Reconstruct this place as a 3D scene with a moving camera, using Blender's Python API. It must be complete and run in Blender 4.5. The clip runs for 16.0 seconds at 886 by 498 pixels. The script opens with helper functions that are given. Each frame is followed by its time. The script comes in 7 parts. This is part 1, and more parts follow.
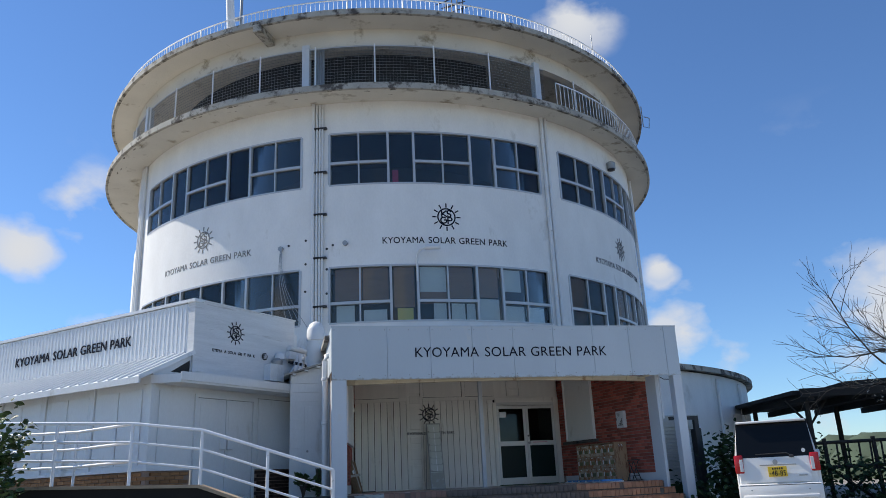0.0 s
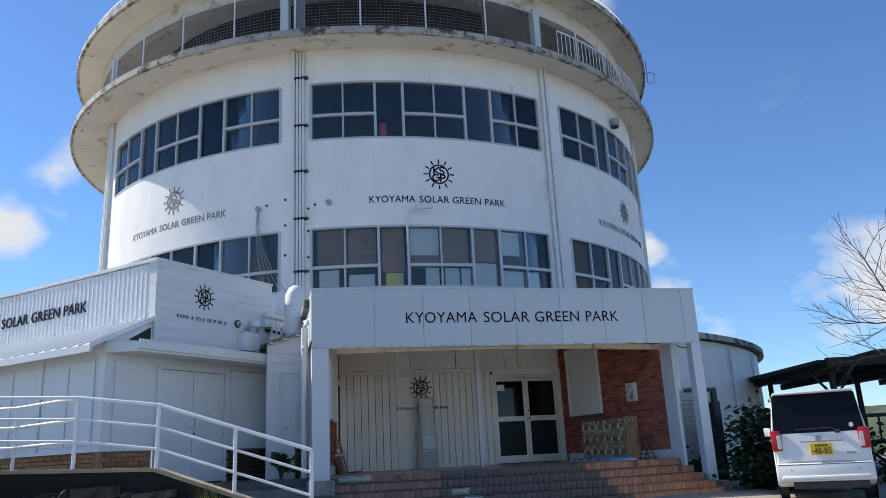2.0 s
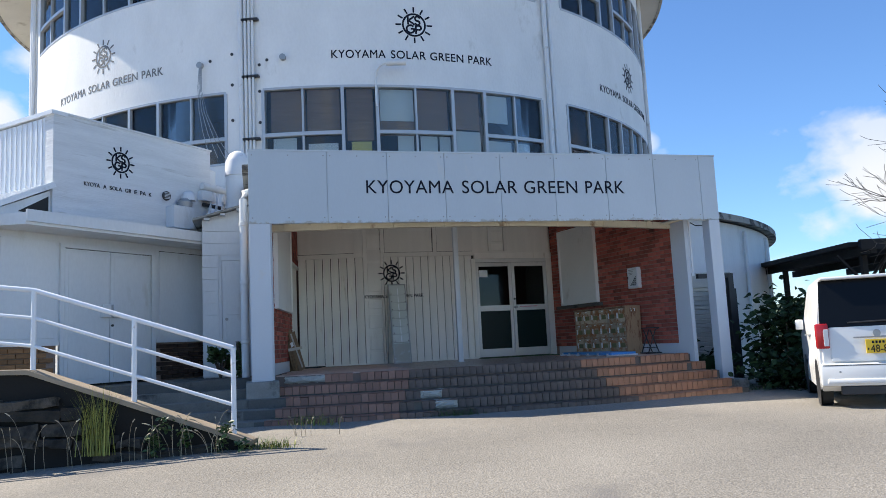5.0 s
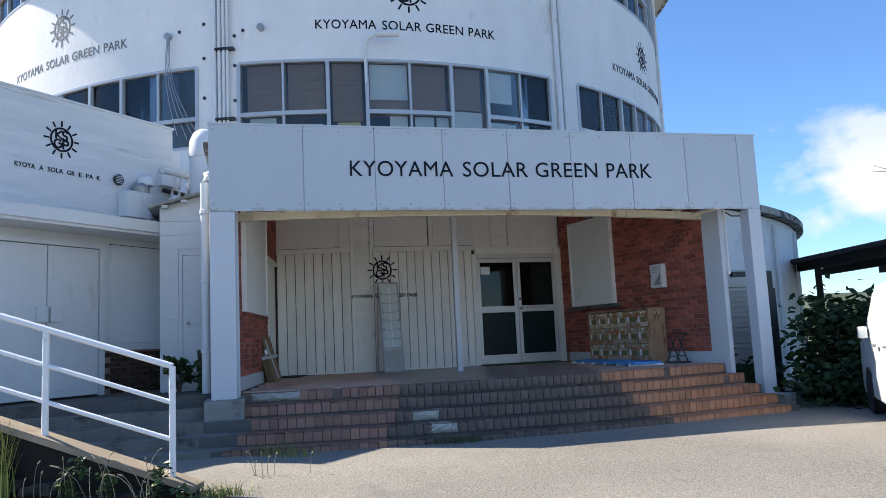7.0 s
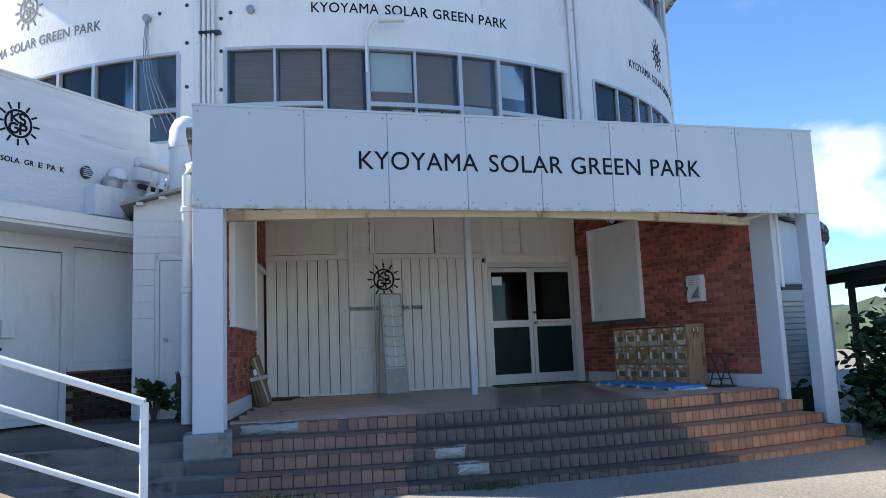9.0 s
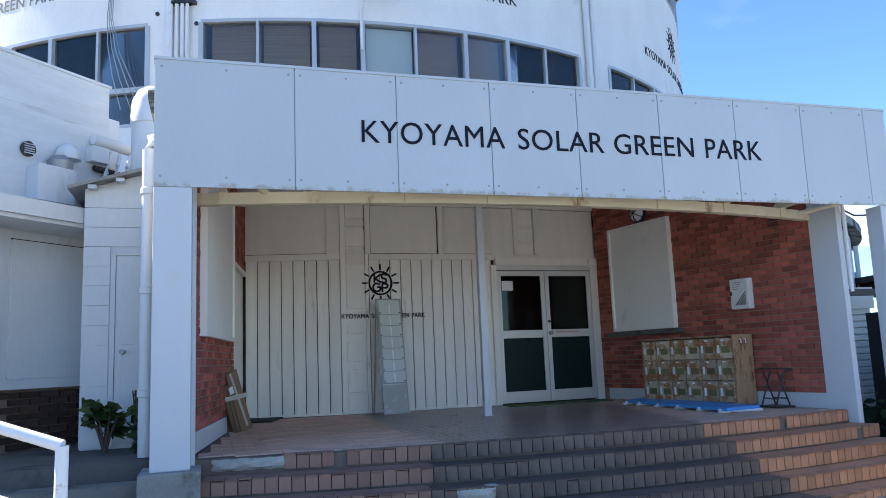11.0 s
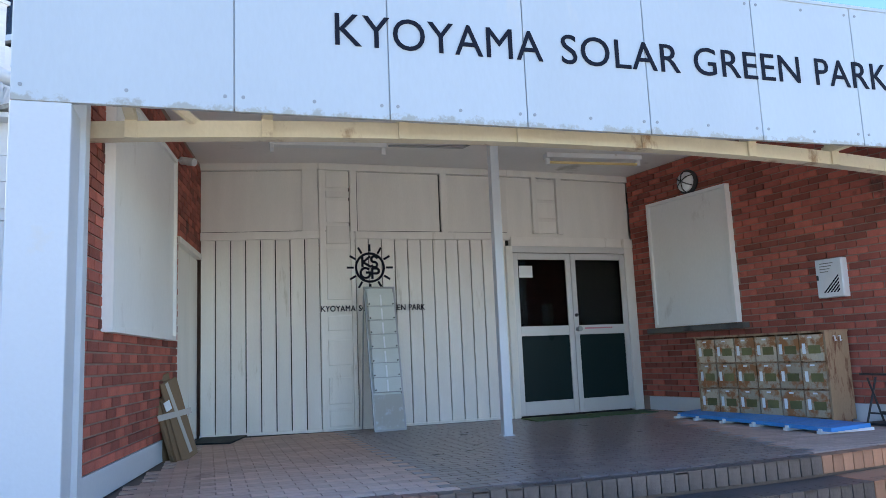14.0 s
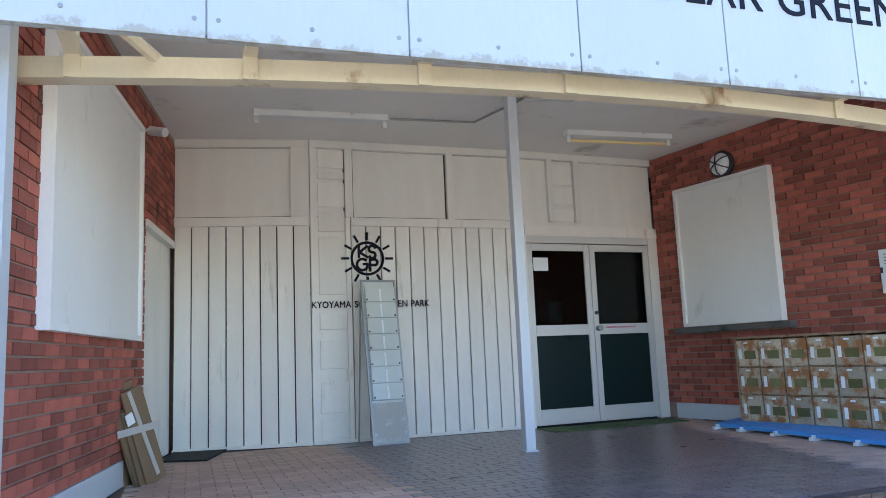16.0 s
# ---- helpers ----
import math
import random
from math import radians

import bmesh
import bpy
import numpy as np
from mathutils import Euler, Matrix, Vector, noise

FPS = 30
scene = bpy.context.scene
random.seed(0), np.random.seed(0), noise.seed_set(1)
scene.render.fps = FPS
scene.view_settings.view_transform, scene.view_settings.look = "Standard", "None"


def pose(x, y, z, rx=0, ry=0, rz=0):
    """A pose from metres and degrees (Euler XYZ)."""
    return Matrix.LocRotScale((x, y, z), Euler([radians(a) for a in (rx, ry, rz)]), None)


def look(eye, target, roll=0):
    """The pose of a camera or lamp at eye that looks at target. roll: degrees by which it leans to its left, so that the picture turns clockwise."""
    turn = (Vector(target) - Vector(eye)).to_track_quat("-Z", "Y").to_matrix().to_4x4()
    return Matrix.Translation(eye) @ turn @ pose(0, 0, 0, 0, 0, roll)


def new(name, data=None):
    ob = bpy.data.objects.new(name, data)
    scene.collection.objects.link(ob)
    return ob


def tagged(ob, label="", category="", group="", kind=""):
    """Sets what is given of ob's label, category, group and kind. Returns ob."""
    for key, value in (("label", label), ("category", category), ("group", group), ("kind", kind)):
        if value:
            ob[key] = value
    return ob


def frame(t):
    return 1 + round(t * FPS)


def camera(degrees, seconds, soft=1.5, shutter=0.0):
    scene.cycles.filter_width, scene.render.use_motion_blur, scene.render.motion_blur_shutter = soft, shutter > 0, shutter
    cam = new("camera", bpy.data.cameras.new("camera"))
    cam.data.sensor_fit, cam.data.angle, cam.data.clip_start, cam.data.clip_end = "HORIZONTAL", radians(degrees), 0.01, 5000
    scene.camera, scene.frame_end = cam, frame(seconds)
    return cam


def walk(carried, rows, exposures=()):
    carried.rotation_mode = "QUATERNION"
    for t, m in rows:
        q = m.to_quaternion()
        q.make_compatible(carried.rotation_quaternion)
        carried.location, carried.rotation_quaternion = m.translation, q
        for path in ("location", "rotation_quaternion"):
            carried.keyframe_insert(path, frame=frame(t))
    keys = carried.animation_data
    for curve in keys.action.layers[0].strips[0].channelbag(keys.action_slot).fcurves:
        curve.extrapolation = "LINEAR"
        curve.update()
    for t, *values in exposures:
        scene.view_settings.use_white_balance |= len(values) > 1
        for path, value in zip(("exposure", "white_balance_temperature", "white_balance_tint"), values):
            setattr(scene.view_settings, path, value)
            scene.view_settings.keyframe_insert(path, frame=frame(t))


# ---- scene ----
cam = camera(60.7, 16.0, soft=0.5)
PATH = [
    (0, (0.539, 0.551, 2.184), (0.473, 2.462, 2.77), -2.6),
    (0.5, (0.515, 0.989, 2.226), (0.458, 2.901, 2.809), -2.7),
    (1, (0.518, 1.437, 2.255), (0.474, 3.351, 2.835), -2.7),
    (1.5, (0.416, 1.908, 2.293), (0.375, 3.826, 2.857), -2.8),
    (2, (0.355, 2.345, 2.264), (0.316, 4.274, 2.791), -2.9),
    (2.5, (0.347, 2.763, 2.243), (0.307, 4.706, 2.716), -2.9),
    (3, (0.318, 3.221, 2.306), (0.276, 5.179, 2.712), -2.9),
    (3.5, (0.443, 3.66, 2.323), (0.403, 5.631, 2.662), -2.8),
    (4, (0.515, 4.114, 2.326), (0.481, 6.093, 2.614), -2.8),
    (4.5, (0.583, 4.53, 2.349), (0.554, 6.513, 2.604), -2.8),
    (7, (0.542, 6.713, 2.555), (0.526, 8.699, 2.789), -2.7),
    (7.5, (0.479, 7.076, 2.624), (0.469, 9.062, 2.857), -2.6),
    (8, (0.365, 7.425, 2.655), (0.369, 9.411, 2.893), -2.5),
    (8.5, (0.167, 7.719, 2.711), (0.189, 9.704, 2.958), -2.5),
    (9, (0.046, 8.106, 2.699), (0.084, 10.089, 2.957), -2.4),
    (11.5, (-0.31, 10.044, 2.744), (-0.217, 12.021, 3.035), -2.3),
    (12, (-0.212, 10.459, 2.715), (-0.122, 12.435, 3.01), -2.3),
    (12.5, (-0.184, 10.859, 2.698), (-0.096, 12.836, 2.989), -2.4),
    (13, (-0.21, 11.198, 2.748), (-0.121, 13.176, 3.034), -2.3),
    (13.5, (-0.225, 11.526, 2.769), (-0.13, 13.503, 3.053), -2.3),
    (14, (-0.296, 11.831, 2.782), (-0.197, 13.809, 3.065), -2.4),
    (14.5, (-0.4, 12.13, 2.792), (-0.292, 14.107, 3.073), -2.3),
    (15, (-0.384, 12.457, 2.79), (-0.263, 14.434, 3.068), -2.3),
    (15.5, (-0.409, 12.713, 2.797), (-0.275, 14.689, 3.076), -2.4),
    (16, (-0.479, 12.875, 2.816), (-0.341, 14.85, 3.098), -2.4),
]
walk(cam, [(t, look(eye, target, roll)) for t, eye, target, roll in PATH], [(0, 0.62, 6600, 10), (3.5, 0.96, 6650, 10), (9, 1.36, 6650, 10), (12.5, 1.98, 6700, 10), (14, 2.28, 6750, 10), (16, 2.62, 6950, 10)])

# world, sun, sky
SUN_AZ, SUN_EL = radians(162), radians(45)
world = bpy.data.worlds.new("sky")
scene.world = world
world.use_nodes = True
wn, wl = world.node_tree.nodes, world.node_tree.links
wn.clear()
w_out = wn.new("ShaderNodeOutputWorld")
w_bg = wn.new("ShaderNodeBackground")
w_sky = wn.new("ShaderNodeTexSky")
w_sky.sky_type = "NISHITA"
w_sky.sun_disc = False
w_sky.sun_elevation = SUN_EL
w_sky.sun_rotation = radians(90) - SUN_AZ
w_sky.altitude = 50
w_sky.air_density, w_sky.dust_density, w_sky.ozone_density = 1.0, 0.0, 4.0
w_bg.inputs["Strength"].default_value = 0.122
w_tc = wn.new("ShaderNodeTexCoord")
w_map = wn.new("ShaderNodeMapping")
w_map.inputs["Scale"].default_value = (1, 1, 1.5)
w_map.inputs["Location"].default_value = (2.9, 0.2, 0.1)
w_noise = wn.new("ShaderNodeTexNoise")
w_noise.inputs["Scale"].default_value = 6.0
w_noise.inputs["Detail"].default_value = 9
w_noise.inputs["Roughness"].default_value = 0.52
w_ramp = wn.new("ShaderNodeValToRGB")
w_ramp.color_ramp.elements[0].position, w_ramp.color_ramp.elements[1].position = 0.56, 0.68
w_sep = wn.new("ShaderNodeSeparateXYZ")
w_low = wn.new("ShaderNodeMapRange")
w_low.inputs["From Min"].default_value, w_low.inputs["From Max"].default_value = 0.42, 0.14
w_mul = wn.new("ShaderNodeMath")
w_mul.operation = "MULTIPLY"
w_mix = wn.new("ShaderNodeMix")
w_mix.data_type = "RGBA"
w_mix.inputs["B"].default_value = (3.7, 3.85, 4.1, 1)
wl.new(w_tc.outputs["Generated"], w_map.inputs["Vector"])
wl.new(w_map.outputs["Vector"], w_noise.inputs["Vector"])
# cumulus heads: direction, spread in radians
CLOUDS = (((-0.450, 0.831, 0.328), 0.07), ((-0.514, 0.812, 0.277), 0.06), ((0.148, 0.824, 0.548), 0.07), ((0.402, 0.908, 0.118), 0.10), ((0.322, 0.938, 0.129), 0.06),
          ((0.264, 0.951, 0.159), 0.05), ((0.241, 0.938, 0.248), 0.03), ((0.493, 0.856, 0.150), 0.11), ((0.362, 0.916, 0.171), 0.03))
w_last = None
for centre, spread in CLOUDS:
    w_dot, w_rng = wn.new("ShaderNodeVectorMath"), wn.new("ShaderNodeMapRange")
    w_dot.operation = "DOT_PRODUCT"
    w_dot.inputs[1].default_value = Vector(centre).normalized()
    w_rng.inputs["From Min"].default_value, w_rng.inputs["From Max"].default_value = math.cos(spread * 1.05), math.cos(spread * 0.1)
    wl.new(w_tc.outputs["Generated"], w_dot.inputs[0])
    wl.new(w_dot.outputs["Value"], w_rng.inputs["Value"])
    if w_last is None:
        w_last = w_rng.outputs["Result"]
    else:
        w_max = wn.new("ShaderNodeMath")
        w_max.operation = "MAXIMUM"
        wl.new(w_last, w_max.inputs[0])
        wl.new(w_rng.outputs["Result"], w_max.inputs[1])
        w_last = w_max.outputs["Value"]
w_puff = wn.new("ShaderNodeMath")
w_puff.operation = "MULTIPLY_ADD"
w_puff.inputs[1].default_value = 0.20
wl.new(w_last, w_puff.inputs[0])
wl.new(w_noise.outputs["Fac"], w_puff.inputs[2])
wl.new(w_puff.outputs["Value"], w_ramp.inputs["Fac"])
w_any = wn.new("ShaderNodeMath")
w_any.operation = "MAXIMUM"
wl.new(w_low.outputs["Result"], w_any.inputs[0])
wl.new(w_last, w_any.inputs[1])
wl.new(w_tc.outputs["Generated"], w_sep.inputs["Vector"])
wl.new(w_sep.outputs["Z"], w_low.inputs["Value"])
wl.new(w_ramp.outputs["Color"], w_mul.inputs[0])
wl.new(w_any.outputs["Value"], w_mul.inputs[1])
wl.new(w_mul.outputs["Value"], w_mix.inputs["Factor"])
w_tint = wn.new("ShaderNodeVectorMath")
w_tint.operation = "MULTIPLY"
w_tint.inputs[1].default_value = (0.51, 0.655, 0.815)
wl.new(w_sky.outputs["Color"], w_tint.inputs[0])
wl.new(w_tint.outputs["Vector"], w_mix.inputs["A"])
wl.new(w_mix.outputs["Result"], w_bg.inputs["Color"])
wl.new(w_bg.outputs["Background"], w_out.inputs["Surface"])

sun = new("sun", bpy.data.lights.new("sun", "SUN"))
sun.data.energy, sun.data.angle, sun.data.color = 3.9, radians(0.53), (1.0, 0.94, 0.84)
sun_dir = Vector((math.cos(SUN_AZ) * math.cos(SUN_EL), math.sin(SUN_AZ) * math.cos(SUN_EL), math.sin(SUN_EL)))
sun.matrix_world = look(sun_dir * 60, (0, 0, 0))


# ---- materials ----
def mat(name, col, rough=0.6, metal=0.0, var=0.12, scale=1.5, fine=60.0, bump=0.15, stain=None, stain_amount=0.5, stain_scale=1.2,
        stretch=(1, 1, 1), rnd=0.0, island=0.0, spec=0.5, grain_w=0.45, edge=None):
    """Noise-varied Principled material: broad tone, fine grain, one stain colour, piece-to-piece variation."""
    m = bpy.data.materials.new(name)
    m.use_nodes = True
    n, l = m.node_tree.nodes, m.node_tree.links
    b = n["Principled BSDF"]
    b.inputs["Roughness"].default_value, b.inputs["Metallic"].default_value = rough, metal
    b.inputs["Specular IOR Level"].default_value = spec
    tc = n.new("ShaderNodeTexCoord")
    mp = n.new("ShaderNodeMapping")
    mp.inputs["Scale"].default_value = stretch
    l.new(tc.outputs["Object"], mp.inputs["Vector"])
    broad, grain = n.new("ShaderNodeTexNoise"), n.new("ShaderNodeTexNoise")
    broad.inputs["Scale"].default_value, broad.inputs["Detail"].default_value = scale, 6
    grain.inputs["Scale"].default_value, grain.inputs["Detail"].default_value = fine, 4
    for t in (broad, grain):
        l.new(mp.outputs["Vector"], t.inputs["Vector"])
    add = n.new("ShaderNodeMath")
    add.operation = "MULTIPLY_ADD"
    add.inputs[1].default_value = grain_w
    l.new(grain.outputs["Fac"], add.inputs[0])
    l.new(broad.outputs["Fac"], add.inputs[2])
    val = n.new("ShaderNodeMapRange")
    c0, hw = 0.5 + 0.5 * grain_w, 0.2 + 0.25 * grain_w
    val.inputs["From Min"].default_value, val.inputs["From Max"].default_value = c0 - hw, c0 + hw
    val.inputs["To Min"].default_value, val.inputs["To Max"].default_value = 1 - var, 1 + var
    l.new(add.outputs["Value"], val.inputs["Value"])
    last = val.outputs["Result"]
    for amount, node, out in ((rnd, "ShaderNodeObjectInfo", "Random"), (island, "ShaderNodeNewGeometry", "Random Per Island")):
        if amount:
            src, rng, mul = n.new(node), n.new("ShaderNodeMapRange"), n.new("ShaderNodeMath")
            rng.inputs["To Min"].default_value, rng.inputs["To Max"].default_value = 1 - amount, 1 + amount
            mul.operation = "MULTIPLY"
            l.new(src.outputs[out], rng.inputs["Value"])
            l.new(rng.outputs["Result"], mul.inputs[0])
            l.new(last, mul.inputs[1])
            last = mul.outputs["Value"]
    sc = n.new("ShaderNodeVectorMath")
    sc.operation = "SCALE"
    sc.inputs[0].default_value = col
    l.new(last, sc.inputs["Scale"])
    colour = sc.outputs["Vector"]
    if stain:
        st, rp, mx = n.new("ShaderNodeTexNoise"), n.new("ShaderNodeValToRGB"), n.new("ShaderNodeMix")
        st.inputs["Scale"].default_value, st.inputs["Detail"].default_value, st.inputs["Roughness"].default_value = stain_scale, 8, 0.65
        rp.color_ramp.elements[0].position, rp.color_ramp.elements[1].position = 0.72 - 0.3 * stain_amount, 0.83 - 0.3 * stain_amount
        l.new(mp.outputs["Vector"], st.inputs["Vector"])
        l.new(st.outputs["Fac"], rp.inputs["Fac"])
        mx.data_type = "RGBA"
        mx.inputs["B"].default_value = (*stain, 1)
        l.new(rp.outputs["Color"], mx.inputs["Factor"])
        l.new(colour, mx.inputs["A"])
        colour = mx.outputs["Result"]
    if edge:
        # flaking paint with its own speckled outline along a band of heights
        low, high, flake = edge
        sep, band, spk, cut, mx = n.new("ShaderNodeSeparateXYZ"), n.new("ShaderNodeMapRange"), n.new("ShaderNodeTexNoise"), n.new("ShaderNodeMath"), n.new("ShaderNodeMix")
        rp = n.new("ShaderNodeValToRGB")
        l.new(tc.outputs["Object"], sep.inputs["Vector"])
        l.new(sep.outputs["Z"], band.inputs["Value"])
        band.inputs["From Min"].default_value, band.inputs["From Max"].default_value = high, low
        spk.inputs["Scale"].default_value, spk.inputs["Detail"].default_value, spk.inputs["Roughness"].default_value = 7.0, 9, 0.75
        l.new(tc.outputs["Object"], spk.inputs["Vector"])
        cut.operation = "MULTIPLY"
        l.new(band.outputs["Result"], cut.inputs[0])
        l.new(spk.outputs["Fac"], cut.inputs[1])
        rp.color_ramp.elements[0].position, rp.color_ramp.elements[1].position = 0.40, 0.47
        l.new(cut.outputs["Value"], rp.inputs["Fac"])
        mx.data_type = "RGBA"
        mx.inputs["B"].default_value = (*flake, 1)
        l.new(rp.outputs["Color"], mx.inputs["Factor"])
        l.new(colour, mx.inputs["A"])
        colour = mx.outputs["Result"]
    l.new(colour, b.inputs["Base Color"])
    rr = n.new("ShaderNodeMapRange")
    rr.inputs["To Min"].default_value, rr.inputs["To Max"].default_value = max(0.02, rough - 0.08), min(1, rough + 0.08)
    l.new(broad.outputs["Fac"], rr.inputs["Value"])
    l.new(rr.outputs["Result"], b.inputs["Roughness"])
    if bump:
        bp = n.new("ShaderNodeBump")
        bp.inputs["Strength"].default_value, bp.inputs["Distance"].default_value = bump, 0.02
        l.new(add.outputs["Value"], bp.inputs["Height"])
        l.new(bp.outputs["Normal"], b.inputs["Normal"])
    return m


def glass(name, tint, ior=1.55):
    """Thin window glass: see-through with a Fresnel gloss."""
    m = bpy.data.materials.new(name)
    m.use_nodes = True
    n, l = m.node_tree.nodes, m.node_tree.links
    n.remove(n["Principled BSDF"])
    out = n["Material Output"]
    tr, gl, fr, mx = n.new("ShaderNodeBsdfTransparent"), n.new("ShaderNodeBsdfGlossy"), n.new("ShaderNodeFresnel"), n.new("ShaderNodeMixShader")
    tr.inputs["Color"].default_value = (*tint, 1)
    gl.inputs["Roughness"].default_value = 0.03
    fr.inputs["IOR"].default_value = ior
    l.new(fr.outputs["Fac"], mx.inputs["Fac"])
    l.new(tr.outputs["BSDF"], mx.inputs[1])
    l.new(gl.outputs["BSDF"], mx.inputs[2])
    l.new(mx.outputs["Shader"], out.inputs["Surface"])
    return m


M_RENDER = mat("white_render", (0.82, 0.82, 0.80), 0.75, var=0.07, scale=1.6, fine=22, bump=0.6, stain=(0.58, 0.57, 0.53), stain_amount=0.38, stain_scale=0.9, stretch=(1, 1, 0.5))
M_CONC = mat("ledge_concrete", (0.66, 0.63, 0.56), 0.85, var=0.12, scale=0.7, fine=25, bump=0.35, stain=(0.30, 0.26, 0.19), stain_amount=0.5, stain_scale=1.3)
M_RIM = mat("weathered_rim", (0.42, 0.40, 0.35), 0.9, var=0.25, scale=2.0, fine=30, bump=0.5, stain=(0.09, 0.08, 0.07), stain_amount=0.75, stain_scale=3.0)
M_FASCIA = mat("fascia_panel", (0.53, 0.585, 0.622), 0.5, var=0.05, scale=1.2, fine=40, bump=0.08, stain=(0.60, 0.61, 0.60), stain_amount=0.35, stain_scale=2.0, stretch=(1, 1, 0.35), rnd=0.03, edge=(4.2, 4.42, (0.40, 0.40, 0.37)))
M_COLUMN = mat("column_paint", (0.60, 0.635, 0.67), 0.5, var=0.05, scale=1.0, fine=40, bump=0.1, stain=(0.62, 0.61, 0.58), stain_amount=0.3, stain_scale=2.5)
M_CREAM = mat("cream_steel", (0.70, 0.63, 0.47), 0.5, var=0.10, scale=2, fine=50, bump=0.1, stain=(0.26, 0.13, 0.05), stain_amount=0.5, stain_scale=3.5, stretch=(1, 1, 0.6))
M_WOOD = mat("white_boards", (0.85, 0.83, 0.77), 0.6, var=0.07, scale=1.5, fine=50, bump=0.15, stain=(0.55, 0.51, 0.42), stain_amount=0.35, stain_scale=2.0, stretch=(3, 3, 0.5), rnd=0.05)
M_COVER = mat("cover_board_paint", (0.85, 0.85, 0.82), 0.6, var=0.06, scale=1.2, fine=40, bump=0.1, stain=(0.62, 0.60, 0.55), stain_amount=0.38, stain_scale=2.2, stretch=(1, 1, 0.5))
M_CEIL = mat("porch_ceiling", (0.80, 0.78, 0.75), 0.7, var=0.06, scale=1, fine=30, bump=0.1, stain=(0.48, 0.45, 0.40), stain_amount=0.4)
# near-black whose strips and sheets draw the shade between parts
M_DARKGAP = mat("dark_gap", (0.03, 0.03, 0.028), 0.9, bump=0)
M_BRICK = mat("red_brick", (0.37, 0.100, 0.070), 0.85, var=0.22, scale=9, fine=70, bump=0.5, stain=(0.10, 0.035, 0.025), stain_amount=0.45, stain_scale=3.0, rnd=0.42)
M_BRICKI = mat("red_brick_rest", (0.37, 0.100, 0.070), 0.85, var=0.22, scale=9, fine=70, bump=0.5, stain=(0.10, 0.035, 0.025), stain_amount=0.45, stain_scale=3.0, island=0.42)
M_MORTAR = mat("mortar", (0.31, 0.225, 0.185), 0.95, var=0.2, scale=4, fine=60, bump=0.4)
M_TILE_D = mat("dark_quarry_tile", (0.225, 0.170, 0.155), 0.3, var=0.2, scale=3, fine=50, bump=0.15, stain=(0.15, 0.10, 0.085), stain_amount=0.4, stain_scale=1.4, rnd=0.2)
M_TILE_L = mat("orange_quarry_tile", (0.42, 0.205, 0.115), 0.6, var=0.15, scale=3, fine=50, bump=0.15, stain=(0.16, 0.10, 0.075), stain_amount=0.4, stain_scale=1.4, rnd=0.2)
M_TILE_R = mat("rose_quarry_tile", (0.27, 0.15, 0.112), 0.6, var=0.15, scale=3, fine=50, bump=0.15, stain=(0.15, 0.09, 0.07), stain_amount=0.4, stain_scale=1.4, rnd=0.18)
M_TILE_F = mat("matt_rose_floor_tile", (0.62, 0.44, 0.35), 0.8, var=0.12, scale=3, fine=50, bump=0.12, stain=(0.30, 0.20, 0.16), stain_amount=0.35, stain_scale=1.4, rnd=0.12, island=0.1, spec=0.15)
M_STEPTILE_D = mat("worn_dark_step_tile", (0.115, 0.088, 0.078), 0.45, var=0.35, scale=2.2, fine=50, bump=0.25, stain=(0.05, 0.042, 0.038), stain_amount=0.6, stain_scale=2.0, rnd=0.16)
M_PLINTH = mat("plinth_concrete", (0.30, 0.295, 0.27), 0.9, var=0.25, scale=4, fine=45, bump=0.45, stain=(0.13, 0.13, 0.115), stain_amount=0.55, stain_scale=3.0)
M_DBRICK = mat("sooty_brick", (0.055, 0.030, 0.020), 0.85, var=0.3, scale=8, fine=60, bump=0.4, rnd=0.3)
M_RUBBER = mat("black_rubber", (0.012, 0.012, 0.012), 0.8, var=0.2, scale=6, bump=0.3)
M_FLOORGROUT = mat("floor_grout", (0.17, 0.13, 0.11), 0.95, var=0.2, bump=0.3)
M_STEP = mat("step_concrete", (0.13, 0.125, 0.112), 0.9, var=0.25, scale=2.5, fine=45, bump=0.4, stain=(0.05, 0.05, 0.045), stain_amount=0.55, stain_scale=1.6)
M_ASPHALT = mat("asphalt", (0.245, 0.222, 0.186), 0.9, var=0.62, scale=0.45, fine=60, bump=0.35, stain=(0.185, 0.17, 0.15), stain_amount=0.45, stain_scale=0.5, grain_w=2.2)
M_GRASSY = mat("hill_ground", (0.055, 0.08, 0.05), 0.95, var=0.3, scale=0.1, fine=5, bump=0.3)
M_STONE = mat("rubble_stone", (0.060, 0.052, 0.042), 0.95, var=0.5, scale=3, fine=40, bump=0.7, stain=(0.018, 0.018, 0.015), stain_amount=0.75, stain_scale=2.6, rnd=0.6)
M_STONEBED = mat("wall_joint", (0.012, 0.011, 0.009), 0.95, var=0.3, bump=0.4)
M_COPING = mat("coping", (0.33, 0.26, 0.18), 0.9, var=0.2, scale=3, bump=0.4, stain=(0.08, 0.07, 0.06), stain_amount=0.5)
M_RAIL = mat("rail_paint", (0.78, 0.80, 0.82), 0.4, var=0.04, scale=4, bump=0.05, stain=(0.45, 0.42, 0.38), stain_amount=0.25, stain_scale=8)
M_ANNEX = mat("annex_panel", (0.70, 0.72, 0.73), 0.45, var=0.09, scale=0.9, fine=30, bump=0.1, stain=(0.54, 0.54, 0.51), stain_amount=0.45, stain_scale=1.3, stretch=(1, 1, 0.4))
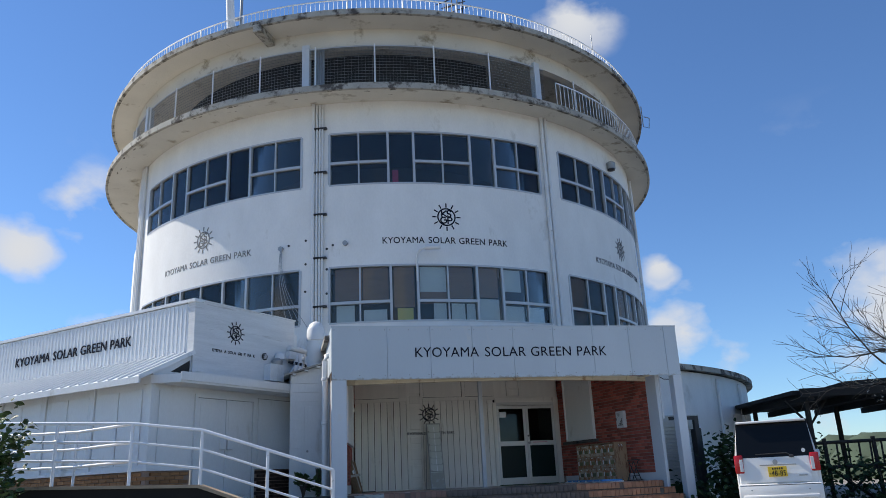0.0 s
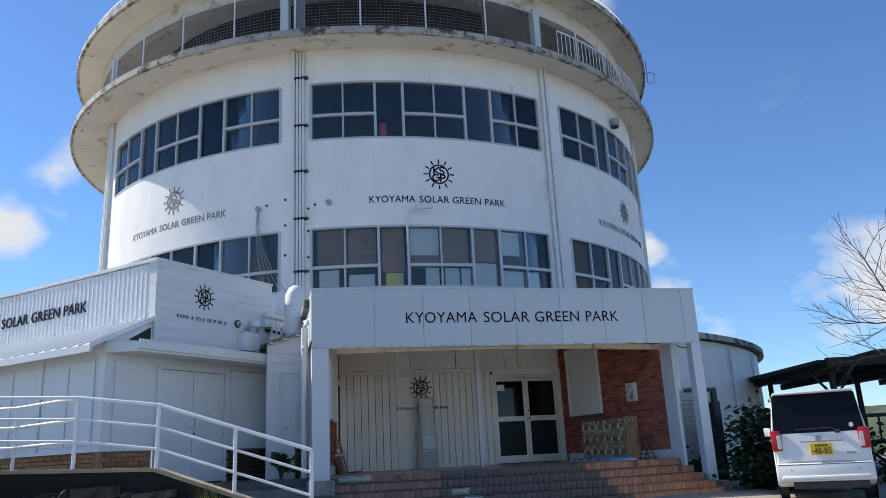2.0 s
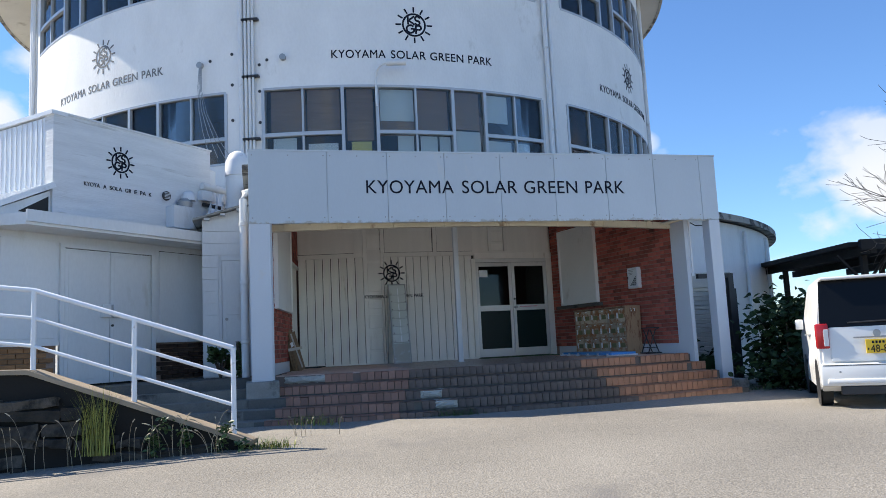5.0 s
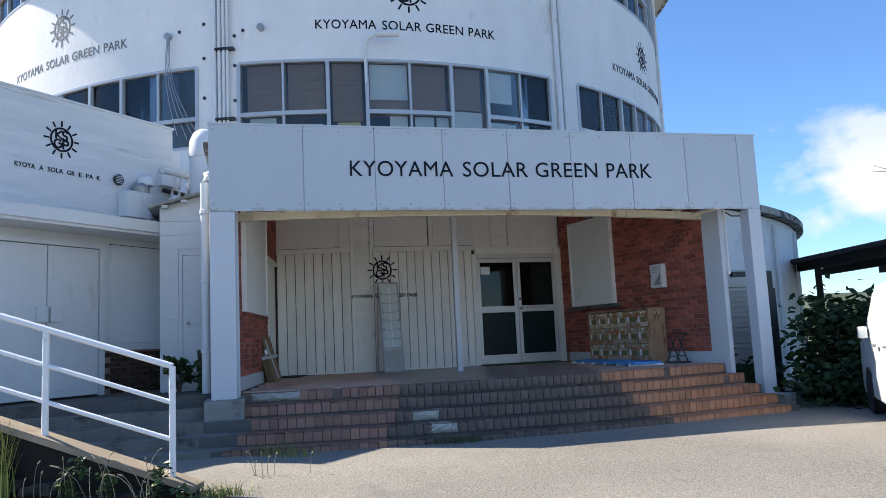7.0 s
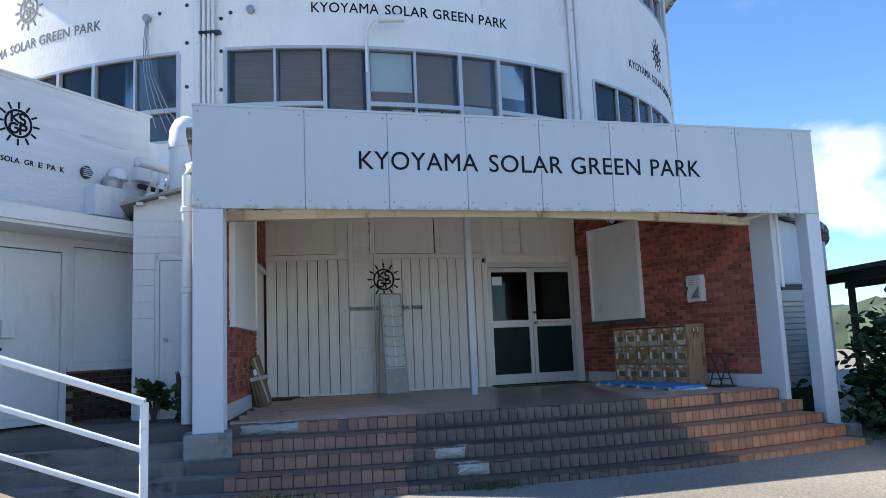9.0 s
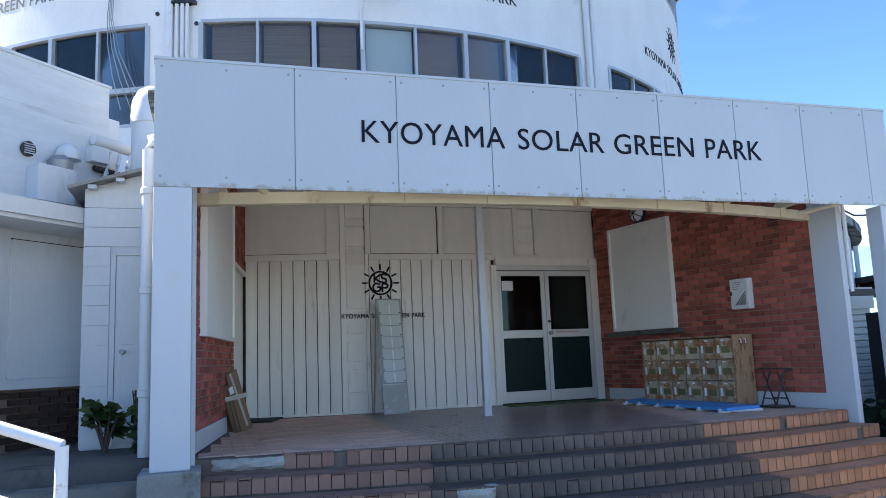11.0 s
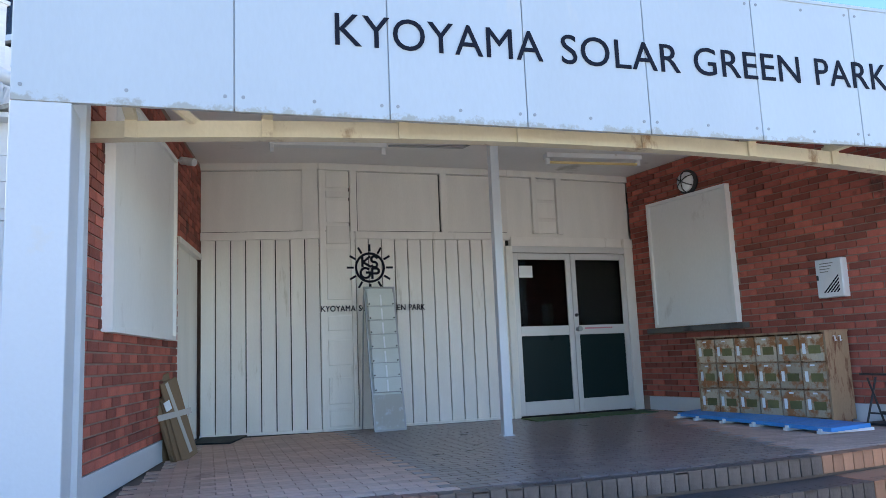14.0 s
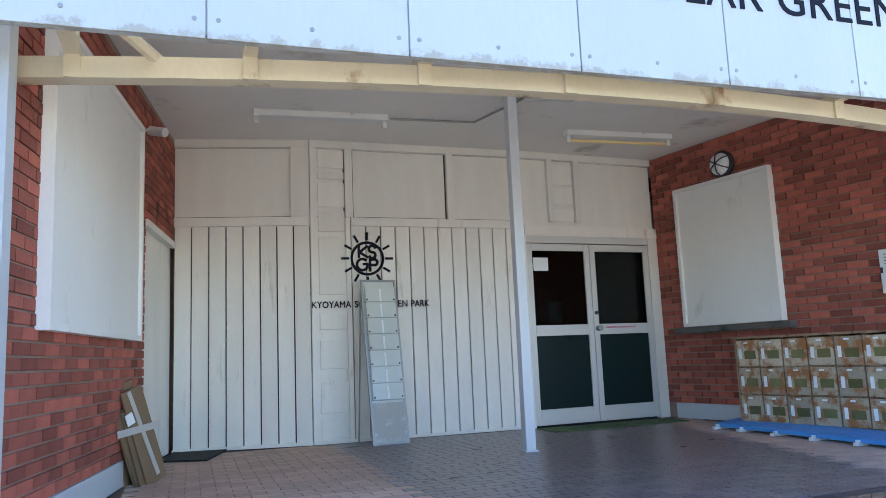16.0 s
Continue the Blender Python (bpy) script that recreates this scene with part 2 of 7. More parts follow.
M_ACONC = mat("painted_board_concrete", (0.68, 0.69, 0.69), 0.75, var=0.12, scale=2.5, fine=30, bump=0.5, stain=(0.42, 0.41, 0.39), stain_amount=0.42, stain_scale=1.6, stretch=(0.35, 0.35, 3.5))
M_METAL = mat("clad_metal", (0.72, 0.74, 0.75), 0.4, var=0.06, scale=1.2, fine=20, bump=0.05, stain=(0.5, 0.5, 0.48), stain_amount=0.3, stretch=(1, 1, 0.3))
M_YBRICK = mat("tan_brick", (0.30, 0.15, 0.065), 0.85, var=0.2, scale=8, fine=60, bump=0.4, stain=(0.13, 0.08, 0.05), stain_amount=0.5, stain_scale=2.5, rnd=0.25)
M_ALU = mat("window_aluminium", (0.50, 0.515, 0.53), 0.4, metal=0.3, var=0.05, bump=0.03)
M_DOORALU = mat("door_aluminium", (0.66, 0.66, 0.64), 0.4, metal=0.2, var=0.05, bump=0.03)
M_GLASS = glass("window_glass", (0.85, 0.88, 0.88))
M_DGLASS = glass("door_glass", (0.28, 0.32, 0.30), 1.40)
# near-black colour stands in for the deep shade of the balcony recess
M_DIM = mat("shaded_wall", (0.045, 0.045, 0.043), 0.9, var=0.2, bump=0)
# dark grey that puts the dimness of the rooms into their surfaces
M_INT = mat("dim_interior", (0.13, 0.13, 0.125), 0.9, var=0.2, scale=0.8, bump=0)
M_BLIND = mat("bamboo_blind", (0.38, 0.25, 0.18), 0.8, var=0.35, scale=2, fine=20, bump=0.4, stretch=(0.5, 0.5, 45))
M_PAPER = mat("white_sheet", (0.84, 0.87, 0.88), 0.7, var=0.05, bump=0.05)
M_YELLOW = mat("yellow_sheet", (0.75, 0.66, 0.22), 0.7, var=0.05, bump=0.05)
M_BLACK = mat("sign_black", (0.010, 0.012, 0.022), 0.6, var=0.1, bump=0, spec=0.15)
M_FADED = mat("sign_faded", (0.17, 0.17, 0.165), 0.6, var=0.2, bump=0)
M_PIPE = mat("pipe_paint", (0.74, 0.75, 0.75), 0.5, var=0.06, scale=3, bump=0.06, stain=(0.5, 0.46, 0.4), stain_amount=0.3, stain_scale=5)
M_DARK = mat("dark_metal", (0.03, 0.03, 0.032), 0.5, var=0.2, scale=5, bump=0.1)
M_GREY = mat("grey_metal", (0.35, 0.36, 0.36), 0.45, metal=0.5, var=0.1, scale=6, bump=0.05)
M_SHUTTER = mat("shutter_slat", (0.50, 0.51, 0.49), 0.5, metal=0.2, var=0.12, scale=3, bump=0.1, stain=(0.2, 0.16, 0.1), stain_amount=0.3)
M_BARK = mat("bark", (0.11, 0.085, 0.065), 0.95, var=0.3, scale=8, fine=60, bump=0.6)
M_LEAF = mat("leaf", (0.06, 0.105, 0.03), 0.5, var=0.3, scale=4, bump=0.1, island=0.45)
M_DLEAF = mat("dark_leaf", (0.026, 0.050, 0.018), 0.6, var=0.3, scale=4, bump=0.1, island=0.45, spec=0.2)
M_GRASS = mat("grass", (0.24, 0.25, 0.055), 0.6, var=0.3, scale=5, bump=0, island=0.4)
M_DRY = mat("dry_grass", (0.40, 0.34, 0.24), 0.8, var=0.3, scale=5, bump=0, island=0.4)
M_CAR = mat("car_paint", (0.76, 0.76, 0.745), 0.22, var=0.02, scale=1, bump=0.0)
M_CARGLASS = mat("car_glass", (0.006, 0.007, 0.008), 0.05, var=0.1, bump=0.0, spec=0.2)
M_TYRE = mat("tyre", (0.02, 0.02, 0.02), 0.8, var=0.2, bump=0.1)
M_RED = mat("lamp_red", (0.45, 0.015, 0.02), 0.15, var=0.05, bump=0)
M_CLEAR = mat("lamp_clear", (0.6, 0.6, 0.62), 0.15, var=0.05, bump=0)
M_PLATE = mat("plate_yellow", (0.80, 0.52, 0.03), 0.4, var=0.05, bump=0)
M_TIMBER = mat("dark_timber", (0.022, 0.018, 0.015), 0.8, var=0.3, scale=4, bump=0.3, stretch=(1, 1, 1))
M_CARD = mat("cardboard", (0.25, 0.16, 0.09), 0.8, var=0.12, scale=5, bump=0.1, rnd=0.15)
M_PLY = mat("locker_wood", (0.42, 0.28, 0.165), 0.6, var=0.2, scale=3, fine=30, bump=0.1, stain=(0.17, 0.065, 0.028), stain_amount=0.7, stain_scale=6, stretch=(2, 2, 0.6), rnd=0.15)
M_BLUE = mat("blue_plastic", (0.05, 0.30, 0.72), 0.45, var=0.1, scale=5, bump=0.05)
M_TAPE = mat("clear_tape", (0.55, 0.52, 0.47), 0.25, var=0.1, bump=0)
M_GREEN = mat("green_mat", (0.09, 0.14, 0.06), 0.95, var=0.25, scale=8, fine=90, bump=0.5)
M_ACRYL = mat("clear_pocket", (0.62, 0.66, 0.62), 0.12, var=0.08, bump=0)
M_TUBE = mat("lamp_tube", (0.80, 0.62, 0.28), 0.3, var=0.05, bump=0)
M_PINK = mat("poster_pink", (0.62, 0.10, 0.18), 0.6, var=0.1, bump=0)
M_PATCH = mat("bare_mortar", (0.42, 0.42, 0.38), 0.95, var=0.25, scale=6, fine=50, bump=0.5, stain=(0.2, 0.2, 0.17), stain_amount=0.5, stain_scale=6)
M_DPANEL = mat("teal_door_film", (0.012, 0.026, 0.026), 0.3, var=0.1, bump=0, spec=0.1)
M_LOCKDOOR = mat("locker_door", (0.50, 0.42, 0.30), 0.55, var=0.2, scale=5, fine=40, bump=0.1, stain=(0.36, 0.15, 0.055), stain_amount=0.85, stain_scale=7, rnd=0.25)
M_FLAKE = mat("flaked_concrete", (0.13, 0.11, 0.09), 0.95, var=0.3, scale=8, bump=0.4)


# ---- building blocks ----
def box(bm, x0, x1, y0, y1, z0, z1, bevel=0.0):
    r = bmesh.ops.create_cube(bm, size=1.0, matrix=Matrix.LocRotScale(((x0 + x1) / 2, (y0 + y1) / 2, (z0 + z1) / 2), None, (abs(x1 - x0), abs(y1 - y0), abs(z1 - z0))))
    if bevel:
        es = list({e for v in r["verts"] for e in v.link_edges})
        bmesh.ops.bevel(bm, geom=es, offset=bevel, segments=2, affect="EDGES", profile=0.5)
    return bm


def made_box(*a, **k):
    return box(bmesh.new(), *a, **k)


def prism(bm, pts, z0, z1):
    """Upright prism over a plan polygon; z1 may be a function of x, y."""
    top = z1 if callable(z1) else (lambda x, y: z1)
    lo = [bm.verts.new((x, y, z0)) for x, y in pts]
    hi = [bm.verts.new((x, y, top(x, y))) for x, y in pts]
    k = len(pts)
    bm.faces.new(list(reversed(lo)))
    bm.faces.new(hi)
    for i in range(k):
        bm.faces.new((lo[i], lo[(i + 1) % k], hi[(i + 1) % k], hi[i]))
    bmesh.ops.recalc_face_normals(bm, faces=bm.faces)
    return bm


def arc(bm, r0, r1, z0, z1, a0, a1, n=0, dz=0.0):
    """Curved bar about the origin, between two radii, heights and angles in degrees; dz lifts the inner edge."""
    n = n or max(2, int(abs(a1 - a0) / 1.5))
    rows = []
    for i in range(n + 1):
        a = radians(a0 + (a1 - a0) * i / n)
        c, s = math.cos(a), math.sin(a)
        rows.append([bm.verts.new((r * c, r * s, z)) for r, z in ((r0, z0 + dz), (r1, z0), (r1, z1), (r0, z1 + dz))])
    for p, q in zip(rows, rows[1:]):
        for j in range(4):
            bm.faces.new((p[j], p[(j + 1) % 4], q[(j + 1) % 4], q[j]))
    if abs(a1 - a0) < 359.9:
        bm.faces.new(rows[0])
        bm.faces.new(list(reversed(rows[-1])))
    bmesh.ops.recalc_face_normals(bm, faces=bm.faces)
    return bm


def tube(bm, path, r, n=8, r2=None):
    """Round bar along a path of points."""
    path = [Vector(p) for p in path]
    rings = []
    for i, p in enumerate(path):
        d = (path[min(i + 1, len(path) - 1)] - path[max(i - 1, 0)]).normalized()
        side = d.cross((0, 0, 1)) if abs(d.z) < 0.95 else d.cross((0, 1, 0))
        side.normalize()
        up = side.cross(d)
        rr = r if r2 is None else r + (r2 - r) * i / (len(path) - 1)
        rings.append([bm.verts.new(p + rr * (math.cos(2 * math.pi * k / n) * side + math.sin(2 * math.pi * k / n) * up)) for k in range(n)])
    for a, b in zip(rings, rings[1:]):
        for k in range(n):
            bm.faces.new((a[k], a[(k + 1) % n], b[(k + 1) % n], b[k]))
    bm.faces.new(list(reversed(rings[0])))
    bm.faces.new(rings[-1])
    return bm


def lathe(bm, prof, centre=(0, 0), n=24):
    rings = [[bm.verts.new((centre[0] + r * math.cos(2 * math.pi * k / n), centre[1] + r * math.sin(2 * math.pi * k / n), z)) for k in range(n)] for r, z in prof]
    for a, b in zip(rings, rings[1:]):
        for k in range(n):
            bm.faces.new((a[k], a[(k + 1) % n], b[(k + 1) % n], b[k]))
    bm.faces.new(list(reversed(rings[0])))
    bm.faces.new(rings[-1])
    return bm


def mesh_of(name, bm, material, smooth=False):
    me = bpy.data.meshes.new(name)
    bm.to_mesh(me)
    bm.free()
    if smooth:
        for p in me.polygons:
            p.use_smooth = True
        me.set_sharp_from_angle(angle=radians(40))
    me.materials.append(material)
    return me


def thing(name, m=None, label="", category="", kind="", group=""):
    ob = new(name)
    ob.empty_display_size = 0.2
    ob.matrix_world = m or Matrix.Identity(4)
    return tagged(ob, label, category, group, kind)


def part(name, bm, material, parent, label="", smooth=False):
    ob = new(name, mesh_of(name, bm, material, smooth))
    ob.parent = parent
    return tagged(ob, label)


def single(name, bm, material, m=None, label="", category="", kind="", group="", smooth=False):
    ob = new(name, mesh_of(name, bm, material, smooth))
    ob.matrix_world = m or Matrix.Identity(4)
    return tagged(ob, label, category, group, kind)


def share(name, me, parent, m):
    ob = new(name, me)
    ob.parent = parent
    ob.matrix_basis = m
    return ob


def words(text, height, width, depth=0.006, bold=0.012):
    """Letters as a bmesh: baseline along x from 0 to width, up along y, with that cap height."""
    cu = bpy.data.curves.new("words", "FONT")
    cu.body, cu.size, cu.extrude, cu.space_character, cu.resolution_u = text, 1.0, 0.0, 1.05, 4
    tmp = bpy.data.objects.new("words", cu)
    me = bpy.data.meshes.new_from_object(tmp)
    bpy.data.objects.remove(tmp)
    bm = bmesh.new()
    bm.from_mesh(me)
    bpy.data.meshes.remove(me)
    xs, ys = [v.co.x for v in bm.verts], [v.co.y for v in bm.verts]
    x0, x1, y0, y1 = min(xs), max(xs), min(ys), max(ys)
    for v in bm.verts:
        v.co = ((v.co.x - x0) / (x1 - x0) * width, (v.co.y - y0) / (y1 - y0) * height, depth)
    # bolder strokes: push every outline outwards by a share of the cap height
    push = {}
    for e in bm.edges:
        if len(e.link_faces) == 1:
            a, b = e.verts
            d = (b.co - a.co).normalized()
            o = Vector((d.y, -d.x, 0))
            if o.dot(e.link_faces[0].calc_center_median() - a.co) > 0:
                o.negate()
            for v in (a, b):
                push[v] = push.get(v, Vector()) + o
    for v, o in push.items():
        if o.length > 0.1:
            v.co += o.normalized() * height * bold
    ex = bmesh.ops.extrude_face_region(bm, geom=bm.faces[:])
    for v in ex["geom"]:
        if isinstance(v, bmesh.types.BMVert):
            v.co.z = 0.0
    bmesh.ops.recalc_face_normals(bm, faces=bm.faces)
    return bm


PARK = (("KYOYAMA", 0.0, 0.320), ("SOLAR", 0.352, 0.565), ("GREEN", 0.592, 0.805), ("PARK", 0.839, 1.0))


def park_name(height, width, depth=0.006, bold=0.012):
    """The park's name, word by word, at the spacing of the signs."""
    bm = bmesh.new()
    for text, a, b in PARK:
        w = words(text, height, (b - a) * width, depth, bold)
        made = {v: bm.verts.new(v.co + Vector((a * width, 0, 0))) for v in w.verts}
        for f in w.faces:
            bm.faces.new([made[v] for v in f.verts])
        w.free()
    bm.verts.index_update()
    return bm


def lettering(name, bm, material, m, label):
    """A row of letters: every letter a part of its own."""
    t = thing(name, m, label, "sign")
    left = set(bm.verts)
    while left:
        stack, isle = [min(left, key=lambda v: v.index)], set()
        while stack:
            v = stack.pop()
            if v in isle:
                continue
            isle.add(v)
            stack.extend(e.other_vert(v) for e in v.link_edges)
        left -= isle
        one, made = bmesh.new(), {}
        for v in isle:
            made[v] = one.verts.new(v.co)
        for f in {f for v in isle for f in v.link_faces}:
            one.faces.new([made[v] for v in f.verts])
        part("letter", one, material, t)
    bm.free()
    return t


def emblem(bm, r, depth=0.006, w=0.0):
    """Ring with twelve rays and two rows of curved strokes inside, in the xy plane."""
    w = w or r * 0.10

    def strip(pts, width):
        for p, q in zip(pts, pts[1:]):
            p, q = Vector((*p, 0)), Vector((*q, 0))
            d = (q - p).normalized()
            s = Vector((-d.y, d.x, 0)) * width / 2
            e = d * width * 0.3
            vs = [bm.verts.new(c) for c in (p - e - s, q + e - s, q + e + s, p - e + s)]
            up = [bm.verts.new(v.co + Vector((0, 0, depth))) for v in vs]
            bm.faces.new(up)
            for i in range(4):
                bm.faces.new((vs[i], vs[(i + 1) % 4], up[(i + 1) % 4], up[i]))

    def bow(cx, cy, rad, a0, a1, k=10):
        return [(cx + rad * math.cos(radians(a0 + (a1 - a0) * i / k)), cy + rad * math.sin(radians(a0 + (a1 - a0) * i / k))) for i in range(k + 1)]

    strip(bow(0, 0, 0.62 * r, 0, 360, 36), w)
    for i in range(12):
        a = radians(30 * i)
        strip([(0.74 * r * math.cos(a), 0.74 * r * math.sin(a)), (r * math.cos(a), r * math.sin(a))], w * 0.9)
    strip([(-0.33 * r, 0.5 * r), (-0.33 * r, 0.04 * r)], w)
    strip([(0.0, 0.48 * r), (-0.3 * r, 0.24 * r), (0.02 * r, 0.04 * r)], w)
    strip(bow(0.2 * r, 0.37 * r, 0.13 * r, 20, 270) + bow(0.2 * r, 0.13 * r, 0.12 * r, 90, -160), w)
    strip(bow(-0.2 * r, -0.24 * r, 0.22 * r, 50, 330) + [(-0.0 * r, -0.22 * r), (-0.16 * r, -0.22 * r)], w)
    strip([(0.1 * r, -0.48 * r), (0.1 * r, -0.04 * r), (0.28 * r, -0.04 * r)] + bow(0.28 * r, -0.15 * r, 0.11 * r, 90, -90) + [(0.1 * r, -0.26 * r)], w)
    return bm


def wrap(bm, radius, angle, z):
    """Bend a flat design (x, y, depth) onto the round wall, centred at that angle."""
    for v in bm.verts:
        a = radians(angle) + v.co.x / radius
        rr = radius + v.co.z
        v.co = (rr * math.cos(a), rr * math.sin(a), z + v.co.y)
    return bm


def upright(u, v, z, heading):
    """Pose whose x runs along heading (degrees), y up, z out of the wall to the right of heading."""
    return pose(u, v, z, 90, 0, heading)


# ---- plan ----
PORCH = pose(-2.345, 15.742, 0, 0, 0, 14.6)      # u along the fascia, v into the porch
TOWER = pose(-2.706, 30.70, 0)                  # centre of the round building
FLOOR = 2.0
CU, CV = 3.421, 14.566                           # the tower's centre in porch coordinates
R_WALL = 9.88


def ground_z(x, y):
    z = 1.41 + 0.048 * min(0.0, y - 13.5)
    z -= 0.02 * max(0.0, min(x - 4, 6)) * (1 if y > 12 else 0.5)
    z -= 0.055 * max(0.0, min(-1.8 - x, 5)) * max(0.0, min(1.0, (y - 7.5) / 4)) * (1 if y < 13.6 else 0)
    if y < 0:
        z = 0.76 + 0.03 * y
    return max(z, -6)


# ground: one sheet out to the horizon
bm = bmesh.new()
xs = [-900, -300, -100, -40, -20, -12, -9, -7, -5, -4, -3, -2, -1, 0, 1, 2, 3, 4, 5, 6, 7, 8, 10, 12, 16, 24, 40, 100, 300, 900]
ys = [-900, -300, -100, -40, -20, -10, -5, -2, 0, 2, 4, 6, 8, 10, 11, 12, 13, 13.5, 14, 15, 16, 17, 18, 20, 24, 30, 45, 70, 120, 300, 900]
grid = [[bm.verts.new((x, y, ground_z(x, y) if y < 46 and abs(x) < 30 else min(ground_z(x, y), 1.0) - (6 if y > 60 else 0))) for x in xs] for y in ys]
for r0, r1 in zip(grid, grid[1:]):
    for i in range(len(xs) - 1):
        bm.faces.new((r0[i], r0[i + 1], r1[i + 1], r1[i]))
ground = single("ground", bm, M_ASPHALT, label="worn grey asphalt forecourt sloping up to the building", category="ground", kind="structure", smooth=True)

# wooded ridge in the distance
bm = bmesh.new()
random.seed(4)
for k in range(60):
    a = radians(20 + 2.4 * k)
    d = 420 + 40 * math.sin(k * 0.7)
    h = 17 + 5 * math.sin(k * 0.35 + 1) + random.uniform(-2, 2)
    bmesh.ops.create_icosphere(bm, subdivisions=3, radius=1, matrix=Matrix.LocRotScale((d * math.cos(a), d * math.sin(a), -6), None, (26, 26, h)))
for v in bm.verts:
    v.co += noise.noise_vector(v.co * 0.12) * 4
single("backdrop", bm, M_GRASSY, label="distant wooded hills on the horizon", category="hills", kind="structure", smooth=True)

# ---- the round building ----
tower = thing("round_building", TOWER, "round white rendered building with two window bands and weathered ledges", "building")
LEV = ((6.41, 8.06, 7.0), (10.48, 12.17, 11.2))  # sill, head and transom of the window bands
SEG = ((-139.2, -98.8), (-93.9, -55.5), (-50.6, -12.0), (-7.5, 32.0), (-185, -146.5))
PIL = (-143.0, -96.3, -53.3, -9.8)
for z0, z1 in ((0.9, 6.41), (8.06, 10.48), (12.17, 13.2)):
    part("wall_band", arc(bmesh.new(), R_WALL - 0.25, R_WALL, z0, z1, 0, 360, 240), M_RENDER, tower, "white rendered curved wall with faint streaks", smooth=True)
edges = sorted(SEG)
for (a, b), (c, d) in zip(edges, edges[1:] + [(edges[0][0] + 360, 0)]):
    for z0, z1, _ in LEV:
        part("wall_pier", arc(bmesh.new(), R_WALL - 0.25, R_WALL - 0.001, z0, z1, b, c), M_RENDER, tower, smooth=True)


def window_band(a0, a1, z0, z1, zt, blinds):
    """A curved band of sashes: three wide two-light bays with narrow fixed lights between."""
    win = part("window", arc(arc(bmesh.new(), R_WALL - 0.12, R_WALL + 0.012, z0, z0 + 0.05, a0, a1), R_WALL - 0.12, R_WALL + 0.012, z1 - 0.05, z1, a0, a1), M_ALU, tower, "grey aluminium window band with dark glass")
    w = a1 - a0
    cuts = [0, 0.261, 0.375, 0.635, 0.755, 1.0]
    for i in range(6):
        a = a0 + cuts[i] * w
        part("mullion", arc(bmesh.new(), R_WALL - 0.13, R_WALL + 0.02, z0 + 0.05, z1 - 0.05, a - 0.2, a + 0.2, 2), M_ALU, win)
    for i in range(5):
        b0, b1 = a0 + cuts[i] * w + 0.2, a0 + cuts[i + 1] * w - 0.2
        if i % 2 == 0:
            mid = (b0 + b1) / 2
            part("transom", arc(bmesh.new(), R_WALL - 0.1, R_WALL + 0.015, zt - 0.04, zt + 0.04, b0, b1), M_ALU, win)
            part("glazing_bar", arc(arc(bmesh.new(), R_WALL - 0.09, R_WALL, zt + 0.04, z1 - 0.05, mid - 0.12, mid + 0.12, 2), R_WALL - 0.09, R_WALL, z0 + 0.05, zt - 0.04, mid - 0.12, mid + 0.12, 2), M_ALU, win)
            lights = ((b0, mid - 0.12, z0 + 0.05, zt - 0.04), (mid + 0.12, b1, z0 + 0.05, zt - 0.04), (b0, mid - 0.12, zt + 0.04, z1 - 0.05), (mid + 0.12, b1, zt + 0.04, z1 - 0.05))
        else:
            lights = ((b0, b1, z0 + 0.05, z1 - 0.05),)
        for l0, l1, y0, y1 in lights:
            p = part("pane", arc(bmesh.new(), R_WALL - 0.065, R_WALL - 0.055, y0, y1, l0, l1, 4), M_GLASS, win)
            p.visible_shadow = False


for k, (z0, z1, zt) in enumerate(LEV):
    for a0, a1 in SEG[:4]:
        window_band(a0, a1, z0, z1, zt, k == 0)

# added floors, core and partitions inside the round building, coloured dark for dimness
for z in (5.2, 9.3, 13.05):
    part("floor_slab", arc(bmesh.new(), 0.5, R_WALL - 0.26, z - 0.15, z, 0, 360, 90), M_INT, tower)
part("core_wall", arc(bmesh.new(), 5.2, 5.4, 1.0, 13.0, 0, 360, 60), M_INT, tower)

# blinds, sheets and papers behind the lower band
def hung(name, a0, a1, z0, z1, material, label, category, r=R_WALL - 0.17):
    single(name, arc(bmesh.new(), r - 0.01, r, z0, z1, a0, a1, 6), material, TOWER, label, category, group="sheets and blinds in the lower window band")


for a0, a1, z0 in ((-93.2, -88.7, 7.1), (-88.5, -84.3, 7.05), (-83.4, -80.0, 6.85), (-79.2, -74.6, 6.95), (-74.4, -70.0, 7.1), (-69.0, -65.4, 7.15)):
    hung("bamboo_blind", a0, a1, z0, 8.02, M_BLIND, "brown bamboo roller blind let down behind the glass", "blind")
for a0, a1, z0, z1 in ((-79.1, -74.7, 7.28, 8.0), (-64.4, -61.0, 7.35, 8.0), (-92.9, -89.9, 6.46, 6.95), (-73.9, -71.6, 6.46, 6.95), (-71.3, -69.8, 6.46, 6.95), (-76.9, -74.8, 6.46, 6.95), (-68.9, -65.4, 6.46, 7.1), (-64.4, -60.6, 6.46, 6.92), (-60.2, -56.4, 6.46, 6.92), (-88.4, -84.6, 6.46, 6.8)):
    hung("white_screen", a0, a1, z0, z1, M_PAPER, "pale sheet standing behind the window glass", "sheet", R_WALL - 0.145)
hung("yellow_board", -82.9, -80.3, 6.46, 6.82, M_YELLOW, "pale yellow board behind the window glass", "board", R_WALL - 0.15)
hung("pink_poster", -83.2, -82.2, 10.5, 10.95, M_PINK, "small red and white notice in the window", "notice", R_WALL - 0.09)
for a0, a1 in ((-49.9, -45.6), (-45.2, -41.0)):
    hung("bamboo_blind", a0, a1, 7.1, 8.02, M_BLIND, "brown bamboo roller blind let down behind the glass", "blind")
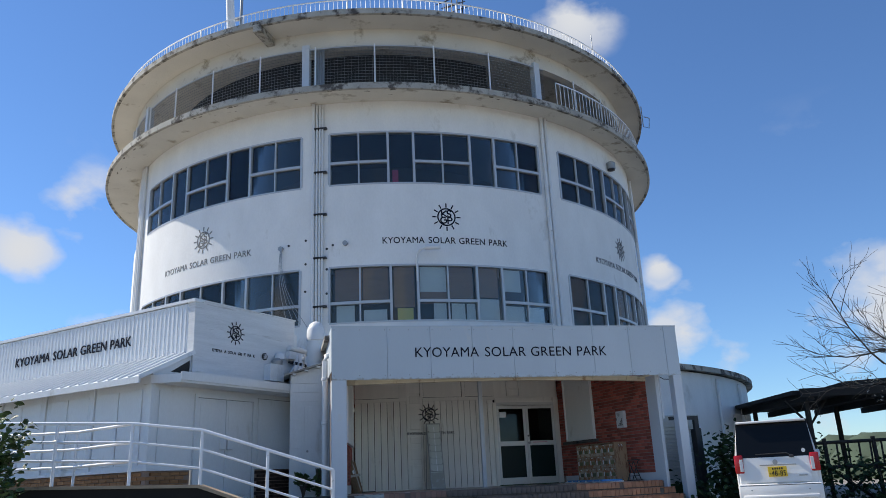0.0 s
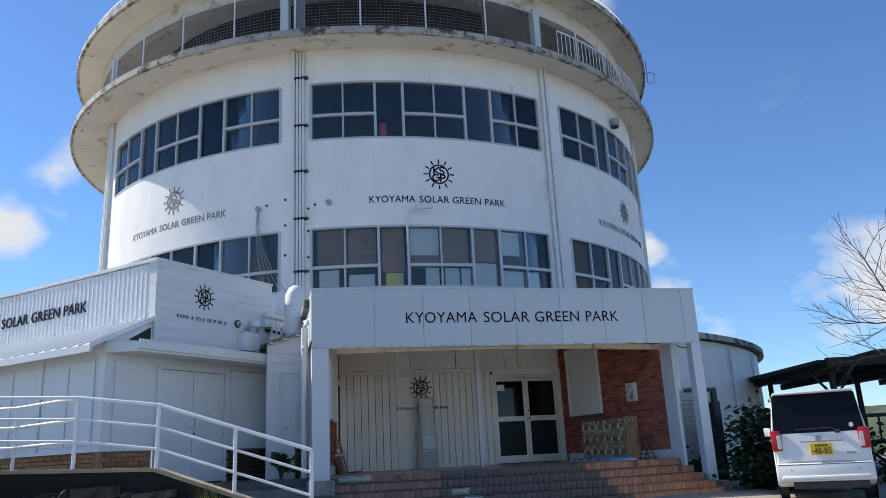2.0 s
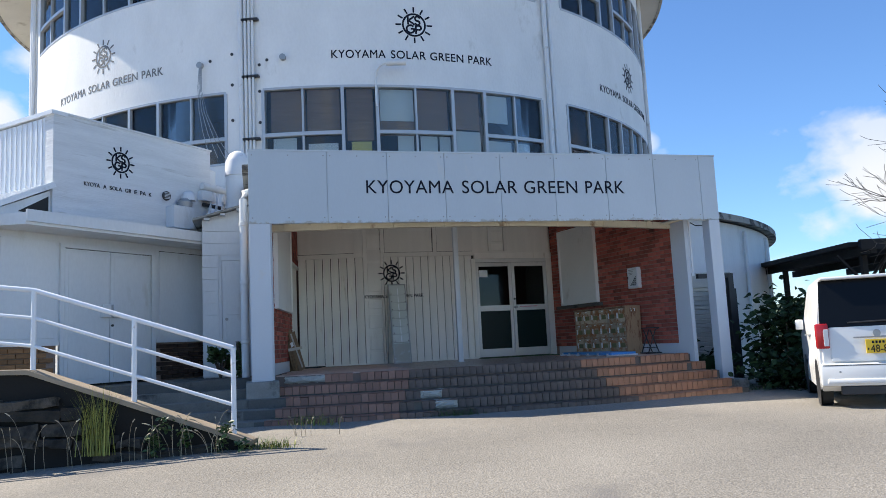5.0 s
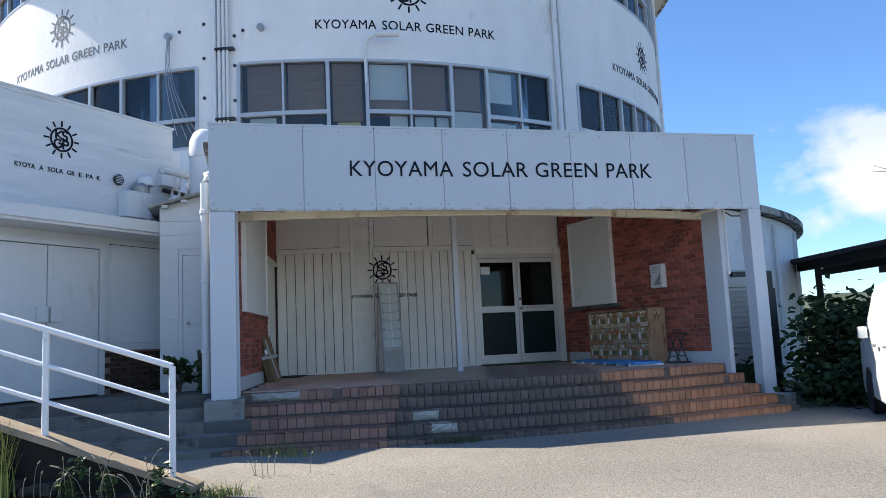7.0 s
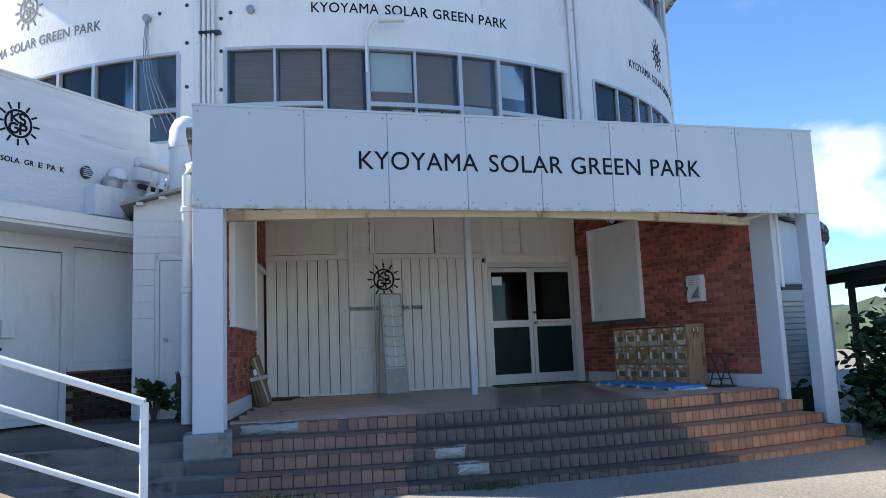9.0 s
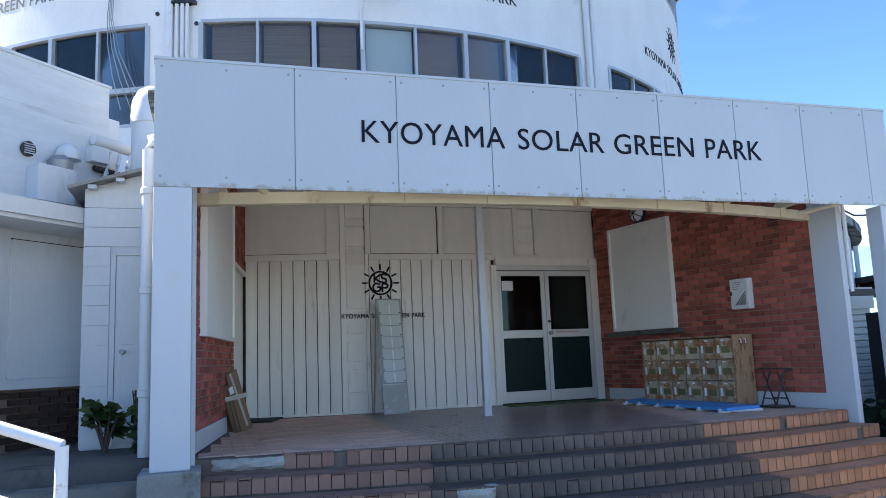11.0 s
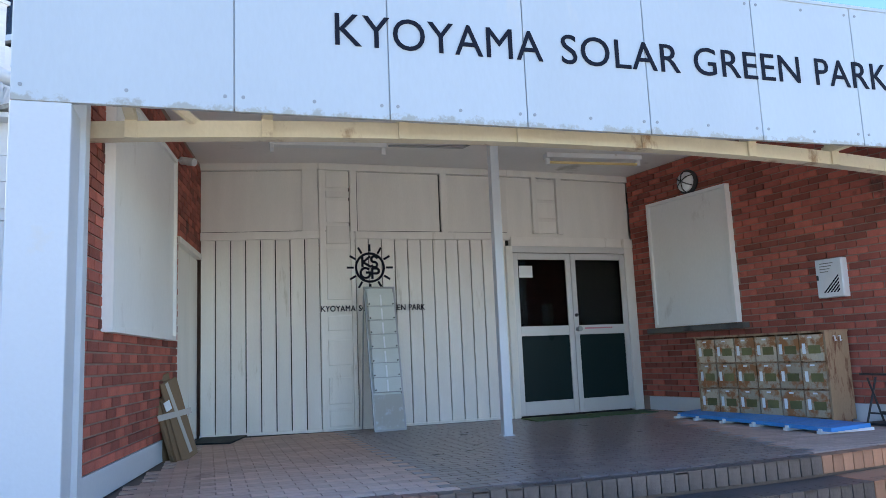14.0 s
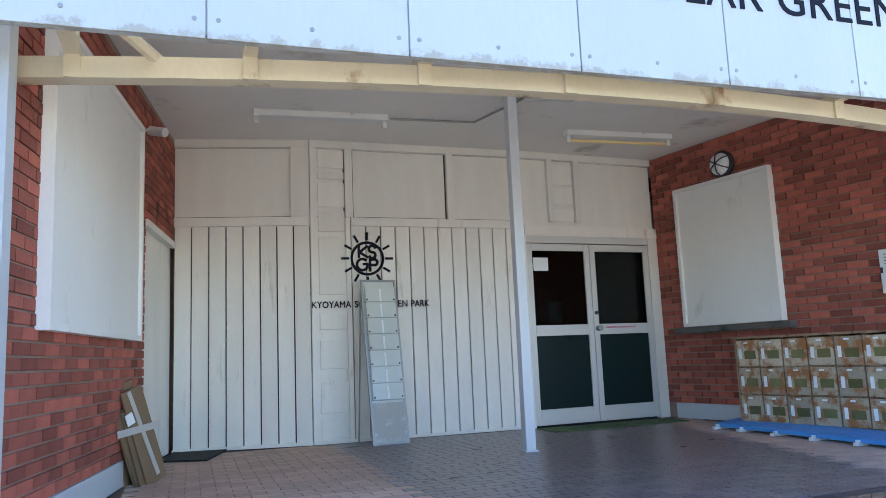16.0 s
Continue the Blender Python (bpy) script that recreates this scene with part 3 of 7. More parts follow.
for a0, a1 in ((-36.0, -31.0), (-30.5, -26.0), (-20, -14)):
    hung("white_screen", a0, a1, 6.5, 7.6, M_PAPER, "pale sheet standing behind the window glass", "sheet", R_WALL - 0.145)

# ledge of the balcony and the roof disc
ledge = part("ledge", arc(bmesh.new(), R_WALL - 0.3, 10.87, 13.08, 13.2, 0, 360, 240, dz=0.10), M_CONC, tower, "cream concrete ledge with peeling paint", smooth=True)
part("rim", arc(bmesh.new(), 10.80, 10.89, 13.05, 13.24, 0, 360, 240), M_RIM, ledge, "flaking dirty concrete edge", smooth=True)
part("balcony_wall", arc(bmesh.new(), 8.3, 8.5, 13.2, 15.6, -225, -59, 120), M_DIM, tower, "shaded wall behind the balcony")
part("ring_beam", arc(bmesh.new(), 9.75, 10.0, 15.02, 15.62, 0, 360, 180), M_CONC, tower, "cream concrete ring beam", smooth=True)
roof = part("roof", arc(bmesh.new(), 0.3, 10.86, 15.56, 15.66, 0, 360, 240, dz=0.12), M_CONC, tower, "overhanging cream concrete roof disc", smooth=True)
part("rim", arc(bmesh.new(), 10.78, 10.88, 15.54, 15.72, 0, 360, 240), M_RIM, roof, "flaking dirty concrete edge", smooth=True)
for a in (-150, -138.0, -96.8, -53.8, -10, 35):
    c, s = math.cos(radians(a)), math.sin(radians(a))
    part("balcony_column", made_box(-0.11, 0.11, -0.11, 0.11, 13.2, 15.1), M_COLUMN, tower).matrix_basis = pose(10.0 * c, 10.0 * s, 0, 0, 0, a)
part("roof_bracket", made_box(9.9, 10.9, -0.14, 0.14, 15.34, 15.58, bevel=0.02), M_RIM, tower, "dark stained bracket under the roof edge").matrix_basis = pose(0, 0, 0, 0, 0, -103.6)

# patches where the ledge's paint has flaked off
rng = random.Random(17)
for z, n0 in ((13.085, 26), (15.575, 14)):
    for i in range(n0):
        a = rng.uniform(-150, -20)
        r = 10.74 - rng.random() ** 2 * 0.5
        lift = (10.87 - r) * 0.085
        b = bmesh.new()
        ring_pts = []
        for q in range(9):
            t = 2 * math.pi * q / 9
            rr = rng.uniform(0.4, 1.0)
            ring_pts.append(b.verts.new((0.07 * rr * math.cos(t), rng.uniform(0.8, 2.2) * 0.09 * rr * math.sin(t), 0)))
        f = b.faces.new(ring_pts)
        bmesh.ops.solidify(b, geom=[f], thickness=0.004)
        part("flaked_patch", b, M_FLAKE, ledge if z < 14 else roof).matrix_basis = pose(r * math.cos(radians(a)), r * math.sin(radians(a)), z - 0.006 + lift, 0, math.degrees(math.atan(0.085)) * 0, a)

# mesh fence of the balcony
fence = part("balcony_fence", arc(arc(bmesh.new(), 10.03, 10.07, 14.93, 14.97, -165, -52), 10.03, 10.07, 13.36, 13.40, -165, -52), M_ALU, tower, "wire mesh fence between thin posts")
bm = bmesh.new()
for i in range(16):
    arc(bm, 10.045, 10.053, 13.42 + i * 0.098, 13.426 + i * 0.098, -165, -52, 60)
for i in range(753):
    a = radians(-165 + 0.15 * i)
    if i % 4 == 0:
        x, y = 10.056 * math.cos(a), 10.056 * math.sin(a)
        tube(bm, [(x, y, 13.4), (x, y, 14.95)], 0.003, 3)
part("wire_mesh", bm, M_GREY, fence).visible_shadow = True
for i in range(13):
    a = radians(-160 + 10.3 * i + 3.1)
    part("post", tube(bmesh.new(), [(10.08 * math.cos(a), 10.08 * math.sin(a), 13.2), (10.08 * math.cos(a), 10.08 * math.sin(a), 15.0)], 0.025, 8), M_RAIL, fence)
low_rail = part("balcony_rail", arc(arc(bmesh.new(), 10.55, 10.59, 14.2, 14.24, -52, 20), 10.55, 10.59, 13.35, 13.38, -52, 20), M_RAIL, tower, "white balcony railing")
for i in range(72):
    a = radians(-52 + i)
    part("baluster", tube(bmesh.new(), [(10.57 * math.cos(a), 10.57 * math.sin(a), 13.2), (10.57 * math.cos(a), 10.57 * math.sin(a), 14.2)], 0.012, 5), M_RAIL, low_rail)
roof_rail = part("roof_rail", arc(arc(bmesh.new(), 10.625, 10.655, 16.185, 16.215, -170, 10), 10.62, 10.65, 15.82, 15.84, -170, 10), M_RAIL, tower, "pale blue-white railing on the roof edge")
for i in range(241):
    a = radians(-170 + 0.75 * i)
    x, y = 10.64 * math.cos(a), 10.64 * math.sin(a)
    part("baluster", tube(bmesh.new(), [(x, y, 15.66), (x, y, 16.2)], 0.025 if i % 12 == 0 else 0.008, 4), M_RAIL, roof_rail)

# the overhanging discs and the balcony sit slightly off the wall's centre
for ob in tower.children:
    if ob.name.split(".")[0] in ("ledge", "ring_beam", "roof", "balcony_wall", "balcony_column", "roof_bracket", "balcony_fence", "balcony_rail", "roof_rail"):
        ob.matrix_basis = pose(-0.17, 0, 0) @ ob.matrix_basis

# downpipes and cables on the wall
def wall_pipe(a, r, z0, z1, material=M_PIPE, out=0.07, name="downpipe"):
    x, y = (R_WALL + out) * math.cos(radians(a)), (R_WALL + out) * math.sin(radians(a))
    p = single(name, tube(bmesh.new(), [(x, y, z0), (x, y, z1)], r, 10), material, TOWER, "painted pipe running up the white wall", "pipe", group="pipes on the round wall", smooth=True)
    return p


def clamp_row(pipe, a, zs):
    for z in zs:
        part("bracket", arc(bmesh.new(), R_WALL, R_WALL + 0.11, z, z + 0.05, a - 0.75, a + 0.75, 3), M_DARK, pipe)


for a, r, top in ((-96.6, 0.055, 13.2), (-95.95, 0.032, 13.1), (-95.45, 0.03, 13.1), (-95.0, 0.028, 13.1)):
    p = wall_pipe(a, r, 4.9, top)
    if r < 0.04:
        clamp_row(p, a, (6.9, 8.3, 9.6, 10.9, 12.3))
for a, r in ((-54.4, 0.06), (-53.5, 0.05), (-143.2, 0.06), (-142.1, 0.05), (-144.4, 0.05), (-12.2, 0.06)):
    wall_pipe(a, r, 4.9, 13.15)
for k in range(4):
    a = -96.3 + 0.45 * k
    wall_pipe(a, 0.04, 13.2, 15.5, M_GREY, 0.02, "conduit")

# signs on the round wall
for a, material in ((-74.3, M_BLACK), (-118.7, M_FADED), (-31.3, M_BLACK)):
    b = park_name(0.185, 3.72)
    for v in b.verts:
        v.co.x -= 1.86
    lettering("wall_lettering", wrap(b, R_WALL, a, 8.67), material, TOWER, "dark sans-serif lettering of the park's name on the wall")
    single("wall_emblem", wrap(emblem(bmesh.new(), 0.41), R_WALL, a, 9.47), material, TOWER, "round sun emblem with rays painted on the wall", "emblem")

# small fittings on the round wall
for a, z, r in ((-91.2, 8.72, 0.07), (-102.2, 8.72, 0.07)):
    single("vent_cap", tube(bmesh.new(), [((R_WALL - 0.02) * math.cos(radians(a)), (R_WALL - 0.02) * math.sin(radians(a)), z), ((R_WALL + 0.09) * math.cos(radians(a)), (R_WALL + 0.09) * math.sin(radians(a)), z)], r, 14), M_GREY, TOWER, "round grey vent cap on the wall", "vent", smooth=True)
for a, z in ((-93.3, 8.7), (-97.9, 8.9), (-97.9, 8.2), (-97.9, 7.4), (-94.3, 8.0), (-94.3, 8.6), (-100.9, 8.8), (-94.3, 7.3)):
    single("wall_hole", tube(bmesh.new(), [((R_WALL - 0.01) * math.cos(radians(a)), (R_WALL - 0.01) * math.sin(radians(a)), z), ((R_WALL + 0.012) * math.cos(radians(a)), (R_WALL + 0.012) * math.sin(radians(a)), z)], 0.035, 10), M_DARK, TOWER, "small dark plugged hole in the wall", "hole", group="plugged holes in the wall")
for k in range(4):
    pts = []
    for f in (0, 0.25, 0.5, 0.75, 1.0):
        a = radians(-102.2 + (1.2 + 1.1 * k) * f * f + 0.1 * k)
        o = 0.08 + 0.12 * math.sin(math.pi * f)
        pts.append(((R_WALL + o) * math.cos(a), (R_WALL + o) * math.sin(a), 8.68 - (2.0 + 0.1 * k) * f))
    single("hanging_cable", tube(bmesh.new(), pts, 0.008, 5), M_GREY, TOWER, "thin grey cable drooping from the vent cap", "cable", group="cables drooping over the window")
hood = thing("wall_lamp", TOWER @ pose(0, 0, 0), "white swan-neck lamp arm over the lower windows", "lamp")
pts = []
for da, z, o in ((0, 7.55, 0.05), (0, 8.15, 0.05), (0.1, 8.32, 0.1), (0.5, 8.42, 0.2), (1.2, 8.45, 0.3)):
    a = radians(-79.6 + da)
    pts.append(((R_WALL + o) * math.cos(a), (R_WALL + o) * math.sin(a), z))
part("arm", tube(bmesh.new(), pts, 0.025, 8), M_PIPE, hood, smooth=True)
part("head", tube(bmesh.new(), [pts[-1], ((R_WALL + 0.35) * math.cos(radians(-76.0)), (R_WALL + 0.35) * math.sin(radians(-76.0)), 8.46)], 0.07, 10), M_PIPE, hood, smooth=True)
flood = thing("floodlight", TOWER @ pose(10.0 * math.cos(radians(-33)), 10.0 * math.sin(radians(-33)), 12.45, 0, 0, -33), "dark hooded floodlight on the wall", "lamp")
part("hood", lathe(bmesh.new(), [(0.02, -0.16), (0.15, -0.12), (0.16, 0.1), (0.08, 0.16), (0.01, 0.17)], n=14), M_GREY, flood, smooth=True)
part("glass", lathe(bmesh.new(), [(0.01, -0.18), (0.13, -0.165), (0.13, -0.12), (0.01, -0.1)], n=14), M_DARK, flood)
part("arm", made_box(-0.14, 0.02, -0.03, 0.03, -0.03, 0.03), M_GREY, flood)

# antennas on the roof
mast = thing("panel_antenna", TOWER @ pose(10.3 * math.cos(radians(-110)), 10.3 * math.sin(radians(-110)), 15.66), "pale tubular panel antenna on a mast above the roof", "antenna")
part("pole", tube(bmesh.new(), [(0, 0, 0), (0, 0, 3.0)], 0.05, 10), M_GREY, mast, smooth=True)
part("panel", tube(bmesh.new(), [(-0.28, -0.1, 0.35), (-0.4, -0.2, 2.8)], 0.13, 12), M_PIPE, mast, smooth=True)
part("bracket", made_box(-0.3, 0.02, -0.1, 0.0, 0.7, 0.76), M_GREY, mast)
for k, (a, h) in enumerate(((-73, 1.5), (-72, 1.3), (-71, 1.4), (-70, 1.2))):
    c = thing("dish_mount", TOWER @ pose(10.1 * math.cos(radians(a)), 10.1 * math.sin(radians(a)), 15.66), "thin dark antenna frame on the roof", "antenna")
    part("pole", tube(bmesh.new(), [(0, 0, 0), (0.05, 0, h)], 0.02, 6), M_DARK, c)
    part("arm", tube(bmesh.new(), [(-0.3, 0, h * 0.55), (0.3, 0, h * 0.7)], 0.015, 6), M_DARK, c)
rod = thing("lightning_rod", TOWER @ pose(10.4 * math.cos(radians(-40)), 10.4 * math.sin(radians(-40)), 15.66), "thin lightning rod on the roof edge", "rod")
part("rod", tube(bmesh.new(), [(0, 0, 0), (0, 0, 1.3)], 0.015, 6), M_GREY, rod)
hook = single("ladder_hook", tube(bmesh.new(), [(10.86 * math.cos(radians(-20)), 10.86 * math.sin(radians(-20)), 15.1), (11.05 * math.cos(radians(-20)), 11.05 * math.sin(radians(-20)), 15.0), (11.0 * math.cos(radians(-20)), 11.0 * math.sin(radians(-20)), 14.6), (10.8 * math.cos(radians(-20)), 10.8 * math.sin(radians(-20)), 14.7), (10.8 * math.cos(radians(-20)), 10.8 * math.sin(radians(-20)), 15.55)], 0.02, 6), M_GREY, TOWER, "bent cable hanging off the roof edge", "cable")

# low ring-shaped storey around the building
ring = thing("low_storey", TOWER, "single-storey white curved wing with a flat overhanging roof", "building")
bm = arc(bmesh.new(), 12.7, 12.95, 0.9, 4.72, -57.8, 190, 200)
part("wall", bm, M_RENDER, ring, smooth=True)
part("roof", arc(bmesh.new(), 9.85, 13.15, 4.74, 4.88, -57.2, 190, 200, dz=0.25), M_RIM, ring, "weathered grey flat roof edge", smooth=True)
for a in (-39.5, -31.0):
    part("downpipe", tube(bmesh.new(), [(13.02 * math.cos(radians(a)), 13.02 * math.sin(radians(a)), 1.4), (13.02 * math.cos(radians(a)), 13.02 * math.sin(radians(a)), 4.6)], 0.045, 8), M_PIPE, ring, smooth=True)
w = part("window", arc(bmesh.new(), 12.9, 12.985, 3.55, 4.1, -30.3, -28.9, 3), M_ALU, ring, "small dark window")
part("pane", arc(bmesh.new(), 12.97, 12.99, 3.6, 4.05, -30.15, -29.05, 3), M_CARGLASS, w)

# ---- the porch ----
WL = lambda v: 0.92 - 0.15 * (4.75 - v)     # left brick face, u at depth v
WR = lambda v: 6.50 + 0.185 * (4.58 - v)    # right brick face
BACK = [(0.92, 4.75), (2.25, 4.52), (4.66, 4.54), (6.483, 4.67)]
CEIL = 5.13
R_EDGE = 14.6


def porch_arc(r, u):
    return CV - math.sqrt(r * r - (u - CU) ** 2)


def porch_poly(r, u0, u1, n=24):
    return [(u0 + (u1 - u0) * i / n, porch_arc(r, u0 + (u1 - u0) * i / n)) for i in range(n + 1)]


# platform and steps, concentric with the tower
STEP_Z = [2.0, 1.86, 1.725, 1.60, 1.475]
floor = single("floor", prism(bmesh.new(), porch_poly(R_EDGE - 0.03, 0.3, 7.25) + [(6.6, 4.9), (0.9, 5.1)], 0.9, FLOOR - 0.012), M_FLOORGROUT, PORCH, "porch floor of dark and rose quarry tiles", "floor", "structure")
steps = thing("porch_steps", PORCH, "four curved steps faced with worn quarry tiles", "steps", "structure")
for k in range(1, 5):
    r = R_EDGE + 0.3 * k
    u0, u1 = 0.25 - 0.15 * k, 7.28 + 0.05 * k
    part("step_core", prism(bmesh.new(), porch_poly(r - 0.02, u0, u1) + list(reversed(porch_poly(r - 0.33, u0, u1))), 1.0, STEP_Z[k] - 0.012), M_STEP, steps)

# right and left brick walls
def brick_wall(name, face, v0, v1, z0, z1, side, holes, label, near):
    """Brickwork over a straight wall: face gives u at depth v; side +1 faces towards +u."""
    du, dv = face(v1) - face(v0), v1 - v0
    length = math.hypot(du, dv)
    head = math.degrees(math.atan2(dv, du))
    wall = thing(name, PORCH @ pose(face(v0), v0, 0, 0, 0, head), label, "wall", "structure")
    s = 1 if side > 0 else -1
    bm = bmesh.new()
    box(bm, 0, length, min(s * 0.01, s * 0.22), max(s * 0.01, s * 0.22), z0 - 0.17 if z0 < 3 else z0, z1)
    part("core", bm, M_MORTAR, wall)
    L, H, G = 0.21, 0.06, 0.012
    me = mesh_of("brick", made_box(-L / 2, L / 2, -0.03, 0.03, -H / 2, H / 2, bevel=0.004), M_BRICK)
    rest = bmesh.new()
    n = 0
    rows = int((z1 - z0) / (H + G))
    rng = random.Random(7)
    for r in range(rows):
        z = z0 + (r + 0.5) * (H + G)
        x = -(0.5 * (L + G)) * (r % 2)
        while x < length:
            x0, x1 = max(x, 0), min(x + L, length)
            c = (x0 + x1) / 2
            x += L + G
            if x1 - x0 < 0.03 or any(a < c < b and p < z < q for a, b, p, q in holes):
                continue
            jy = s * (0.028 - rng.uniform(0, 0.005))
            if near[0] < c < near[1] and near[2] < z < near[3] and n < 300 and x1 - x0 > L * 0.95:
                share("brick", me, wall, pose(c, jy, z, 0, 0, rng.uniform(-0.5, 0.5)))
                n += 1
            else:
                box(rest, x0, x1, min(jy - 0.028, jy + 0.028), max(jy - 0.028, jy + 0.028), z - H / 2, z + H / 2)
    tagged(part("brickwork", rest, M_BRICKI, wall), kind="stuff")
    return wall


# ceiling and roof of the porch
single("ceiling", prism(bmesh.new(), porch_poly(14.33, 0.1, 7.3) + [(7.1, 5.0), (0.7, 5.2)], CEIL, CEIL + 0.06), M_CEIL, PORCH, "grey-white painted board ceiling of the porch", "ceiling", "structure")
canopy = thing("porch_canopy", PORCH, "white panelled porch canopy on square columns carrying the park's name", "canopy")
part("roof", prism(bmesh.new(), porch_poly(14.4, -0.1, 7.5) + [(7.4, 5.0), (-0.1, 5.1)], 5.16, 5.24), M_RIM, canopy)
bm = bmesh.new()
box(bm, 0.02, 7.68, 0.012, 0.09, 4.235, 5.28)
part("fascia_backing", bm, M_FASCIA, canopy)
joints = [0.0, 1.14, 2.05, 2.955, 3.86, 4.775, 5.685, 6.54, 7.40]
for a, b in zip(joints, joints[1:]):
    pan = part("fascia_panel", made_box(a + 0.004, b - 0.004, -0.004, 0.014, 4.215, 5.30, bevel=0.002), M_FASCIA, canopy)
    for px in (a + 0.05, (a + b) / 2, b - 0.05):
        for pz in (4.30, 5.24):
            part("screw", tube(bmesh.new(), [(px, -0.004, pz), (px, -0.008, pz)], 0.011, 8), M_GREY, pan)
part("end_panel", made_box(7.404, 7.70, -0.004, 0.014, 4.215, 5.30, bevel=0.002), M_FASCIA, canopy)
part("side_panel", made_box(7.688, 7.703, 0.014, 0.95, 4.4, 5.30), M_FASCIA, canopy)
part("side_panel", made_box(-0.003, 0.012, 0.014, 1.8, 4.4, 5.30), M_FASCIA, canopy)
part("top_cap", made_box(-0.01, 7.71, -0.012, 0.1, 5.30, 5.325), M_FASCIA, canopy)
part("column", made_box(0.0, 0.30, 0.0, 0.30, 1.95, 4.215, bevel=0.008), M_COLUMN, canopy, "white square column")
part("column", made_box(7.50, 7.705, 0.0, 0.205, 1.555, 4.215, bevel=0.008), M_COLUMN, canopy, "white square column")
part("plinth", made_box(-0.08, 0.38, -0.09, 0.40, 1.40, 1.95, bevel=0.012), M_PLINTH, canopy, "grey concrete plinth")
part("plinth", made_box(7.30, 7.90, -0.12, 0.42, 1.0, 1.555, bevel=0.015), M_PLINTH, canopy, "grey concrete plinth")
part("plinth_foot", made_box(7.32, 8.02, -0.30, 0.42, 1.0, 1.36, bevel=0.015), M_PLINTH, canopy)
bm = bmesh.new()
prism(bm, porch_poly(14.36, 0.06, 7.42) + list(reversed(porch_poly(14.26, 0.06, 7.42))), 4.18, 4.285)
part("beam", bm, M_CREAM, canopy, "rust-stained cream steel beam")
for u in (0.55, 1.35, 2.2, 3.0, 3.95, 4.9, 5.8, 6.7):
    v = porch_arc(14.33, u)
    part("hanger", made_box(u - 0.03, u + 0.03, 0.095, v + 0.06, 4.286, 4.34), M_CREAM, canopy)
    part("joint_plate", made_box(u - 0.035, u + 0.035, v - 0.05, v - 0.0, 4.176, 4.289), M_CREAM, canopy)
    part("strut", made_box(u - 0.02, u + 0.02, v - 0.0, v + 0.04, 4.286, CEIL), M_CREAM, canopy)
part("brace", tube(bmesh.new(), [(0.62, 0.1, 4.42), (0.95, porch_arc(14.3, 0.95), 4.27)], 0.03, 6), M_CREAM, canopy)
part("brace", tube(bmesh.new(), [(6.95, porch_arc(14.3, 6.95), 4.23), (7.40, 0.12, 4.33)], 0.03, 6), M_CREAM, canopy)
lettering("canopy_lettering", park_name(0.205, 4.26, 0.006, 0.0), M_BLACK, PORCH @ upright(1.725, -0.005, 4.662, 0), "large black lettering of the park's name on the canopy")
post = thing("porch_post", PORCH, "slim white square steel post holding the porch beam", "post")
part("shaft", made_box(3.745, 3.835, 2.70, 2.79, FLOOR + 0.012, CEIL, bevel=0.005), M_COLUMN, post)
part("foot", made_box(3.73, 3.85, 2.685, 2.805, FLOOR, FLOOR + 0.012), M_COLUMN, post)

# white back wall of the porch, in straight bays
back = thing("wall_back", PORCH, "white painted timber wall of upright boards and panels", "wall", "structure")


def bay(p, q):
    """Matrix with x along the bay from p to q, y into the wall."""
    return pose(p[0], p[1], 0, 0, 0, math.degrees(math.atan2(q[1] - p[1], q[0] - p[0]))), math.hypot(q[0] - p[0], q[1] - p[1])


def at_bay(ob, m):
    ob.matrix_basis = m
    return ob


RAILZ = 4.22


def boards(m, x0, x1, z0, z1, step):
    n = max(1, round((x1 - x0) / step))
    w = (x1 - x0) / n
    rng = random.Random(int(x0 * 100) + n)
    for i in range(n):
        at_bay(part("board", made_box(x0 + i * w + 0.007, x0 + (i + 1) * w - 0.007, -0.012 - rng.uniform(0, 0.003), 0.02, z0, z1), M_WOOD, back), m)


def upper_panel(m, x0, x1):
    at_bay(part("panel", made_box(x0, x1, 0.005, 0.02, RAILZ + 0.095, CEIL - 0.085), M_WOOD, back), m)


def rail_piece(m, x0, x1, z0, z1, d=0.045):
    at_bay(part("trim", made_box(x0, x1, -d, 0.02, z0, z1, bevel=0.003), M_WOOD, back), m)


for (p, q) in zip(BACK, BACK[1:]):
    m, L = bay(p, q)
    at_bay(part("backing", made_box(0, L, 0.021, 0.20, 1.6, CEIL), M_DARKGAP, back), m)
m1, L1 = bay(BACK[0], BACK[1])
m2, L2 = bay(BACK[1], BACK[2])
m3, L3 = bay(BACK[2], BACK[3])
boards(m1, 0.0, L1 - 0.0, FLOOR + 0.03, RAILZ, 0.17)
upper_panel(m1, 0.0, L1)
rail_piece(m1, 0.0, L1 - 0.0, RAILZ, RAILZ + 0.09)
rail_piece(m1, L1 - 0.19, L1 - 0.005, RAILZ + 0.09, CEIL - 0.08)
rail_piece(m2, 0.0, 0.07, FLOOR + 0.03, CEIL - 0.08, 0.035)
for z0, z1 in ((2.05, 2.235), (2.30, 2.60), (2.74, 3.03), (3.14, 3.31), (3.5, 4.1), (4.16, 4.38), (4.42, 4.68), (4.72, 4.80), (4.84, CEIL - 0.09)):
    at_bay(part("panel", made_box(0.085, 0.365, -0.012, 0.02, z0, z1, bevel=0.006), M_WOOD, back), m2)
at_bay(part("panel", made_box(0.06, 0.38, 0.0, 0.02, FLOOR + 0.03, CEIL - 0.08), M_WOOD, back), m2)
boards(m2, 0.425, L2 - 0.05, FLOOR + 0.03, RAILZ, 0.155)
upper_panel(m2, 0.425, L2)
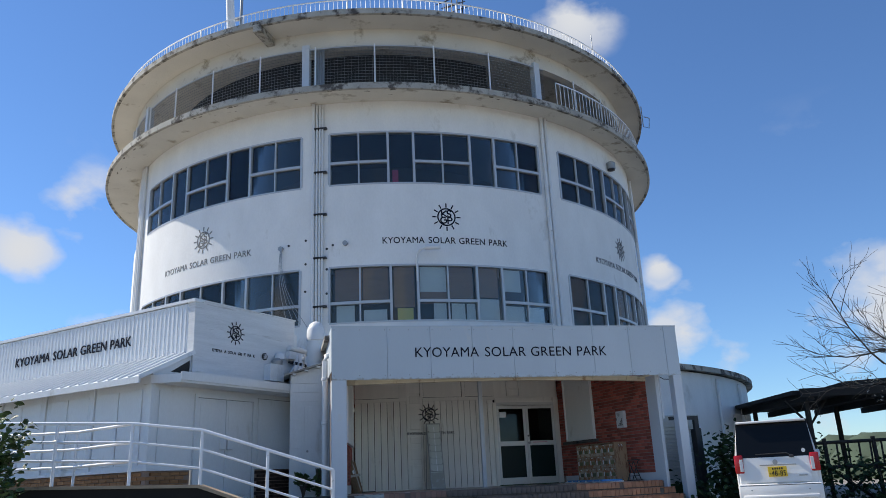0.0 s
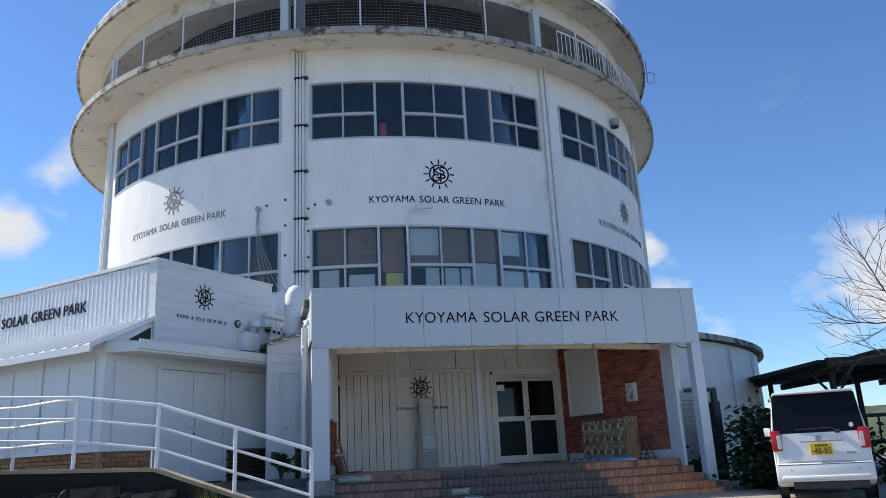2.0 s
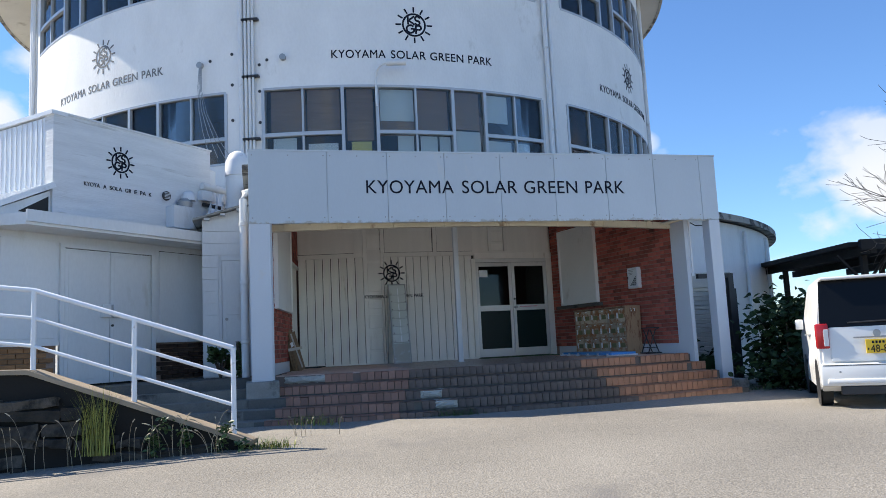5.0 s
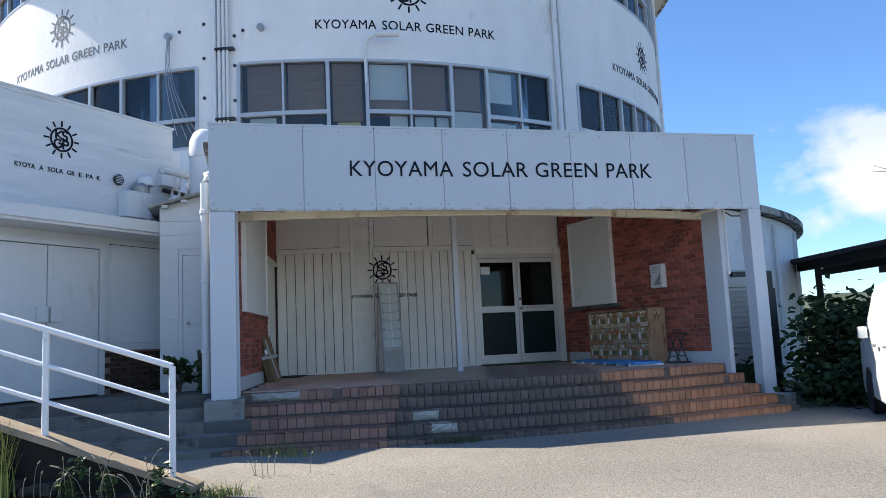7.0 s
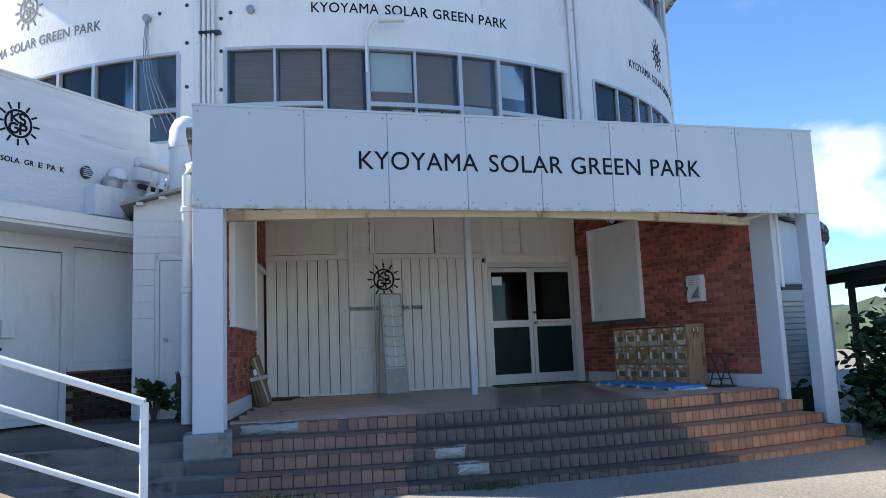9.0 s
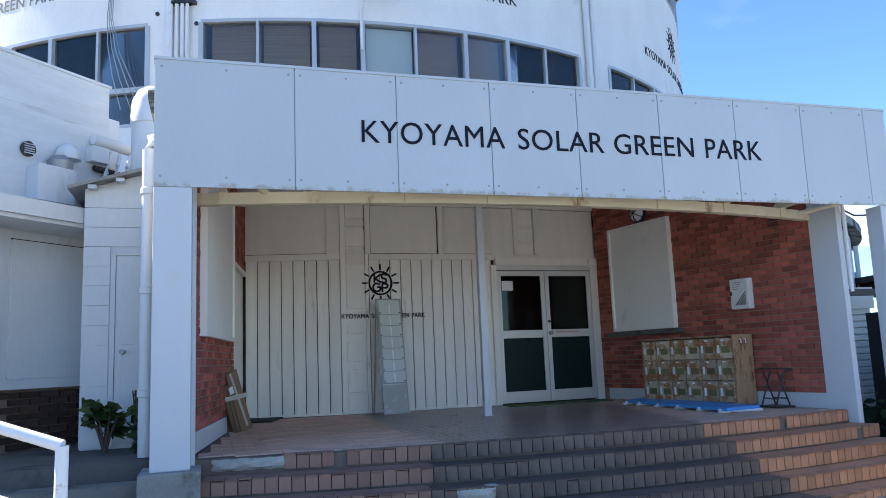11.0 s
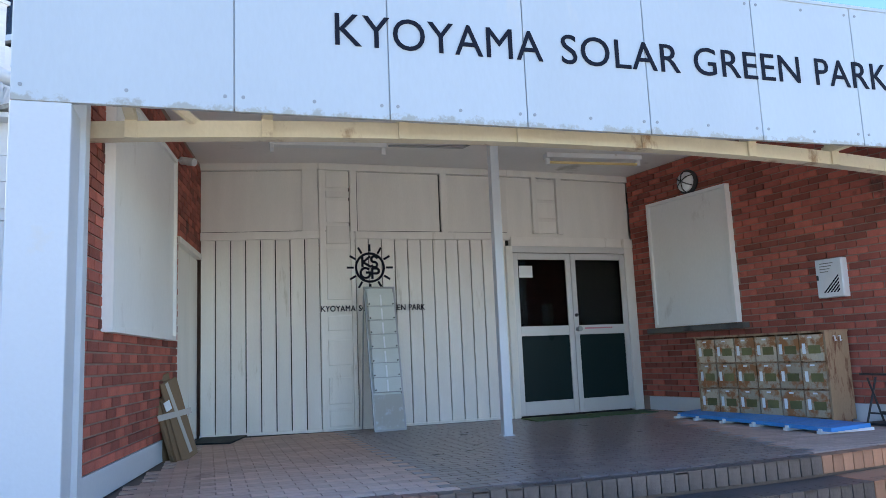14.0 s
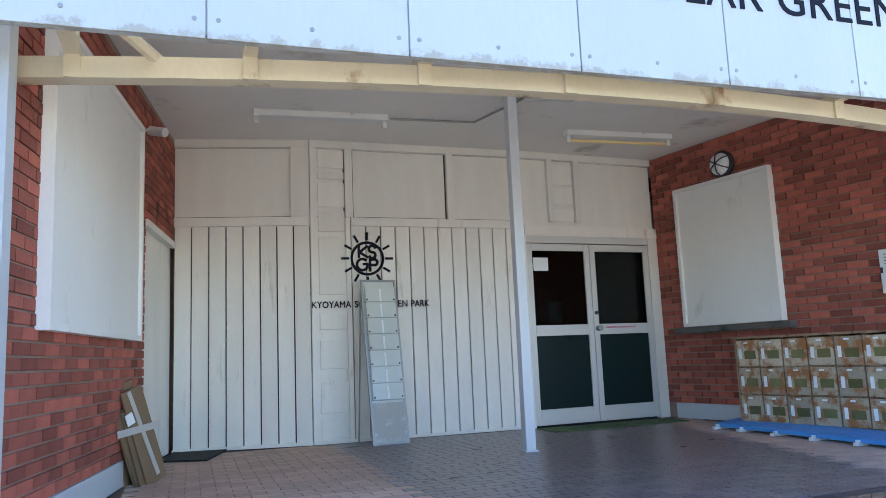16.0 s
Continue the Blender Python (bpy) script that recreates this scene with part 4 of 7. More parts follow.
rail_piece(m2, 0.425, L2, RAILZ, RAILZ + 0.09)
rail_piece(m2, 0.37, 0.42, FLOOR + 0.03, RAILZ + 0.09, 0.025)
for x in (0.37, 1.51):
    rail_piece(m2, x, x + 0.08, RAILZ + 0.09, CEIL - 0.08)
    # dark strips laid on the panel stand in for shadow lines beside trims
    for e in (x - 0.014, x + 0.08):
        at_bay(part("seam", made_box(e, e + 0.014, 0.0, 0.006, RAILZ + 0.095, CEIL - 0.085), M_DARKGAP, back), m2)
rail_piece(m1, 0, L1, CEIL - 0.08, CEIL)
rail_piece(m2, 0, L2, CEIL - 0.08, CEIL)
rail_piece(m3, 0, L3, CEIL - 0.08, CEIL)
# the same drawn-in shadow line above the middle rail
for m, w in ((m1, L1 - 0.14), (m2, L2 - 0.02)):
    at_bay(part("seam", made_box(0.01, w, 0.0, 0.006, RAILZ + 0.09, RAILZ + 0.102), M_DARKGAP, back), m)
at_bay(part("panel", made_box(0, L3, 0.005, 0.02, 4.255, CEIL - 0.085), M_WOOD, back), m3)
for z0, z1 in ((4.32, 4.47), (4.52, 4.72), (4.76, 5.0)):
    at_bay(part("panel", made_box(0.42, 0.70, -0.012, 0.02, z0, z1, bevel=0.006), M_WOOD, back), m3)
rail_piece(m3, 0.35, 0.42, RAILZ + 0.09, CEIL - 0.08)
rail_piece(m3, 0.71, 0.79, RAILZ + 0.09, CEIL - 0.08)
rail_piece(m3, 0.0, L3, 4.14, 4.26, 0.065)
rail_piece(m1, 0, L1, FLOOR, FLOOR + 0.03)
rail_piece(m2, 0, L2, FLOOR, FLOOR + 0.03)

# double glazed door
DX0, DX1 = 0.015, 1.69
DTOP = 4.09
door = thing("door_1", PORCH @ m3, "closed double glass door in a pale aluminium frame", "door", "structure")
part("jamb", made_box(DX0 - 0.09, DX0, -0.06, 0.06, FLOOR, DTOP + 0.05), M_WOOD, door)
part("jamb", made_box(DX1, L3 - 0.005, -0.06, 0.06, FLOOR, DTOP + 0.05), M_WOOD, door)
part("head", made_box(DX0, DX1, -0.05, 0.05, DTOP - 0.03, DTOP + 0.05), M_DOORALU, door)
mid = (DX0 + DX1) / 2
for k, (a, b) in enumerate(((DX0, mid), (mid, DX1))):
    a, b = a + 0.004, b - 0.004
    leaf = part("leaf", made_box(a, a + 0.07, -0.045, -0.005, FLOOR + 0.02, DTOP - 0.04, bevel=0.004), M_DOORALU, door)
    part("stile", made_box(b - 0.07, b, -0.045, -0.005, FLOOR + 0.02, DTOP - 0.04, bevel=0.004), M_DOORALU, leaf)
    for z0, z1 in ((FLOOR + 0.02, FLOOR + 0.19), (3.0, 3.12), (DTOP - 0.12, DTOP - 0.04)):
        part("rail", made_box(a + 0.07, b - 0.07, -0.044, -0.006, z0, z1, bevel=0.003), M_DOORALU, leaf)
    part("pane", made_box(a + 0.07, b - 0.07, -0.028, -0.022, FLOOR + 0.19, 3.0), M_DPANEL, leaf, "dark teal film on the glass")
    part("pane", made_box(a + 0.07, b - 0.07, -0.028, -0.022, 3.12, DTOP - 0.12), M_DGLASS, leaf).visible_shadow = False
part("knob", tube(bmesh.new(), [(mid + 0.05, -0.045, 3.07), (mid + 0.05, -0.09, 3.07), (mid + 0.05, -0.115, 3.07)], 0.032, 12), M_GREY, door, "steel door knob", smooth=True)
part("lock", tube(bmesh.new(), [(mid + 0.04, -0.045, 3.25), (mid + 0.04, -0.06, 3.25)], 0.022, 12), M_DARK, door)
single("door_notice", made_box(DX0 + 0.09, DX0 + 0.28, -0.034, -0.031, 3.74, 3.89), M_PAPER, PORCH @ m3, "small cream notice taped inside the door glass", "notice")
bm = bmesh.new()
for i in range(14):
    box(bm, mid + 0.16 + i * 0.03, mid + 0.18 + i * 0.03, -0.047, -0.0445, 3.07, 3.088)
single("door_label", bm, M_PINK, PORCH @ m3, "thin line of red print along the door rail", "label")
# hall behind the glass door, its dimness put into the dark colour
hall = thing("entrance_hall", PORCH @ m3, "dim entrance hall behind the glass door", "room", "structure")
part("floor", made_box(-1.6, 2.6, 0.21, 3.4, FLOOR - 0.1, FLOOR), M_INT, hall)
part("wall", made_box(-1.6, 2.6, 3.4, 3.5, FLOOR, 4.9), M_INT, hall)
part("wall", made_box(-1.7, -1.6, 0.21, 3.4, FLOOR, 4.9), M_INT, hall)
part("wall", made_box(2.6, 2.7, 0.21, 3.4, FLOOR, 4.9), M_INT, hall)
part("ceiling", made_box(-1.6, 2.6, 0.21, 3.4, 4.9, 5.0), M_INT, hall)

# skirtings, pilaster, shutters of the brick walls
def on_wall(face, v0, v1, z0, z1, d0, d1, side):
    """Box standing on a brick face, between depths v0 and v1, from d0 to d1 in front of it."""
    return prism(bmesh.new(), [(face(v0) + side * d0, v0), (face(v1) + side * d0, v1), (face(v1) + side * d1, v1), (face(v0) + side * d1, v0)], z0, z1)


single("baseboard", on_wall(WR, 0.74, 4.5, FLOOR, FLOOR + 0.17, -0.1, 0.012, -1), M_COLUMN, PORCH, "white painted skirting under the brickwork", "skirting", "structure")
single("baseboard", on_wall(WL, 0.32, 3.4, FLOOR, FLOOR + 0.18, -0.1, 0.012, 1), M_COLUMN, PORCH, "white painted skirting under the brickwork", "skirting", "structure")
single("trim", prism(bmesh.new(), [(7.19, 0.74), (7.31, 0.74), (7.32, 0.38), (7.25, 0.38)], 1.3, 5.0), M_COLUMN, PORCH, "white painted pilaster at the end of the brick wall", "pilaster", "structure")
single("trim", prism(bmesh.new(), [(0.12, 0.30), (0.33, 0.30), (0.33, 0.46), (0.12, 0.46)], 1.9, 5.0), M_COLUMN, PORCH, "white painted pilaster at the end of the brick wall", "pilaster", "structure")


def panel_board(name, face, v0, v1, z0, z1, side, label):
    b = thing(name, PORCH, label, "board")
    part("sheet", on_wall(face, v0 + 0.04, v1 - 0.04, z0 + 0.04, z1 - 0.04, 0.0, 0.045, side), M_COVER, b)
    for a, c, p, q in ((v0, v1, z0, z0 + 0.04), (v0, v1, z1 - 0.04, z1), (v0, v0 + 0.04, z0 + 0.04, z1 - 0.04), (v1 - 0.04, v1, z0 + 0.04, z1 - 0.04)):
        part("frame", on_wall(face, a, c, p, q, 0.0, 0.07, side), M_COVER, b)
    return b


panel_board("window_cover", WR, 2.94, 4.23, 3.04, 4.65, -1, "white painted board closing a window in the brick wall")
panel_board("window_cover", WL, 0.95, 3.02, 3.03, 4.72, 1, "white painted board closing a window in the brick wall")
single("window_sill", on_wall(WR, 2.84, 4.34, 2.97, 3.03, 0.0, 0.10, -1), M_STEP, PORCH, "grey stone window sill in the brick wall", "sill", "structure")

# unseen blocks added behind timber wall and side door to stop sunlight leaking
single("wall_core", prism(bmesh.new(), [(0.15, 5.0), (4.2, 4.72), (4.2, 5.1), (0.15, 5.35)], 1.0, 5.15), M_MORTAR, PORCH, "masonry behind the timber wall of the porch", "wall", "structure")
single("wall_core", prism(bmesh.new(), [(0.2, 3.3), (0.52, 3.3), (0.74, 4.99), (0.2, 4.99)], 1.0, 5.15), M_MORTAR, PORCH, "masonry behind the side door of the porch", "wall", "structure")

# side doorway at the back of the left wall
single("door_2", on_wall(WL, 3.46, 4.78, FLOOR, 4.0, -0.10, -0.04, 1), M_WOOD, PORCH, "white painted side door set back in the brick wall", "door", "structure")
single("trim", on_wall(WL, 3.42, 4.70, 4.0, 4.06, -0.12, 0.02, 1), M_WOOD, PORCH, "white lintel over the side door", "lintel", "structure")

# bulkhead lamp, camera, ceiling lamps
lamp = thing("bulkhead_lamp", PORCH @ pose(WR(3.53) - 0.01, 3.53, 4.80, 0, -90, math.degrees(math.atan2(-1, 0.185)) + 90), "round caged bulkhead lamp on the brick wall", "lamp")
part("base", lathe(bmesh.new(), [(0.15, 0.0), (0.155, 0.03), (0.13, 0.05), (0.01, 0.05)], n=24), M_DARK, lamp, smooth=True)
part("globe", lathe(bmesh.new(), [(0.125, 0.05), (0.12, 0.08), (0.08, 0.11), (0.01, 0.12)], n=24), M_PAPER, lamp, "frosted glass", smooth=True)
for k in range(3):
    a = math.pi * k / 3
    part("cage_bar", tube(bmesh.new(), [(0.14 * math.cos(a), 0.14 * math.sin(a), 0.05), (0.09 * math.cos(a), 0.09 * math.sin(a), 0.12), (0, 0, 0.135), (-0.09 * math.cos(a), -0.09 * math.sin(a), 0.12), (-0.14 * math.cos(a), -0.14 * math.sin(a), 0.05)], 0.007, 6), M_DARK, lamp)
cctv = thing("security_camera", PORCH @ pose(WL(3.3), 3.3, 4.78), "small white camera on a wall arm", "camera")
part("arm", tube(bmesh.new(), [(-0.01, 0, 0), (0.07, 0, 0.02)], 0.012, 6), M_PIPE, cctv)
part("body", tube(bmesh.new(), [(0.05, 0.05, 0.02), (0.17, -0.05, -0.02)], 0.04, 10), M_PIPE, cctv, smooth=True)
for (u, v, w, on) in ((2.24, 3.6, 1.25, 0), (5.45, 3.65, 1.25, 1)):
    f = thing("ceiling_lamp", PORCH @ pose(u, v, CEIL, 0, 0, -3), "surface-mounted strip lamp under the porch ceiling", "lamp")
    part("housing", made_box(-w / 2, w / 2, -0.06, 0.06, -0.06, 0.0, bevel=0.006), M_PIPE, f)
    for x in (-w / 2 + 0.03, w / 2 - 0.03):
        part("holder", made_box(x - 0.02, x + 0.02, -0.025, 0.025, -0.13, -0.06), M_PIPE, f)
    if on:
        part("tube", tube(bmesh.new(), [(-w / 2 + 0.05, 0, -0.105), (w / 2 - 0.05, 0, -0.105)], 0.016, 10), M_TUBE, f, "yellowed fluorescent tube")
single("ceiling_conduit", tube(tube(bmesh.new(), [(2.9, 3.6, CEIL - 0.015), (3.75, 3.55, CEIL - 0.015), (3.95, 2.8, CEIL - 0.015)], 0.012, 6), [(3.95, 2.8, CEIL - 0.015), (4.4, 2.75, CEIL - 0.015), (4.6, 2.5, CEIL - 0.015)], 0.012, 6), M_GREY, PORCH, "thin conduit along the porch ceiling", "conduit")

# emblem and small lettering on the back wall
single("wall_emblem", emblem(bmesh.new(), 0.272), M_BLACK, PORCH @ m2 @ upright(0.595, -0.02, 3.875, 0), "round sun emblem with rays on the timber wall", "emblem")
lettering("wall_lettering", park_name(0.066, 1.25, 0.004, 0.03), M_BLACK, PORCH @ m2 @ upright(0.005, -0.037, 3.36, 0), "small black lettering of the park's name on boards")

# ---- annex on the terrace ----
WU, WV = -3.40, -0.05                      # corner of the lower wall, porch coordinates
AH = math.degrees(math.atan2(0.73, 0.68))  # heading of the wall with the doors
ANNEX = PORCH @ pose(WU, WV, 0, 0, 0, AH)  # x along the door wall, y along the clad wall
TER = 2.0
annex = thing("annex", ANNEX, "white annex with metal-clad upper wall and panelled lower walls", "building")
part("lower_wall", made_box(0.0, 4.2, 0.02, 0.16, 2.62, 4.2), M_ANNEX, annex)
part("lower_wall", made_box(0.02, 0.16, 0.16, 9.0, 2.62, 4.4), M_ANNEX, annex)
part("corner_post", made_box(-0.02, 0.14, -0.02, 0.14, 2.62, 4.25, bevel=0.005), M_ANNEX, annex)
part("floor", made_box(0.1, 6, 0.1, 9, 1.6, 2.0), M_STEP, annex)
part("base_core", made_box(0.03, 1.05, 0.05, 0.2, 1.4, 2.62), M_MORTAR, annex)
part("base_core", made_box(2.75, 4.2, 0.05, 0.2, 1.4, 2.62), M_MORTAR, annex)
part("base_core", made_box(0.05, 0.2, 0.2, 9.0, 1.4, 2.62), M_MORTAR, annex)
part("sill_board", made_box(-0.03, 1.05, -0.03, 0.02, 2.60, 2.66), M_ANNEX, annex)
part("sill_board", made_box(2.75, 4.2, -0.03, 0.02, 2.60, 2.66), M_ANNEX, annex)
part("sill_board", made_box(-0.03, 0.02, 0.02, 9.0, 2.60, 2.66), M_ANNEX, annex)
me = mesh_of("brick", made_box(-0.105, 0.105, -0.03, 0.03, -0.03, 0.03, bevel=0.004), M_YBRICK)
# much darker brown copy of the brick, laid right of the door
dark_brick = mesh_of("brick", made_box(-0.105, 0.105, -0.03, 0.03, -0.03, 0.03, bevel=0.004), M_DBRICK)
for r in range(9):
    z = 2.0 + 0.036 + 0.072 * r
    if z > 2.6:
        break
    for i in range(34):
        x = 0.11 + 0.222 * i + 0.11 * (r % 2)
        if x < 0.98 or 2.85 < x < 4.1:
            share("brick", me if x < 1 else dark_brick, annex, pose(x, 0.04, z))
        if x < 6.4:
            share("brick", me, annex, pose(0.04, x + 0.05, z, 0, 0, 90))
# panels, posts and doors of the lower walls
part("panel", made_box(0.2, 1.0, 0.002, 0.02, 2.70, 4.1, bevel=0.004), M_ANNEX, annex)
# near-black strip draws the shadow line over the right-hand panel
part("gap", made_box(2.84, 4.11, 0.014, 0.0199, 4.095, 4.11), M_DARKGAP, annex)
part("panel", made_box(2.85, 4.1, 0.005, 0.02, 2.70, 4.1, bevel=0.004), M_ANNEX, annex)
adoor = part("door_frame", made_box(1.06, 1.12, -0.03, 0.02, TER, 4.08), M_ANNEX, annex, "white steel double door")
part("jamb", made_box(2.66, 2.74, -0.03, 0.02, TER, 4.08), M_ANNEX, adoor)
part("lintel", made_box(1.12, 2.66, -0.03, 0.02, 4.02, 4.08), M_ANNEX, adoor)
# near-black sheet added behind the leaves puts shade into the gaps round them
part("gap", made_box(1.12, 2.66, 0.0185, 0.0198, TER, 4.02), M_DARKGAP, adoor)
for a, b in ((1.132, 1.884), (1.896, 2.648)):
    part("leaf", made_box(a, b, -0.015, 0.018, TER + 0.02, 4.01, bevel=0.005), M_ANNEX, adoor)
    part("leaf_panel", made_box(a + 0.06, b - 0.06, -0.022, -0.015, TER + 0.1, 3.94, bevel=0.003), M_ANNEX, adoor)
part("door_bar_cover", made_box(1.72, 1.87, -0.08, -0.015, 3.0, 3.2, bevel=0.008), M_ANNEX, adoor)
part("door_bar_cover", made_box(1.91, 2.06, -0.08, -0.015, 3.0, 3.2, bevel=0.008), M_ANNEX, adoor)
part("keyhole", tube(bmesh.new(), [(1.93, -0.012, 2.88), (1.93, -0.03, 2.88)], 0.02, 8), M_DARK, adoor)
for k in range(5):
    y0 = 0.25 + 1.62 * k
    part("post", made_box(-0.02, 0.02, y0 + 1.44, y0 + 1.60, 2.66, 4.3), M_ANNEX, annex)
    part("panel", made_box(0.0, 0.02, y0 + 0.02, y0 + 0.68, 2.72, 4.12, bevel=0.004), M_ANNEX, annex)
    part("panel", made_box(0.0, 0.02, y0 + 0.72, y0 + 1.40, 2.72, 4.12, bevel=0.004), M_ANNEX, annex)
# slab canopy over the doors
part("door_canopy", prism(bmesh.new(), [(-0.05, -0.02), (0.2, -0.55), (4.0, -0.55), (4.2, -0.02), (4.2, 0.2), (-0.05, 0.2)], 4.20, 4.36), M_ANNEX, annex, "white slab canopy over the double door")
part("canopy_trim", made_box(0.2, 4.0, -0.585, -0.55, 4.24, 4.40), M_ANNEX, annex)
# upper storey: board-marked concrete and ribbed metal
part("upper_wall", made_box(0.9, 3.92, -0.05, 0.15, 4.36, 6.0), M_ACONC, annex, "white painted board-marked concrete wall")
part("upper_wall", made_box(0.94, 1.1, 0.15, 12.0, 4.4, 5.97), M_METAL, annex)
clad = part("metal_cladding", made_box(0.9, 0.94, 0.15, 12.0, 4.85, 5.95), M_METAL, annex, "pale ribbed metal cladding")
rib = mesh_of("rib", made_box(-0.012, 0.0, -0.02, 0.02, 4.86, 5.94), M_METAL)
for i in range(92):
    share("rib", rib, clad, pose(0.9, 0.22 + 0.128 * i, 0))
part("flashing", made_box(0.86, 1.12, -0.07, 12.0, 5.97, 6.03), M_METAL, annex)
part("flashing", made_box(1.12, 3.94, -0.07, 0.17, 6.0, 6.03), M_ACONC, annex)
part("upper_roof", made_box(1.0, 3.90, 0.1, 12.0, 5.9, 5.97), M_RIM, annex)
part("back_wall", made_box(3.77, 3.92, 0.15, 6.0, 4.3, 5.95), M_ACONC, annex)
sl = math.degrees(math.atan2(0.62, 1.28))
roof_m = pose(-0.38, 0, 4.30, 0, -sl, 0)
sheet = part("sloped_roof", made_box(0, 1.42, -0.12, 12.0, -0.05, 0.0), M_METAL, annex, "standing-seam pale metal lean-to roof")
sheet.matrix_basis = roof_m
seam = mesh_of("seam", made_box(0, 1.42, -0.012, 0.012, 0.0, 0.035), M_METAL)
for i in range(40):
    share("seam", seam, sheet, pose(0, -0.10 + 0.3 * i, 0))
part("eave_board", made_box(-0.40, -0.36, -0.12, 12.0, 4.18, 4.30), M_ANNEX, annex)
part("gable_infill", prism(bmesh.new(), [(0.0, 0.0), (0.9, 0.0), (0.9, 0.05), (0.0, 0.05)], 4.36, lambda x, y: 4.36 + 0.05 + 0.47 * x), M_ANNEX, annex)

# near-black plate laid on the gable stands in for the opening's darkness
bm = bmesh.new()
tri = [[bm.verts.new((x, y, z)) for x, z in ((0.42, 4.47), (0.87, 4.47), (0.87, 4.74))] for y in (-0.006, 0.0)]
bm.faces.new(tri[0]), bm.faces.new(list(reversed(tri[1])))
for i in range(3):
    bm.faces.new((tri[0][i], tri[1][i], tri[1][(i + 1) % 3], tri[0][(i + 1) % 3]))
part("gable_opening", bm, M_DARKGAP, annex, "dark three-cornered gap under the roof end")
b = park_name(0.21, 4.3, 0.012)
lettering("annex_lettering", b, M_BLACK, ANNEX @ upright(0.885, 6.2, 5.28, -90), "black lettering of the park's name on the metal cladding")
single("annex_emblem", emblem(bmesh.new(), 0.25), M_BLACK, ANNEX @ upright(2.04, -0.052, 5.45, 0), "round sun emblem with rays on the concrete wall", "emblem")
x = 1.40
for w, wd in (("KYOYA", 0.27), ("A", 0.055), ("SOLA", 0.22), ("GR", 0.115), ("E", 0.05), ("PA", 0.11), ("K", 0.05)):
    lettering("annex_lettering", words(w, 0.062, wd, 0.006), M_BLACK, ANNEX @ upright(x, -0.052, 4.985, 0), "small black lettering with some letters missing on concrete")
    x += wd + 0.06

# meter box, vent, conduits on the concrete wall
meter = thing("meter_box", ANNEX @ pose(3.12, -0.05, 4.50), "white electric meter box on the concrete wall", "box")
part("body", made_box(-0.2, 0.22, -0.2, 0.0, 0.0, 0.36, bevel=0.01), M_ANNEX, meter)
part("lid", made_box(-0.21, 0.23, -0.215, -0.2, -0.01, 0.37, bevel=0.006), M_ANNEX, meter)
part("meter", lathe(bmesh.new(), [(0.01, 0.36), (0.12, 0.37), (0.13, 0.46), (0.08, 0.52), (0.01, 0.53)], (0.12, -0.1), 16), M_GREY, meter, smooth=True)
vent = thing("round_vent", ANNEX @ upright(2.92, -0.06, 5.04, 0) @ Matrix.Diagonal((0.8, 0.8, 1, 1)), "round dark louvred vent in the wall", "vent")
part("ring", lathe(bmesh.new(), [(0.1, 0.0), (0.1, 0.03), (0.08, 0.035), (0.01, 0.03)], n=18), M_DARK, vent)
for k in range(5):
    part("slat", made_box(-0.07, 0.07, -0.065 + 0.03 * k, -0.055 + 0.03 * k, 0.03, 0.045), M_ANNEX, vent)
hood_vent = thing("hooded_vent", ANNEX @ pose(3.33, -0.05, 5.06), "white hooded vent outlet with a dark mouth", "vent")
part("hood", lathe(bmesh.new(), [(0.005, 0.11), (0.07, 0.10), (0.115, 0.05), (0.125, 0.0), (0.125, -0.06)], (0, -0.10), 18), M_ANNEX, hood_vent, smooth=True)
part("mouth", lathe(bmesh.new(), [(0.11, -0.055), (0.005, -0.05)], (0, -0.10), 18), M_DARK, hood_vent)
for k in range(6):
    # flexible conduits rise out of the shed roof and bend over towards the wall
    x, y = 3.72 + 0.11 * k, -0.12 - 0.035 * (k % 3)
    bend = [(x - 0.42 + 0.03 * k, y, 4.62 - 0.02 * k)]
    for i in range(8):
        t = math.pi * 0.5 * i / 7
        bend.append((x - 0.24 + 0.36 * math.sin(t), y - 0.02, 4.66 + 0.40 * (1 - math.cos(t))))
    bend.append((x + 0.20, y + 0.03, 5.22))
    single("conduit", tube(bmesh.new(), bend, 0.026, 8), M_PIPE, ANNEX, "bent pale grey conduit beside the annex wall", "conduit", group="conduits on the annex wall", smooth=True)
single("conduit", tube(bmesh.new(), [(3.66, -0.12, 5.32), (4.15, -0.13, 5.30), (4.5, -0.12, 5.22), (4.62, -0.1, 5.0)], 0.062, 10), M_PIPE, ANNEX, "thick lagged pipe along the annex wall", "conduit", smooth=True)
single("conduit", tube(bmesh.new(), [(3.7, -0.10, 5.0), (4.2, -0.10, 4.98), (4.5, -0.1, 4.9)], 0.035, 8), M_DARK, ANNEX, "dark cable bundle along the annex wall", "conduit", group="conduits on the annex wall", smooth=True)
single("junction_box", made_box(3.62, 3.84, -0.17, -0.05, 5.06, 5.24, bevel=0.008), M_PIPE, ANNEX, "small grey junction box on the annex wall", "box")
single("junction_box", made_box(3.60, 3.86, -0.20, -0.05, 4.42, 4.56, bevel=0.008), M_GREY, ANNEX, "small grey junction box on the annex wall", "box")
ac = thing("air_conditioner", ANNEX @ pose(4.16, 0.62, 5.14), "white outdoor air-conditioning unit behind the annex wall", "appliance")
part("body", made_box(-0.15, 0.15, -0.4, 0.4, 0, 0.62, bevel=0.015), M_PIPE, ac)
for k in range(8):
    part("louvre", made_box(-0.17, -0.15, -0.33, 0.33, 0.06 + 0.065 * k, 0.10 + 0.065 * k), M_DARK, ac)

